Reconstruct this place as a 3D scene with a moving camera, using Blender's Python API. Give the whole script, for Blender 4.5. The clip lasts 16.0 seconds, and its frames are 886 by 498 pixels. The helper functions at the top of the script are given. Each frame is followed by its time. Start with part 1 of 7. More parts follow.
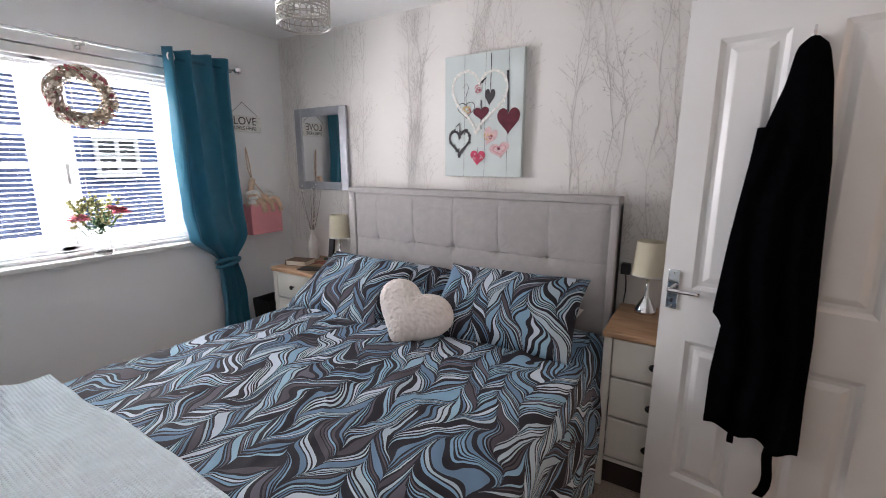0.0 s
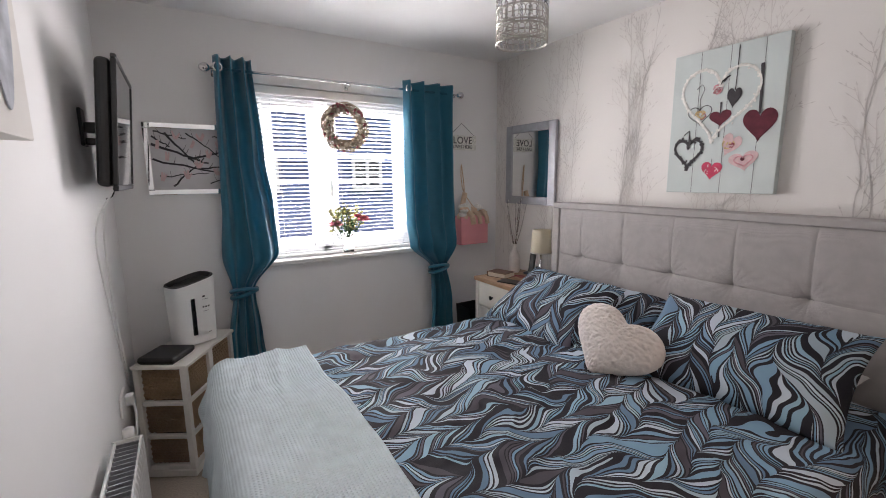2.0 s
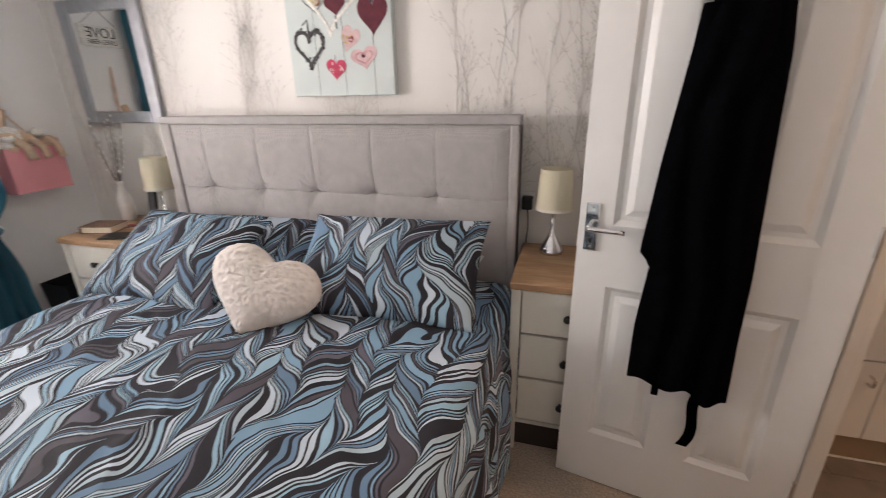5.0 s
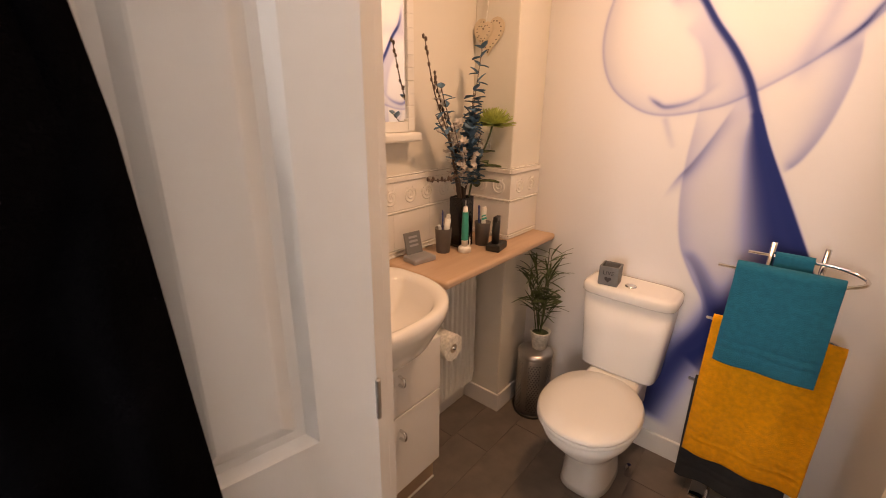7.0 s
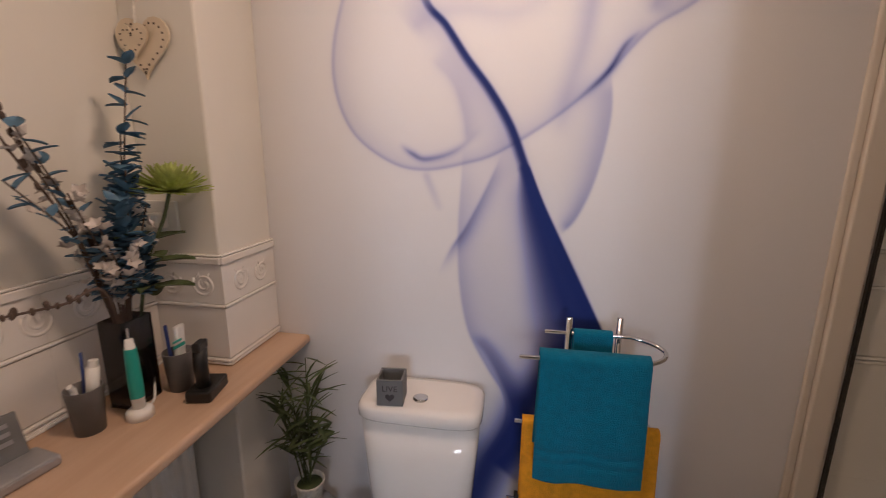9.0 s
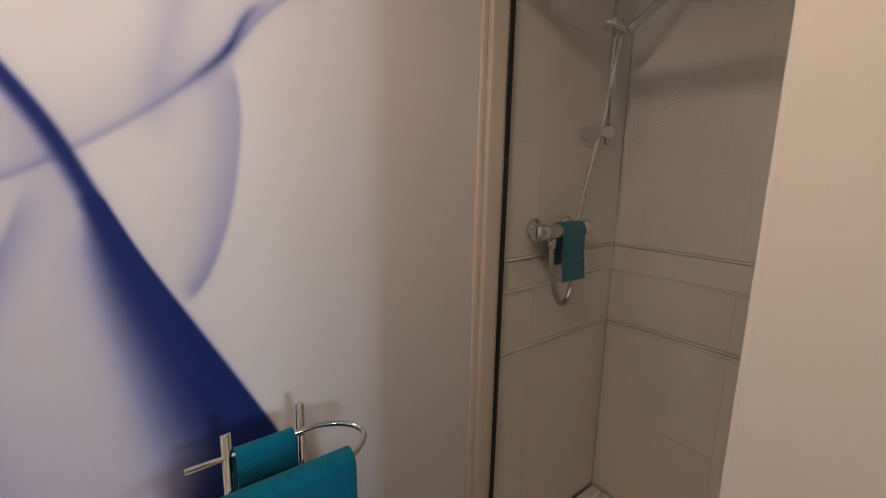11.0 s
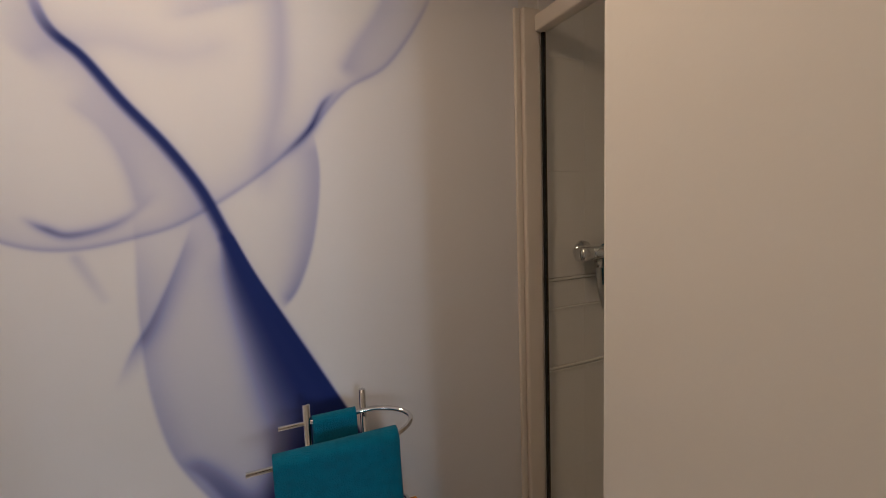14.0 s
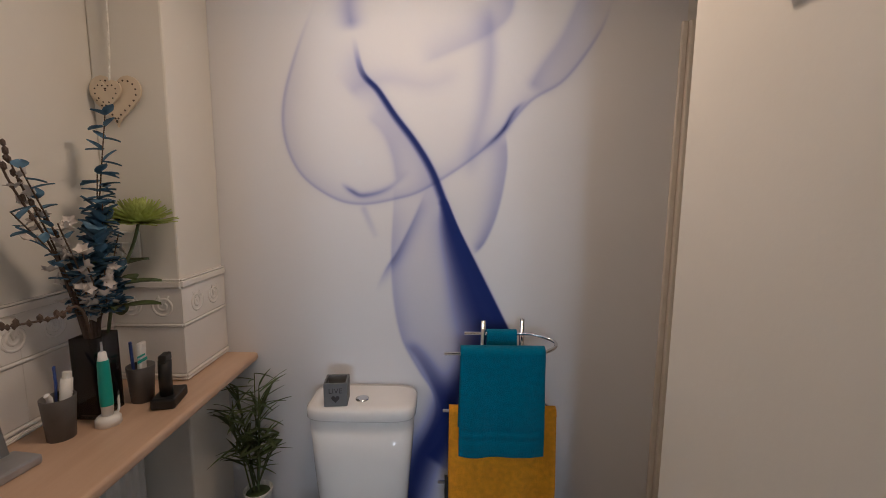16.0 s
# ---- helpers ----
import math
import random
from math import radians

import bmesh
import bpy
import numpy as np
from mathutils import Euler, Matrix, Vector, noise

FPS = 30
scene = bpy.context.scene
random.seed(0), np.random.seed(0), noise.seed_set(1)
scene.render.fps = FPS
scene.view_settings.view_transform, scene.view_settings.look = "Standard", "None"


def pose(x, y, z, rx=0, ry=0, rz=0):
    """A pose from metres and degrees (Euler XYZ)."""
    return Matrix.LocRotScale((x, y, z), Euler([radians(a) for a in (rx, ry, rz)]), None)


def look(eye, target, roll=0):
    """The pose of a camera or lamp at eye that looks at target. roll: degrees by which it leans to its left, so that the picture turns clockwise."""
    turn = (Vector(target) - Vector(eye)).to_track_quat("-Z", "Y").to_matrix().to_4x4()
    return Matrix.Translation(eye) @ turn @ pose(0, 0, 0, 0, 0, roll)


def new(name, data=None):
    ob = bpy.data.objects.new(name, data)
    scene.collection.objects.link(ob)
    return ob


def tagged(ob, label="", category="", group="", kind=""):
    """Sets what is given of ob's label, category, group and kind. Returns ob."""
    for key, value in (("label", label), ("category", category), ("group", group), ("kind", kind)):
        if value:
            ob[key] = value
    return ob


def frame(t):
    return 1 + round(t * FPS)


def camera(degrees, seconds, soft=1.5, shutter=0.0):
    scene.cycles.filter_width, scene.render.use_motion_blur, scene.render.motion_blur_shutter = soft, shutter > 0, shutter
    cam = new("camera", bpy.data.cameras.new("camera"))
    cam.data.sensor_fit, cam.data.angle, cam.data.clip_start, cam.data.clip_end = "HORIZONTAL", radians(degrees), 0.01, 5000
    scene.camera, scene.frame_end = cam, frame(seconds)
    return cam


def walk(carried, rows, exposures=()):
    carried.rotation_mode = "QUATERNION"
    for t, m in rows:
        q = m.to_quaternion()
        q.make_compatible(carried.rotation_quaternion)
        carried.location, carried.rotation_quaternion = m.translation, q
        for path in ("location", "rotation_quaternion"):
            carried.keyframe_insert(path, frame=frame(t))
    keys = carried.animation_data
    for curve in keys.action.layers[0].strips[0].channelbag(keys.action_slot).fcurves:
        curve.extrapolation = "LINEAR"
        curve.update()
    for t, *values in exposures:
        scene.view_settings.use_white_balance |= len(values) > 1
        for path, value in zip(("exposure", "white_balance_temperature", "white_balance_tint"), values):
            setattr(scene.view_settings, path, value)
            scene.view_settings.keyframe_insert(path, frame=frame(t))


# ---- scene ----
cam = camera(92.2, 16.0, soft=0.8, shutter=0.15)
PATH = [
    (0, (2.863, 0.707, 1.452), (1.838, 2.378, 1.056), 0.0),
    (0.5, (2.842, 0.766, 1.454), (1.594, 2.283, 1.080), -0.1),
    (1, (2.828, 0.761, 1.453), (1.396, 2.114, 1.105), -0.4),
    (1.5, (2.818, 0.748, 1.458), (1.250, 1.942, 1.122), -0.6),
    (2, (2.829, 0.746, 1.456), (1.146, 1.776, 1.128), -0.5),
    (2.5, (2.836, 0.748, 1.446), (1.075, 1.636, 1.114), -0.6),
    (3, (2.835, 0.759, 1.434), (1.058, 1.607, 1.079), -0.6),
    (3.5, (2.827, 0.802, 1.416), (1.058, 1.640, 1.007), -0.6),
    (4, (2.812, 0.896, 1.385), (1.163, 1.901, 0.866), -1.2),
    (4.5, (2.743, 1.020, 1.381), (1.497, 2.458, 0.765), -1.3),
    (5, (2.705, 1.158, 1.379), (2.180, 2.960, 0.690), -1.1),
    (5.2, (2.731, 1.234, 1.389), (2.502, 3.088, 0.675), -0.8),
    (7.3, (3.122, 1.949, 1.482), (4.684, 3.032, 0.860), 0.3),
    (7.5, (3.171, 1.965, 1.478), (4.791, 2.968, 0.870), 0.0),
    (8, (3.333, 2.031, 1.484), (5.056, 2.882, 0.928), -0.0),
    (8.5, (3.475, 2.075, 1.489), (5.303, 2.731, 1.011), 0.1),
    (9, (3.645, 2.082, 1.490), (5.568, 2.421, 1.061), 0.4),
    (9.5, (3.858, 2.088, 1.493), (5.819, 1.925, 1.136), 0.5),
    (10, (4.011, 2.085, 1.498), (5.861, 1.416, 1.136), 0.9),
    (12.3, (4.041, 2.006, 1.545), (5.438, 0.615, 1.207), 0.4),
    (12.5, (4.020, 2.002, 1.552), (5.436, 0.629, 1.222), 0.0),
    (13, (3.956, 1.998, 1.556), (5.495, 0.757, 1.257), -1.0),
    (13.5, (3.877, 1.988, 1.562), (5.575, 0.970, 1.277), -1.7),
    (14, (3.778, 1.990, 1.516), (5.613, 1.223, 1.300), -2.2),
    (14.5, (3.686, 2.005, 1.503), (5.606, 1.490, 1.284), -1.8),
    (15, (3.592, 2.004, 1.456), (5.570, 1.774, 1.271), -0.5),
    (15.5, (3.497, 2.043, 1.439), (5.489, 2.019, 1.268), 0.0),
    (16, (3.379, 2.061, 1.488), (5.362, 2.074, 1.230), 0.5),
]
EXPOSURES = [
    (0.0, -0.14, 6300, 17), (1.5, -0.26, 6400, 18), (2.5, -0.4, 6600, 18), (3.5, -0.44, 6600, 18), (4.5, -0.18, 6600, 18), (5.2, 0.28, 7100, 18),
    (7.3, 0.28, 7900, 24), (8.0, -0.12, 8200, 27), (8.5, -0.33, 6900, 26), (9.0, -0.30, 5550, 14), (9.5, -0.38, 5300, 8), (12.5, -0.36, 5550, 7), (14.0, -0.7, 5500, 6), (16.0, -0.58, 5200, 6),
]
walk(cam, [(t, look(eye, target, roll)) for t, eye, target, roll in PATH], EXPOSURES)

# ---- light ----
world = bpy.data.worlds.new("world")
scene.world = world
world.use_nodes = True
wn = world.node_tree
sky = wn.nodes.new("ShaderNodeTexSky")
sky.sky_type, sky.sun_disc = "NISHITA", False
sky.sun_elevation, sky.sun_rotation = radians(52), radians(60)
wn.links.new(sky.outputs[0], wn.nodes["Background"].inputs[0])
wn.nodes["Background"].inputs[1].default_value = 0.15


def lamp(name, kind, m, energy, colour, **more):
    data = bpy.data.lights.new(name, kind)
    data.energy, data.color = energy, colour
    for key, value in more.items():
        setattr(data, key, value)
    ob = new(name, data)
    ob.matrix_world = m
    return ob


sun_dir = Vector((math.cos(radians(52)) * math.sin(radians(60)), math.cos(radians(52)) * math.cos(radians(60)), math.sin(radians(52))))
lamp("sun", "SUN", look(sun_dir * 30, (0, 0, 0)), 3.0, (1.0, 0.95, 0.88), angle=radians(0.5))
lamp("window_daylight", "AREA", look((-0.052, 1.695, 1.475), (3.0, 1.695, 1.6)), 40.0, (1.0, 0.985, 0.965), shape="RECTANGLE", size=1.0, size_y=1.0)
lamp("window_skylight", "AREA", look((-0.22, 1.695, 1.48), (3.0, 1.695, 1.2)), 96.0, (1.0, 0.985, 0.965), shape="RECTANGLE", size=1.05, size_y=1.05)
lamp("ensuite_ceiling_bulb", "AREA", look((4.25, 2.17, 2.32), (4.25, 2.17, 0)), 10.3, (1.0, 0.64, 0.38), shape="DISK", size=0.25)

# ---- building helpers ----
def part(name, bm, material, parent=None, label="", smooth=False):
    me = bpy.data.meshes.new(name)
    bm.to_mesh(me)
    bm.free()
    if smooth:
        me.polygons.foreach_set("use_smooth", [True] * len(me.polygons))
    me.materials.append(material)
    ob = new(name, me)
    if parent is not None:
        ob.parent = parent
    if label:
        ob["label"] = label
    return ob


def structure(name, bm, material, smooth=False, label=""):
    return tagged(part(name, bm, material, None, label, smooth), kind="structure")


def thing(name, m, label, category, group=""):
    ob = new(name)
    ob.empty_display_size = 0.1
    ob.matrix_world = m
    return tagged(ob, label, category, group)


def add_box(bm, x0, x1, y0, y1, z0, z1, bevel=0.0, seg=2, m=None):
    made = bmesh.ops.create_cube(bm, size=1.0)
    vs = made["verts"]
    for v in vs:
        v.co = Vector((x0 + (v.co.x + 0.5) * (x1 - x0), y0 + (v.co.y + 0.5) * (y1 - y0), z0 + (v.co.z + 0.5) * (z1 - z0)))
    if m is not None:
        bmesh.ops.transform(bm, matrix=m, verts=vs)
    if bevel:
        es = list({e for v in vs for e in v.link_edges})
        bmesh.ops.bevel(bm, geom=es, offset=bevel, segments=seg, affect="EDGES", profile=0.5)
    return bm


def box(x0, x1, y0, y1, z0, z1, bevel=0.0, seg=2, m=None):
    return add_box(bmesh.new(), x0, x1, y0, y1, z0, z1, bevel, seg, m)


def boxes(rows, bevel=0.0, seg=1):
    bm = bmesh.new()
    for r in rows:
        add_box(bm, *r, bevel=bevel, seg=seg)
    return bm


def add_lathe(bm, profile, seg=32, m=None, squash=1.0):
    """Turns a profile of (radius, height) round z."""
    rings = []
    for r, z in profile:
        if r < 1e-5:
            rings.append([bm.verts.new((0, 0, z))])
        else:
            rings.append([bm.verts.new((r * math.cos(a), squash * r * math.sin(a), z)) for a in (2 * math.pi * i / seg for i in range(seg))])
    made = [v for r in rings for v in r]
    for a, b in zip(rings, rings[1:]):
        for i in range(seg):
            j = (i + 1) % seg
            if len(a) == 1 and len(b) > 1:
                bm.faces.new((a[0], b[j], b[i]))
            elif len(b) == 1 and len(a) > 1:
                bm.faces.new((a[i], a[j], b[0]))
            elif len(a) > 1:
                bm.faces.new((a[i], a[j], b[j], b[i]))
    if m is not None:
        bmesh.ops.transform(bm, matrix=m, verts=made)
    return bm


def lathe(profile, seg=32, m=None, squash=1.0):
    bm = add_lathe(bmesh.new(), profile, seg, m, squash)
    bmesh.ops.recalc_face_normals(bm, faces=bm.faces)
    return bm


def add_tube(bm, points, r, seg=8, closed=False, r_end=None):
    pts = [Vector(p) for p in points]
    n = len(pts)
    rings, up = [], Vector((0.13, 0.21, 1)).normalized()
    for i, p in enumerate(pts):
        a, b = (pts[i - 1], pts[(i + 1) % n]) if closed else (pts[max(i - 1, 0)], pts[min(i + 1, n - 1)])
        d = (b - a).normalized()
        side = d.cross(up)
        if side.length < 1e-3:
            side = d.cross(Vector((1, 0, 0)))
        side.normalize()
        up = side.cross(d).normalized()
        rad = r if r_end is None else r + (r_end - r) * i / (n - 1)
        rings.append([bm.verts.new(p + rad * (math.cos(t) * side + math.sin(t) * up)) for t in (2 * math.pi * k / seg for k in range(seg))])
    pairs = list(zip(rings, rings[1:])) + ([(rings[-1], rings[0])] if closed else [])
    for a, b in pairs:
        for k in range(seg):
            bm.faces.new((a[k], a[(k + 1) % seg], b[(k + 1) % seg], b[k]))
    if not closed:
        bm.faces.new(rings[0][::-1])
        bm.faces.new(rings[-1])
    return bm


def tube(points, r, seg=8, closed=False, r_end=None):
    bm = add_tube(bmesh.new(), points, r, seg, closed, r_end)
    bmesh.ops.recalc_face_normals(bm, faces=bm.faces)
    return bm


def sheet(fn, nu, nv, thick=0.0, size=None, closed=False):
    """A grid of points fn(u, v) for u, v in 0..1, given a thickness if wanted, and a cloth map of that size in metres."""
    bm = bmesh.new()
    uv = bm.loops.layers.uv.new("cloth") if size else None
    g = [[bm.verts.new(fn(i / nu, j / nv)) for j in range(nv + 1)] for i in range(nu if closed else nu + 1)]
    if closed:
        g.append(g[0])
    for i in range(nu):
        for j in range(nv):
            f = bm.faces.new((g[i][j], g[i + 1][j], g[i + 1][j + 1], g[i][j + 1]))
            if uv:
                for loop, (a, b) in zip(f.loops, ((i, j), (i + 1, j), (i + 1, j + 1), (i, j + 1))):
                    loop[uv].uv = (a / nu * size[0], b / nv * size[1])
    if thick:
        bmesh.ops.recalc_face_normals(bm, faces=bm.faces)
        bmesh.ops.solidify(bm, geom=bm.faces[:], thickness=thick)
    return bm


def spline(points, n):
    """Catmull-Rom points through the given ones, n to a span."""
    p = [Vector(q) for q in points]
    p = [2 * p[0] - p[1]] + p + [2 * p[-1] - p[-2]]
    out = []
    for i in range(1, len(p) - 2):
        a, b, c, d = p[i - 1], p[i], p[i + 1], p[i + 2]
        for k in range(n):
            t = k / n
            out.append(0.5 * (2 * b + (c - a) * t + (2 * a - 5 * b + 4 * c - d) * t * t + (3 * b - a - 3 * c + d) * t**3))
    return out + [p[-2]]


def fbm(x, y, z=0.0, octaves=3):
    return noise.fractal(Vector((x, y, z)), 1.0, 2.0, octaves)


def smoothstep(a, b, x):
    t = min(1.0, max(0.0, (x - a) / (b - a)))
    return t * t * (3 - 2 * t)


def text_mesh(body, size, depth, m):
    """Raised letters in the built-in font, as a bmesh."""
    curve = bpy.data.curves.new("letters", "FONT")
    curve.body, curve.size, curve.extrude, curve.align_x, curve.align_y = body, size, depth, "CENTER", "CENTER"
    ob = new("letters", curve)
    me = bpy.data.meshes.new_from_object(ob.evaluated_get(bpy.context.evaluated_depsgraph_get()))
    bm = bmesh.new()
    bm.from_mesh(me)
    bmesh.ops.transform(bm, matrix=m, verts=bm.verts)
    bpy.data.objects.remove(ob)
    bpy.data.curves.remove(curve)
    bpy.data.meshes.remove(me)
    return bm


def heart_outline(w, h, n=40):
    """Points of a heart about the origin, w wide and h high, in x and z."""
    out = []
    for i in range(n):
        a = 2 * math.pi * i / n
        x = 16 * math.sin(a) ** 3
        z = 13 * math.cos(a) - 5 * math.cos(2 * a) - 2 * math.cos(3 * a) - math.cos(4 * a)
        out.append((x / 32 * w, (z + 2.5) / 29 * h))
    return out


def flat_shape(points, depth, m=None):
    """A flat plate with the given outline in x and z, its front towards -y."""
    bm = bmesh.new()
    f = bm.faces.new([bm.verts.new((x, 0, z)) for x, z in points])
    made = bmesh.ops.extrude_face_region(bm, geom=[f])
    bmesh.ops.translate(bm, vec=(0, -depth, 0), verts=[v for v in made["geom"] if isinstance(v, bmesh.types.BMVert)])
    bmesh.ops.recalc_face_normals(bm, faces=bm.faces)
    if m is not None:
        bmesh.ops.transform(bm, matrix=m, verts=bm.verts)
    return bm


def ribbon(bm, pts, w0, w1, y):
    """A flat tapering strip in a plane of constant y, through (x, z) points."""
    left, right = [], []
    n = len(pts)
    for i, (x, z) in enumerate(pts):
        a, b = pts[max(i - 1, 0)], pts[min(i + 1, n - 1)]
        dx, dz = b[0] - a[0], b[1] - a[1]
        ln = math.hypot(dx, dz) or 1.0
        w = (w0 + (w1 - w0) * i / (n - 1)) / 2
        left.append(bm.verts.new((x - dz / ln * w, y, z + dx / ln * w)))
        right.append(bm.verts.new((x + dz / ln * w, y, z - dx / ln * w)))
    for i in range(n - 1):
        bm.faces.new((left[i], right[i], right[i + 1], left[i + 1]))

# ---- materials ----
def material(name, colour, rough=0.5, metal=0.0, vary=0.08, scale=6.0, bump=0.0, bump_scale=60.0, coords="Object", **more):
    """A surface with a two-scale drift of colour and roughness, and a fine relief."""
    m = bpy.data.materials.new(name)
    m.use_nodes = True
    nt = m.node_tree
    b = nt.nodes["Principled BSDF"]
    b.inputs["Roughness"].default_value, b.inputs["Metallic"].default_value = rough, metal
    for key, value in more.items():
        b.inputs[key.replace("_", " ")].default_value = value
    tc = nt.nodes.new("ShaderNodeTexCoord")
    big = nt.nodes.new("ShaderNodeTexNoise")
    big.inputs["Scale"].default_value, big.inputs["Detail"].default_value = scale, 5.0
    nt.links.new(tc.outputs[coords], big.inputs["Vector"])
    ramp = nt.nodes.new("ShaderNodeValToRGB")
    lo, hi = [tuple(max(0.0, min(1.0, c * k)) for c in colour) + (1.0,) for k in (1 - vary, 1 + vary)]
    ramp.color_ramp.elements[0].position, ramp.color_ramp.elements[0].color = 0.3, lo
    ramp.color_ramp.elements[1].position, ramp.color_ramp.elements[1].color = 0.7, hi
    nt.links.new(big.outputs["Fac"], ramp.inputs["Fac"])
    nt.links.new(ramp.outputs["Color"], b.inputs["Base Color"])
    if bump:
        fine = nt.nodes.new("ShaderNodeTexNoise")
        fine.inputs["Scale"].default_value, fine.inputs["Detail"].default_value = bump_scale, 3.0
        nt.links.new(tc.outputs[coords], fine.inputs["Vector"])
        bp = nt.nodes.new("ShaderNodeBump")
        bp.inputs["Strength"].default_value, bp.inputs["Distance"].default_value = bump, 0.004
        nt.links.new(fine.outputs["Fac"], bp.inputs["Height"])
        nt.links.new(bp.outputs["Normal"], b.inputs["Normal"])
    return m


M_WALL = material("painted_plaster", (0.86, 0.85, 0.84), 0.75, vary=0.02, scale=2.0, bump=0.08, bump_scale=90)
M_CEIL = material("ceiling_paint", (0.88, 0.88, 0.87), 0.85, vary=0.015, bump=0.08, bump_scale=120)
M_BATH = material("bathroom_paint", (0.77, 0.752, 0.695), 0.6, vary=0.035, scale=2.0, bump=0.08, bump_scale=60)
M_GLOSS = material("white_gloss_paint", (0.83, 0.82, 0.80), 0.3, vary=0.015, bump=0.03, bump_scale=40)
M_CARPET = material("beige_carpet", (0.44, 0.37, 0.305), 0.95, vary=0.25, scale=120, bump=0.9, bump_scale=420)
M_VINYL = material("grey_vinyl_floor", (0.17, 0.145, 0.125), 0.45, vary=0.2, scale=9, bump=0.1, bump_scale=80)
M_PAPERWALL = material("cream_wallpaper", (0.80, 0.77, 0.735), 0.7, vary=0.02, scale=2.0, bump=0.15, bump_scale=160)


def node_math(nt, op, a, b=None):
    n = nt.nodes.new("ShaderNodeMath")
    n.operation = op
    for i, v in enumerate((a, b)):
        if v is None:
            continue
        if isinstance(v, (int, float)):
            n.inputs[i].default_value = v
        else:
            nt.links.new(v, n.inputs[i])
    return n.outputs[0]


def leaf_cotton(name):
    """Cotton printed with plumes of long leaves that swell and pinch between neighbouring columns."""
    m = material(name, (0.3, 0.3, 0.3), 0.75, bump=0.25, bump_scale=700, coords="UV")
    nt = m.node_tree
    b = nt.nodes["Principled BSDF"]
    add = lambda p, q: node_math(nt, "ADD", p, q)
    mul = lambda p, q: node_math(nt, "MULTIPLY", p, q)
    uv = nt.nodes.new("ShaderNodeUVMap")
    sep = nt.nodes.new("ShaderNodeSeparateXYZ")
    nt.links.new(uv.outputs[0], sep.inputs[0])

    def drift(scale, detail, amount):
        n, split = nt.nodes.new("ShaderNodeTexNoise"), nt.nodes.new("ShaderNodeSeparateColor")
        n.inputs["Scale"].default_value, n.inputs["Detail"].default_value = scale, detail
        nt.links.new(uv.outputs[0], n.inputs["Vector"])
        nt.links.new(n.outputs["Color"], split.inputs[0])
        return [mul(add(split.outputs[k], -0.5), amount) for k in (0, 1)]

    wide, small = drift(3.6, 0.6, 0.30), drift(9.0, 0.0, 0.06)
    x = add(add(sep.outputs[0], wide[0]), small[0])
    y = add(add(sep.outputs[1], wide[1]), small[1])
    xs = mul(x, 1 / 0.18)
    zig = node_math(nt, "PINGPONG", xs, 0.5)
    column = node_math(nt, "FLOOR", mul(xs, 2.0))
    rise = node_math(nt, "ARCCOSINE", add(mul(zig, -3.9), 0.975))
    p = add(mul(y, 1 / 0.038), mul(rise, 4.4 / math.pi))
    # bands of uneven width, shifted from column to column
    swell = add(mul(node_math(nt, "SINE", add(mul(p, 2.1), mul(column, 1.9))), 0.38), mul(node_math(nt, "SINE", add(mul(p, 0.83), mul(column, 4.3))), 0.44))
    phase = add(mul(add(p, swell), 1.38), mul(column, 0.37))
    band, frac = node_math(nt, "FLOOR", phase), node_math(nt, "FRACT", phase)

    def chance(shift):
        cell, white = nt.nodes.new("ShaderNodeCombineXYZ"), nt.nodes.new("ShaderNodeTexWhiteNoise")
        nt.links.new(band, cell.inputs[0])
        nt.links.new(column, cell.inputs[1])
        cell.inputs[2].default_value = shift
        nt.links.new(cell.outputs[0], white.inputs["Vector"])
        return white.outputs["Value"]

    ramp = nt.nodes.new("ShaderNodeValToRGB")
    ramp.color_ramp.interpolation = "CONSTANT"
    tones = [(0.0, (0.22, 0.37, 0.51)), (0.20, (0.54, 0.62, 0.69)), (0.40, (0.14, 0.23, 0.34)), (0.52, (0.42, 0.52, 0.58)),
             (0.68, (0.085, 0.077, 0.092)), (0.78, (0.30, 0.47, 0.58)), (0.93, (0.13, 0.12, 0.15))]
    els = ramp.color_ramp.elements
    while len(els) < len(tones):
        els.new(0.5)
    for e, (at, c) in zip(els, tones):
        e.position, e.color = at, (*c, 1)
    nt.links.new(chance(0.0), ramp.inputs["Fac"])
    # the ground shows between leaves, wider where they taper to a point
    edge = node_math(nt, "ABSOLUTE", add(mul(zig, 4.0), -1.0))
    gap = add(add(mul(chance(7.0), 0.36), 0.24), mul(node_math(nt, "POWER", edge, 3.0), 0.34))
    off = mul(node_math(nt, "ABSOLUTE", add(frac, -0.5)), 2.0)
    line = node_math(nt, "GREATER_THAN", add(off, gap), 1.0)
    mix = nt.nodes.new("ShaderNodeMix")
    mix.data_type = "RGBA"
    nt.links.new(line, mix.inputs["Factor"])
    nt.links.new(ramp.outputs[0], mix.inputs["A"])
    mix.inputs["B"].default_value = (0.024, 0.023, 0.030, 1)
    nt.links.new(mix.outputs["Result"], b.inputs["Base Color"])
    b.inputs["Sheen Weight"].default_value, b.inputs["Specular IOR Level"].default_value = 0.0, 0.25
    return m


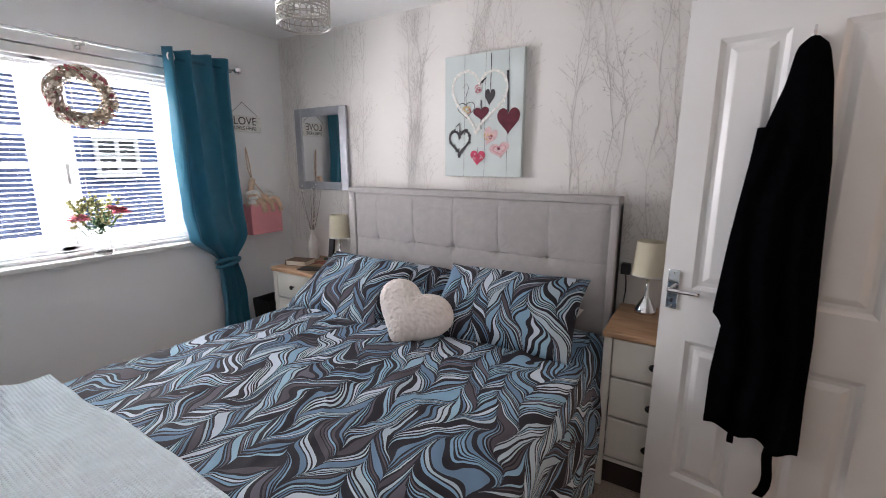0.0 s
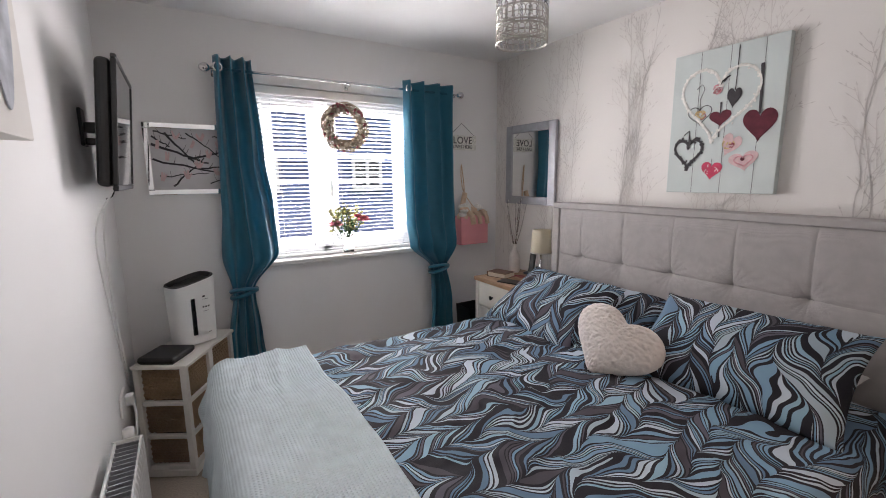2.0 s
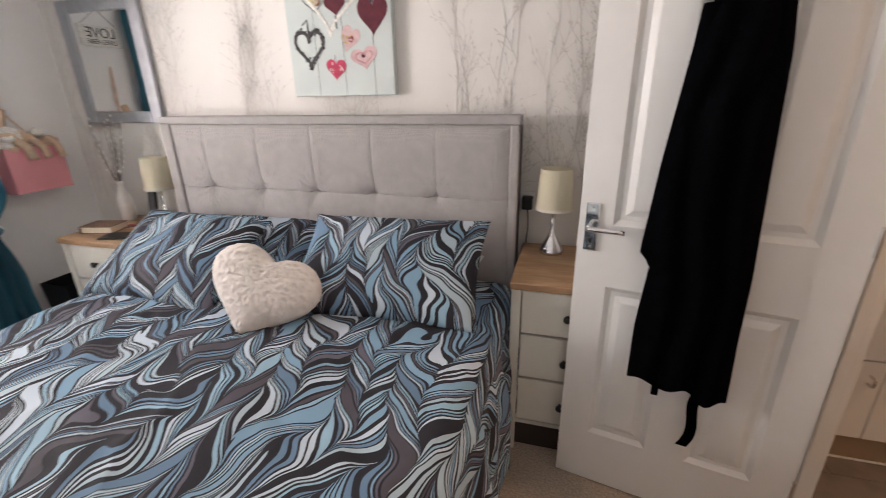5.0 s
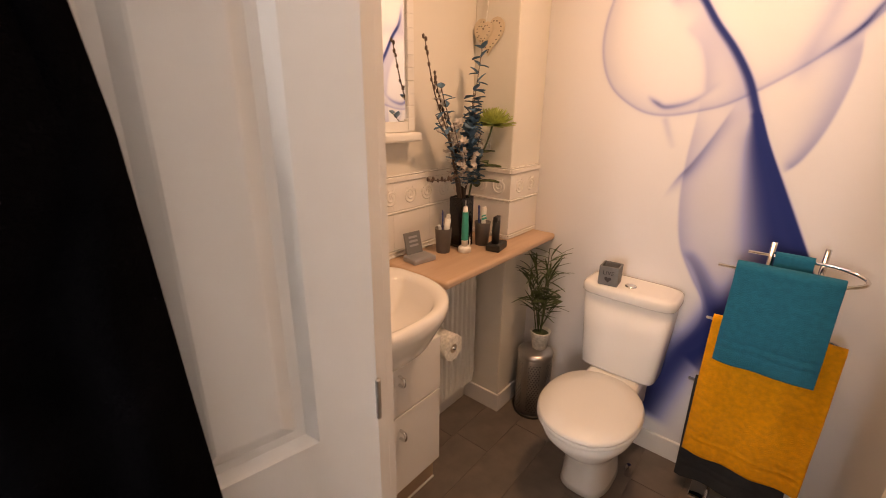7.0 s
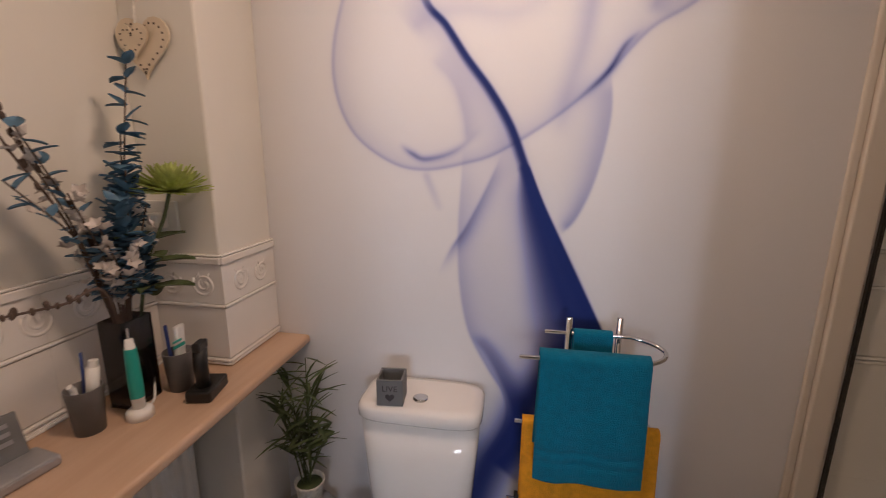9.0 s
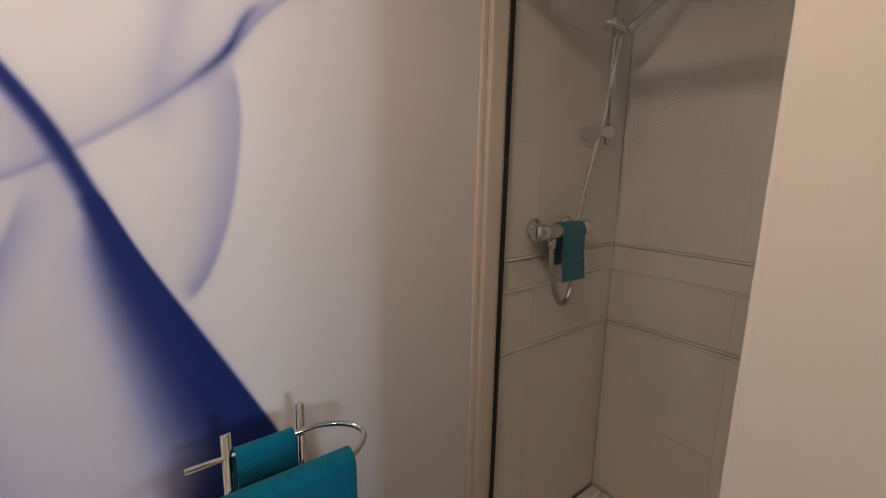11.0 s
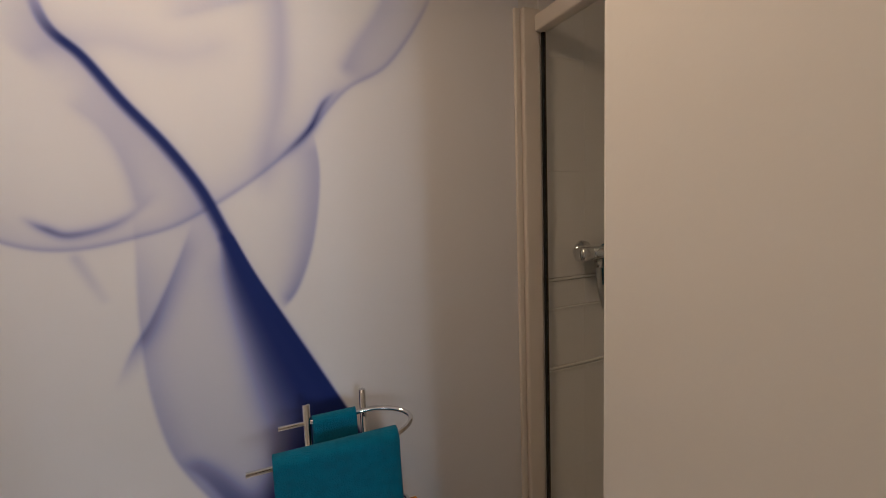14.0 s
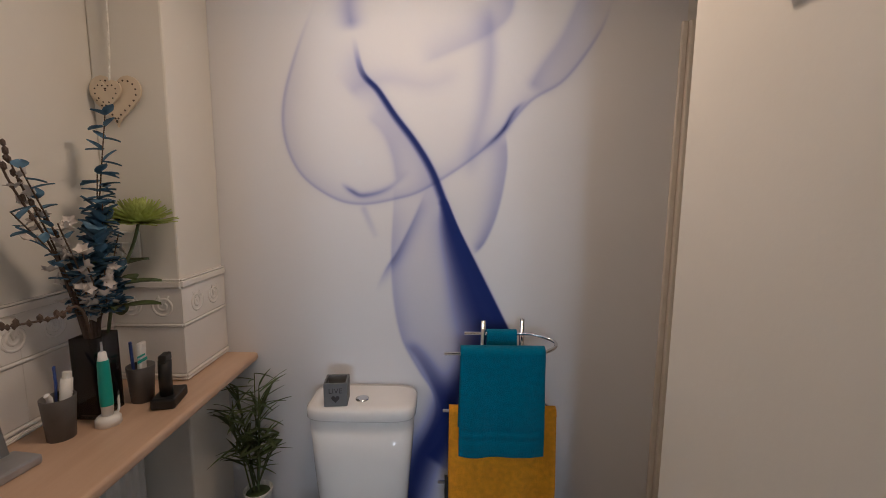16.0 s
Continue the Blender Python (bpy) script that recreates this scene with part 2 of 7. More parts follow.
def woven(name, colour, rough, wave, strength, coords="Object", distance=0.003, **more):
    """Cloth with a woven relief in two directions."""
    m = material(name, colour, rough, vary=0.06, scale=20, coords=coords, **more)
    nt = m.node_tree
    tc = nt.nodes.new("ShaderNodeTexCoord")
    hs = []
    for axis in ("X", "Y"):
        w = nt.nodes.new("ShaderNodeTexWave")
        w.bands_direction = axis
        w.inputs["Scale"].default_value, w.inputs["Distortion"].default_value, w.inputs["Detail"].default_value = wave, 0.15, 1.0
        nt.links.new(tc.outputs[coords], w.inputs["Vector"])
        hs.append(w.outputs["Fac"])
    bp = nt.nodes.new("ShaderNodeBump")
    bp.inputs["Strength"].default_value, bp.inputs["Distance"].default_value = strength, distance
    nt.links.new(node_math(nt, "MULTIPLY", *hs), bp.inputs["Height"])
    nt.links.new(bp.outputs["Normal"], nt.nodes["Principled BSDF"].inputs["Normal"])
    return m


def wood(name, light, dark, scale=3.0, rough=0.45, stretch=(1, 12, 12)):
    m = material(name, light, rough, bump=0.05, bump_scale=150)
    nt = m.node_tree
    tc, mp, nz = nt.nodes.new("ShaderNodeTexCoord"), nt.nodes.new("ShaderNodeMapping"), nt.nodes.new("ShaderNodeTexNoise")
    mp.inputs["Scale"].default_value = stretch
    nz.inputs["Scale"].default_value, nz.inputs["Detail"].default_value, nz.inputs["Distortion"].default_value = scale, 6.0, 0.6
    nt.links.new(tc.outputs["Object"], mp.inputs[0])
    nt.links.new(mp.outputs[0], nz.inputs["Vector"])
    ramp = nt.nodes.new("ShaderNodeValToRGB")
    ramp.color_ramp.elements[0].position, ramp.color_ramp.elements[0].color = 0.35, (*dark, 1)
    ramp.color_ramp.elements[1].position, ramp.color_ramp.elements[1].color = 0.65, (*light, 1)
    nt.links.new(nz.outputs["Fac"], ramp.inputs["Fac"])
    nt.links.new(ramp.outputs[0], nt.nodes["Principled BSDF"].inputs["Base Color"])
    return m


def glass(name, tint=(1, 1, 1), rough=0.0):
    m = bpy.data.materials.new(name)
    m.use_nodes = True
    b = m.node_tree.nodes["Principled BSDF"]
    b.inputs["Base Color"].default_value, b.inputs["Roughness"].default_value = (*tint, 1), rough
    b.inputs["Transmission Weight"].default_value, b.inputs["IOR"].default_value = 1.0, 1.45
    return m


def thin_glass(name, gloss=0.03):
    """A flat pane: clear, with a weak mirror sheen."""
    m = bpy.data.materials.new(name)
    m.use_nodes = True
    nt = m.node_tree
    out = nt.nodes["Material Output"]
    clear, shine, mix = (nt.nodes.new(k) for k in ("ShaderNodeBsdfTransparent", "ShaderNodeBsdfGlossy", "ShaderNodeMixShader"))
    clear.inputs[0].default_value = (0.97, 0.98, 0.97, 1)
    shine.inputs["Roughness"].default_value = 0.02
    mix.inputs[0].default_value = gloss
    nt.links.new(clear.outputs[0], mix.inputs[1])
    nt.links.new(shine.outputs[0], mix.inputs[2])
    nt.links.new(mix.outputs[0], out.inputs["Surface"])
    return m


def translucent(m, amount):
    """Lets some light through a thin cloth or shade."""
    nt = m.node_tree
    b, out = nt.nodes["Principled BSDF"], nt.nodes["Material Output"]
    tr, mix = nt.nodes.new("ShaderNodeBsdfTranslucent"), nt.nodes.new("ShaderNodeMixShader")
    source = b.inputs["Base Color"].links[0].from_socket
    nt.links.new(source, tr.inputs["Color"])
    mix.inputs[0].default_value = amount
    nt.links.new(b.outputs[0], mix.inputs[1])
    nt.links.new(tr.outputs[0], mix.inputs[2])
    nt.links.new(mix.outputs[0], out.inputs["Surface"])
    return m


M_LEAF = leaf_cotton("leaf_print_cotton")
M_THROW = woven("pale_blue_waffle", (0.64, 0.73, 0.77), 0.95, 29.0, 0.7, "UV", 0.006)
M_HEAD = woven("grey_linen", (0.42, 0.395, 0.385), 0.92, 160.0, 0.35)
M_CURTAIN = translucent(woven("teal_satin", (0.025, 0.19, 0.285), 0.36, 240.0, 0.12, Sheen_Weight=0.4), 0.28)
M_SHADE = translucent(material("cream_lampshade", (0.82, 0.76, 0.60), 0.8, vary=0.02, bump=0.1, bump_scale=300), 0.35)
M_FLEECE = material("cream_boucle", (0.78, 0.72, 0.67), 1.0, vary=0.06, scale=40, bump=1.0, bump_scale=90, Sheen_Weight=0.5)
M_CREAM = material("cream_lacquer", (0.72, 0.70, 0.63), 0.4, vary=0.02, bump=0.02)
M_OAK = wood("oak_top", (0.46, 0.29, 0.17), (0.33, 0.19, 0.10), 2.5, stretch=(2, 14, 14))
M_SHELFWOOD = wood("beech_laminate", (0.60, 0.43, 0.30), (0.55, 0.38, 0.26), 3.0, 0.4, (1, 10, 10))
M_DARKWOOD = wood("dark_carved_wood", (0.10, 0.05, 0.03), (0.05, 0.025, 0.018), 5.0)
M_CHROME = material("chrome", (0.72, 0.72, 0.73), 0.05, 1.0, vary=0.03)
M_STEEL = material("brushed_steel", (0.6, 0.59, 0.58), 0.28, 1.0, vary=0.06, scale=30)
M_SILVER = material("silver_frame_paint", (0.42, 0.43, 0.46), 0.38, 0.55, vary=0.08, scale=25, bump=0.15, bump_scale=90)
M_BLACK = material("black_plastic", (0.012, 0.012, 0.013), 0.4, vary=0.1)
M_SCREEN = material("black_screen", (0.006, 0.006, 0.007), 0.06, vary=0.02)
M_ROBE = material("black_towelling", (0.0025, 0.0025, 0.0032), 1.0, vary=0.15, scale=30, bump=0.6, bump_scale=250, Specular_IOR_Level=0.0)
M_WHITE = material("white_plastic", (0.82, 0.82, 0.80), 0.35, vary=0.015)
M_PVC = material("white_window_pvc", (0.86, 0.87, 0.88), 0.35, vary=0.01)
M_MIRROR = material("mirror_silver", (0.9, 0.91, 0.91), 0.0, 1.0, vary=0.0)
M_PANE = thin_glass("window_glass")
M_GLASS = glass("clear_glass")
M_PINK = material("pink_gift_bag", (0.80, 0.33, 0.36), 0.5, vary=0.04)
M_TOY = material("cream_plush", (0.68, 0.50, 0.36), 1.0, vary=0.15, scale=30, bump=0.8, bump_scale=160)
M_STONE = material("white_bottle_glaze", (0.72, 0.68, 0.64), 0.6, vary=0.08, scale=25, bump=0.3, bump_scale=60)
M_TWIG = material("dark_twig", (0.10, 0.07, 0.055), 0.8, vary=0.2)
M_WICKER = woven("brown_wicker", (0.36, 0.24, 0.14), 0.7, 45.0, 1.0, "Object", 0.008)
M_SLAT = translucent(material("white_blind_slat", (0.87, 0.88, 0.89), 0.4, vary=0.01), 0.5)
M_PRINT = material("wallpaper_silver_branches", (0.65, 0.61, 0.58), 0.6, 0.0, vary=0.15, scale=4)
M_PALE = material("whitewashed_board_print", (0.60, 0.66, 0.64), 0.7, vary=0.05, scale=5)
M_INK = material("dark_print", (0.045, 0.04, 0.045), 0.7, vary=0.2, scale=40)
M_WINE = material("wine_felt_print", (0.12, 0.018, 0.032), 0.8, vary=0.25, scale=30)
M_RED = material("red_felt_print", (0.55, 0.06, 0.12), 0.8, vary=0.2, scale=40)
M_ROSE = material("rose_print", (0.62, 0.30, 0.33), 0.8, vary=0.3, scale=60)
M_BLUSH = material("blush_print", (0.66, 0.47, 0.47), 0.8, vary=0.12, scale=40)
M_CHALK = material("chalk_white_print", (0.78, 0.77, 0.72), 0.8, vary=0.2, scale=80)
M_GOLDP = material("straw_print", (0.60, 0.45, 0.22), 0.8, vary=0.3, scale=60)
M_MAGNOLIA = material("grey_photo_print", (0.60, 0.58, 0.59), 0.5, vary=0.12, scale=5)
M_ARTBLUE = material("blue_grey_impasto", (0.44, 0.46, 0.50), 0.8, vary=0.3, scale=14, bump=1.0, bump_scale=45)
M_LINENART = material("off_white_canvas", (0.74, 0.71, 0.67), 0.85, vary=0.03, bump=0.2, bump_scale=300)
M_GREEN = material("leaf_green", (0.06, 0.13, 0.045), 0.6, vary=0.3, scale=20)
M_BARK = material("dried_vine", (0.36, 0.29, 0.22), 0.9, vary=0.35, scale=60)
M_BERRY = material("dusky_red_petals", (0.36, 0.10, 0.12), 0.8, vary=0.3, scale=50)
M_PEONY = material("pink_petals", (0.68, 0.20, 0.26), 0.7, vary=0.25, scale=40)
M_SPRIG = material("olive_sprigs", (0.30, 0.30, 0.13), 0.8, vary=0.3, scale=40)
M_SIDING = material("blue_weatherboard", (0.10, 0.14, 0.30), 0.7, vary=0.08, scale=3)
M_ROOF = material("slate_roof", (0.12, 0.11, 0.11), 0.8, vary=0.2, scale=4)
M_LAWN = material("outdoor_ground", (0.12, 0.13, 0.09), 0.95, vary=0.3, scale=1.5, bump=0.5, bump_scale=40)
M_DARKGLASS = material("dark_window_glass", (0.05, 0.06, 0.08), 0.06, vary=0.05)
M_BOOK = material("brown_book", (0.17, 0.10, 0.07), 0.6, vary=0.2, scale=20)
M_PAPER = material("paper", (0.62, 0.55, 0.44), 0.8, vary=0.1, scale=90)
# near-black brown, mostly for shade painted into recesses
M_RECESSDARK = material("dark_recess", (0.05, 0.035, 0.03), 0.8, vary=0.2)
M_TILE = material("white_ceramic_tile", (0.84, 0.82, 0.79), 0.18, vary=0.02, scale=3, bump=0.03, bump_scale=12)
M_GROUT = material("pale_grout", (0.79, 0.77, 0.73), 0.9, vary=0.08, scale=30)
M_CERAMIC = material("white_vitreous_china", (0.86, 0.85, 0.83), 0.08, vary=0.01)
M_GREYCUP = material("grey_resin", (0.13, 0.125, 0.125), 0.5, vary=0.1, scale=20)
M_TEALTOWEL = material("teal_towelling", (0.0, 0.155, 0.27), 0.98, vary=0.12, scale=60, bump=1.0, bump_scale=330, Sheen_Weight=0.05)
M_YELLOW = material("mustard_towelling", (0.84, 0.36, 0.003), 0.98, vary=0.12, scale=60, bump=1.0, bump_scale=330, Sheen_Weight=0.05)
M_GREYTOWEL = material("charcoal_towelling", (0.03, 0.032, 0.036), 0.98, vary=0.12, scale=60, bump=1.0, bump_scale=330)
M_SMOKED = glass("smoked_glass", (0.10, 0.09, 0.10), 0.03)
M_BLUELEAF = material("blue_eucalyptus", (0.08, 0.17, 0.27), 0.6, vary=0.35, scale=30)
M_BLOSSOM = material("white_blossom", (0.58, 0.54, 0.51), 0.7, vary=0.12, scale=40)
M_LIME = material("lime_petals", (0.50, 0.58, 0.17), 0.6, vary=0.2, scale=40)
M_BAMBOO = material("bamboo_leaf", (0.07, 0.10, 0.035), 0.5, vary=0.4, scale=20)
M_BEIGE = material("beige_plinth", (0.46, 0.33, 0.22), 0.5, vary=0.06)
M_GREYBOX = material("grey_painted_wood", (0.16, 0.165, 0.17), 0.6, vary=0.08, scale=20)
M_LILACHEART = material("cream_pierced_metal", (0.72, 0.62, 0.47), 0.5, vary=0.06, scale=20)
M_MINT = material("mint_plastic", (0.03, 0.36, 0.30), 0.35, vary=0.03)
M_CLOTHBLUE = material("blue_spray_can", (0.03, 0.06, 0.25), 0.3, vary=0.1)
M_SHOWERPANE = thin_glass("shower_glass")


def mural_paint():
    m = material("smoke_mural", (0.765, 0.765, 0.785), 0.8, vary=0.015, scale=2, bump=0.06, bump_scale=80)
    nt = m.node_tree
    b = nt.nodes["Principled BSDF"]
    base = b.inputs["Base Color"].links[0].from_socket
    at, mix = nt.nodes.new("ShaderNodeAttribute"), nt.nodes.new("ShaderNodeMix")
    at.attribute_name = "ink"
    mix.data_type, mix.blend_type = "RGBA", "MULTIPLY"
    mix.inputs["Factor"].default_value = 1.0
    nt.links.new(base, mix.inputs["A"])
    nt.links.new(at.outputs["Color"], mix.inputs["B"])
    nt.links.new(mix.outputs["Result"], b.inputs["Base Color"])
    return m


M_MURAL = mural_paint()

# ---- the rooms ----
XE, YS, YN, ZC = 3.43, 0.445, 3.0, 2.36      # bedroom: east wall, south wall, north wall, ceiling
XM, YB, YBN = 4.86, 1.645, 3.06              # ensuite: mural wall, south wall, north wall
DY0, DY1, DZ = 1.66, 2.425, 2.0              # doorway to the ensuite
WY0, WY1, WZ0, WZ1 = 1.15, 2.24, 0.93, 2.02  # window opening
T = 0.1
structure("floor", box(-0.3, XE, YS - T, YN + T, -0.1, 0.0), M_CARPET)
structure("floor_ensuite", box(XE, XM + 0.2, 0.3, YBN + T, -0.1, 0.0), M_VINYL)
structure("ceiling", box(-0.3, XM + 0.3, 0.2, YBN + T, ZC, ZC + 0.1), M_CEIL)
structure("wall_north", box(-0.3, XE, YN, YN + T, 0, ZC), M_PAPERWALL)
structure("wall_south", box(-0.3, XE + T, YS - T, YS, 0, ZC), M_WALL)
structure("wall_west", boxes([(-0.3, 0, YS, WY0, 0, ZC), (-0.3, 0, WY1, YN, 0, ZC), (-0.3, 0, WY0, WY1, 0, WZ0), (-0.3, 0, WY0, WY1, WZ1, ZC)]), M_WALL)
structure("wall_east", boxes([(XE, XE + T, YS, DY0 - 0.03, 0, ZC), (XE, XE + T, DY1 + 0.03, YBN, 0, ZC), (XE, XE + T, DY0 - 0.03, DY1 + 0.03, DZ + 0.03, ZC)]), M_WALL)
# door lining, stop and architrave
structure("door_1", boxes([(XE - 0.003, XE + T + 0.003, DY0 - 0.03, DY0, 0, DZ), (XE - 0.003, XE + T + 0.003, DY1, DY1 + 0.03, 0, DZ),
                           (XE - 0.003, XE + T + 0.003, DY0 - 0.03, DY1 + 0.03, DZ, DZ + 0.03),
                           (XE + 0.045, XE + 0.075, DY1 - 0.014, DY1 - 0.001, 0, DZ), (XE + 0.045, XE + 0.075, DY0 + 0.001, DY0 + 0.014, 0, DZ)], 0.002), M_GLOSS)
structure("trim", boxes([(XE - 0.018, XE - 0.004, DY1 + 0.008, DY1 + 0.065, 0, DZ + 0.07), (XE - 0.018, XE - 0.004, DY0 - 0.065, DY0 - 0.008, 0, DZ + 0.07),
                         (XE - 0.018, XE - 0.004, DY0 - 0.006, DY1 + 0.006, DZ + 0.01, DZ + 0.07)], 0.005, 2), M_GLOSS)
structure("baseboard", boxes([(0.002, XE - 0.02, YN - 0.016, YN - 0.001, 0, 0.11), (0.001, 0.016, YS + 0.02, YN - 0.02, 0, 0.11),
                              (0.02, XE - 0.02, YS + 0.001, YS + 0.016, 0, 0.11), (XE - 0.016, XE - 0.001, DY1 + 0.07, YN - 0.02, 0, 0.11),
                              (XE - 0.016, XE - 0.001, YS + 0.02, DY0 - 0.07, 0, 0.11)], 0.004), M_GLOSS)

# branches printed on the wallpaper of the north wall
def wallpaper_branches():
    rng = random.Random(5)
    bm = bmesh.new()
    y = YN - 0.0015

    def inside(x, z):
        return 0.01 < x < 3.38 and z < ZC - 0.01

    def bud(x, z, a):
        ribbon(bm, [(x, z), (x + math.sin(a) * 0.008, z + math.cos(a) * 0.008), (x + math.sin(a) * 0.015, z + math.cos(a) * 0.015)], 0.0055, 0.001, y)

    def twig(x, z, a, length, w, depth):
        side, step, pts, home = rng.choice((-1, 1)), 0.018, [(x, z)], a * 0.35
        for i in range(max(3, int(length / step))):
            a += rng.uniform(-0.11, 0.11) + (home - a) * 0.10
            x, z = x + math.sin(a) * step, z + math.cos(a) * step
            if not inside(x, z):
                break
            pts.append((x, z))
            if depth < 3 and i > 0 and rng.random() < (0.0, 0.5, 0.33)[depth]:
                side = -side
                twig(x, z, a + side * rng.uniform(0.35, 0.7), length * rng.uniform(0.3, 0.5), w * 0.75, depth + 1)
            elif depth and rng.random() < 0.12:
                bud(x, z, a + rng.choice((-0.8, 0.8)))
        if len(pts) > 2:
            ribbon(bm, pts, w, w * 0.5, y)
            if inside(x, z + 0.02):
                bud(x, z, a)

    def stem(x, z, lean):
        """A thin crooked trunk from below the headboard to the ceiling, forking as it goes."""
        pts, a, side, x0 = [(x, z)], lean, rng.choice((-1, 1)), x
        while inside(x, z + 0.02):
            a = a * 0.7 + (x0 + lean * 0.6 - x) * 1.2 + rng.uniform(-0.16, 0.16)
            ln = rng.uniform(0.035, 0.07)
            x, z = x + math.sin(a) * ln, z + math.cos(a) * ln
            pts.append((x, z))
            if rng.random() < 0.62:
                side = -side if rng.random() < 0.75 else side
                twig(x, z, a + side * rng.uniform(0.35, 0.65), rng.uniform(0.07, 0.19), 0.0030, 1)
        pts = [(q.x, q.y) for q in spline([(*q, 0) for q in pts], 3)]
        ribbon(bm, pts, 0.0046, 0.0030, y)

    for cx in (0.15, 0.69, 1.25, 1.79, 2.32, 2.74, 3.24):
        for off in (-0.075, -0.025, 0.03, 0.08):
            stem(cx + off + rng.gauss(0, 0.01), 0.80 + rng.uniform(-0.1, 0.1), off * 0.5)
    return bm


wall_print = structure("wallpaper_print", wallpaper_branches(), M_PRINT)

# ---- outside ----
structure("ground", box(-400, -0.4, -300, 300, -2.8, -2.7), M_LAWN)
house = thing("house", pose(-6.0, 0, -2.7), "neighbouring house clad in blue weatherboard with white windows", "house")
part("wall", box(-6, -0.03, -9, 13, 0, 6.4), M_SIDING, house)
part("roof", boxes([(-6.4, 0.35, -9.3, 13.3, 6.4, 6.6)], 0.03), M_ROOF, house)
board = bpy.data.meshes.new("board")
bm = bmesh.new()
vs = [bm.verts.new(p) for p in ((-0.028, -9, 0), (0.006, -9, 0), (-0.02, -9, 0.155), (-0.028, 13, 0), (0.006, 13, 0), (-0.02, 13, 0.155))]
for f in ((0, 1, 2), (5, 4, 3), (1, 4, 5, 2), (0, 3, 4, 1), (2, 5, 3, 0)):
    bm.faces.new([vs[i] for i in f])
bm.to_mesh(board)
bm.free()
board.materials.append(M_SIDING)
for i in range(40):
    ob = new("board", board)
    ob.parent, ob.location = house, (0, 0, 0.155 * i)
for y0, z0 in ((3.9, 3.95), (1.75, 3.95), (6.6, 3.95)):
    win = part("window", boxes([(0.0, 0.06, y0, y0 + 0.06, z0, z0 + 0.64), (0.0, 0.06, y0 + 0.61, y0 + 0.67, z0, z0 + 0.64), (0.0, 0.06, y0 + 0.305, y0 + 0.365, z0, z0 + 0.64),
                                (0.0, 0.055, y0 + 0.06, y0 + 0.61, z0, z0 + 0.05), (0.0, 0.055, y0 + 0.06, y0 + 0.61, z0 + 0.59, z0 + 0.64), (0.0, 0.05, y0 + 0.06, y0 + 0.61, z0 + 0.3, z0 + 0.33),
                                (-0.01, 0.1, y0 - 0.04, y0 + 0.71, z0 - 0.05, z0 - 0.004)], 0.004), M_PVC, house)
    part("pane", box(0.004, 0.02, y0 + 0.05, y0 + 0.62, z0 + 0.04, z0 + 0.6), M_DARKGLASS, win)

# ---- window ----
win = structure("window_1", boxes([(-0.13, -0.07, WY0, WY0 + 0.07, WZ0, WZ1), (-0.13, -0.07, WY1 - 0.07, WY1, WZ0, WZ1), (-0.13, -0.07, 1.555, 1.625, WZ0, WZ1),
                                   (-0.13, -0.07, WY0 + 0.07, WY1 - 0.07, WZ0, WZ0 + 0.08), (-0.13, -0.07, WY0 + 0.07, WY1 - 0.07, WZ1 - 0.07, WZ1)], 0.006, 2), M_PVC)
for a, b in ((WY0 + 0.07, 1.555), (1.625, WY1 - 0.07)):
    sash = part("sash", boxes([(-0.122, -0.06, a, a + 0.055, WZ0 + 0.08, WZ1 - 0.07), (-0.122, -0.06, b - 0.055, b, WZ0 + 0.08, WZ1 - 0.07),
                               (-0.122, -0.06, a + 0.055, b - 0.055, WZ0 + 0.08, WZ0 + 0.14), (-0.122, -0.06, a + 0.055, b - 0.055, WZ1 - 0.13, WZ1 - 0.07),
                               (-0.105, -0.075, a + 0.055, b - 0.055, 1.596, 1.62), (-0.105, -0.075, a + 0.055, b - 0.055, 1.426, 1.45)], 0.005, 2), M_PVC, win)
    pane = part("pane", box(-0.1, -0.092, a + 0.05, b - 0.05, WZ0 + 0.13, WZ1 - 0.12), M_PANE, win)
    pane.visible_shadow = False
part("window_handle", boxes([(-0.06, -0.035, 1.615, 1.635, 1.42, 1.45), (-0.04, -0.025, 1.615, 1.635, 1.34, 1.45)], 0.004), M_WHITE, win)
structure("window_sill", box(-0.07, 0.045, WY0 - 0.03, WY1 + 0.03, WZ0 - 0.012, WZ0 + 0.018, 0.008, 3), M_GLOSS)

blind = thing("venetian_blind", pose(-0.035, 0, 0), "white slatted venetian blind lowered over the bedroom window", "blind")
part("headrail", box(-0.02, 0.02, WY0 + 0.01, WY1 - 0.01, 1.97, 2.015, 0.004), M_WHITE, blind)
slat = bpy.data.meshes.new("slat")
bm = sheet(lambda u, v: Vector(((u - 0.5) * 0.024, WY0 + 0.015 + v * (WY1 - WY0 - 0.03), 0.0025 * (1 - (2 * u - 1) ** 2) + (u - 0.5) * 0.006)), 4, 1, 0.0006)
bm.to_mesh(slat)
bm.free()
slat.materials.append(M_SLAT)
for i in range(40):
    ob = new("slat", slat)
    ob.parent, ob.location = blind, (0, 0, 0.985 + i * 0.0247)
part("bottom_rail", box(-0.013, 0.013, WY0 + 0.015, WY1 - 0.015, 0.955, 0.972, 0.003), M_WHITE, blind)
for y in (1.3, 1.69, 2.09):
    part("ladder_cord", tube([(0.014, y, 0.96), (0.014, y, 1.98)], 0.001, 5), M_WHITE, blind)

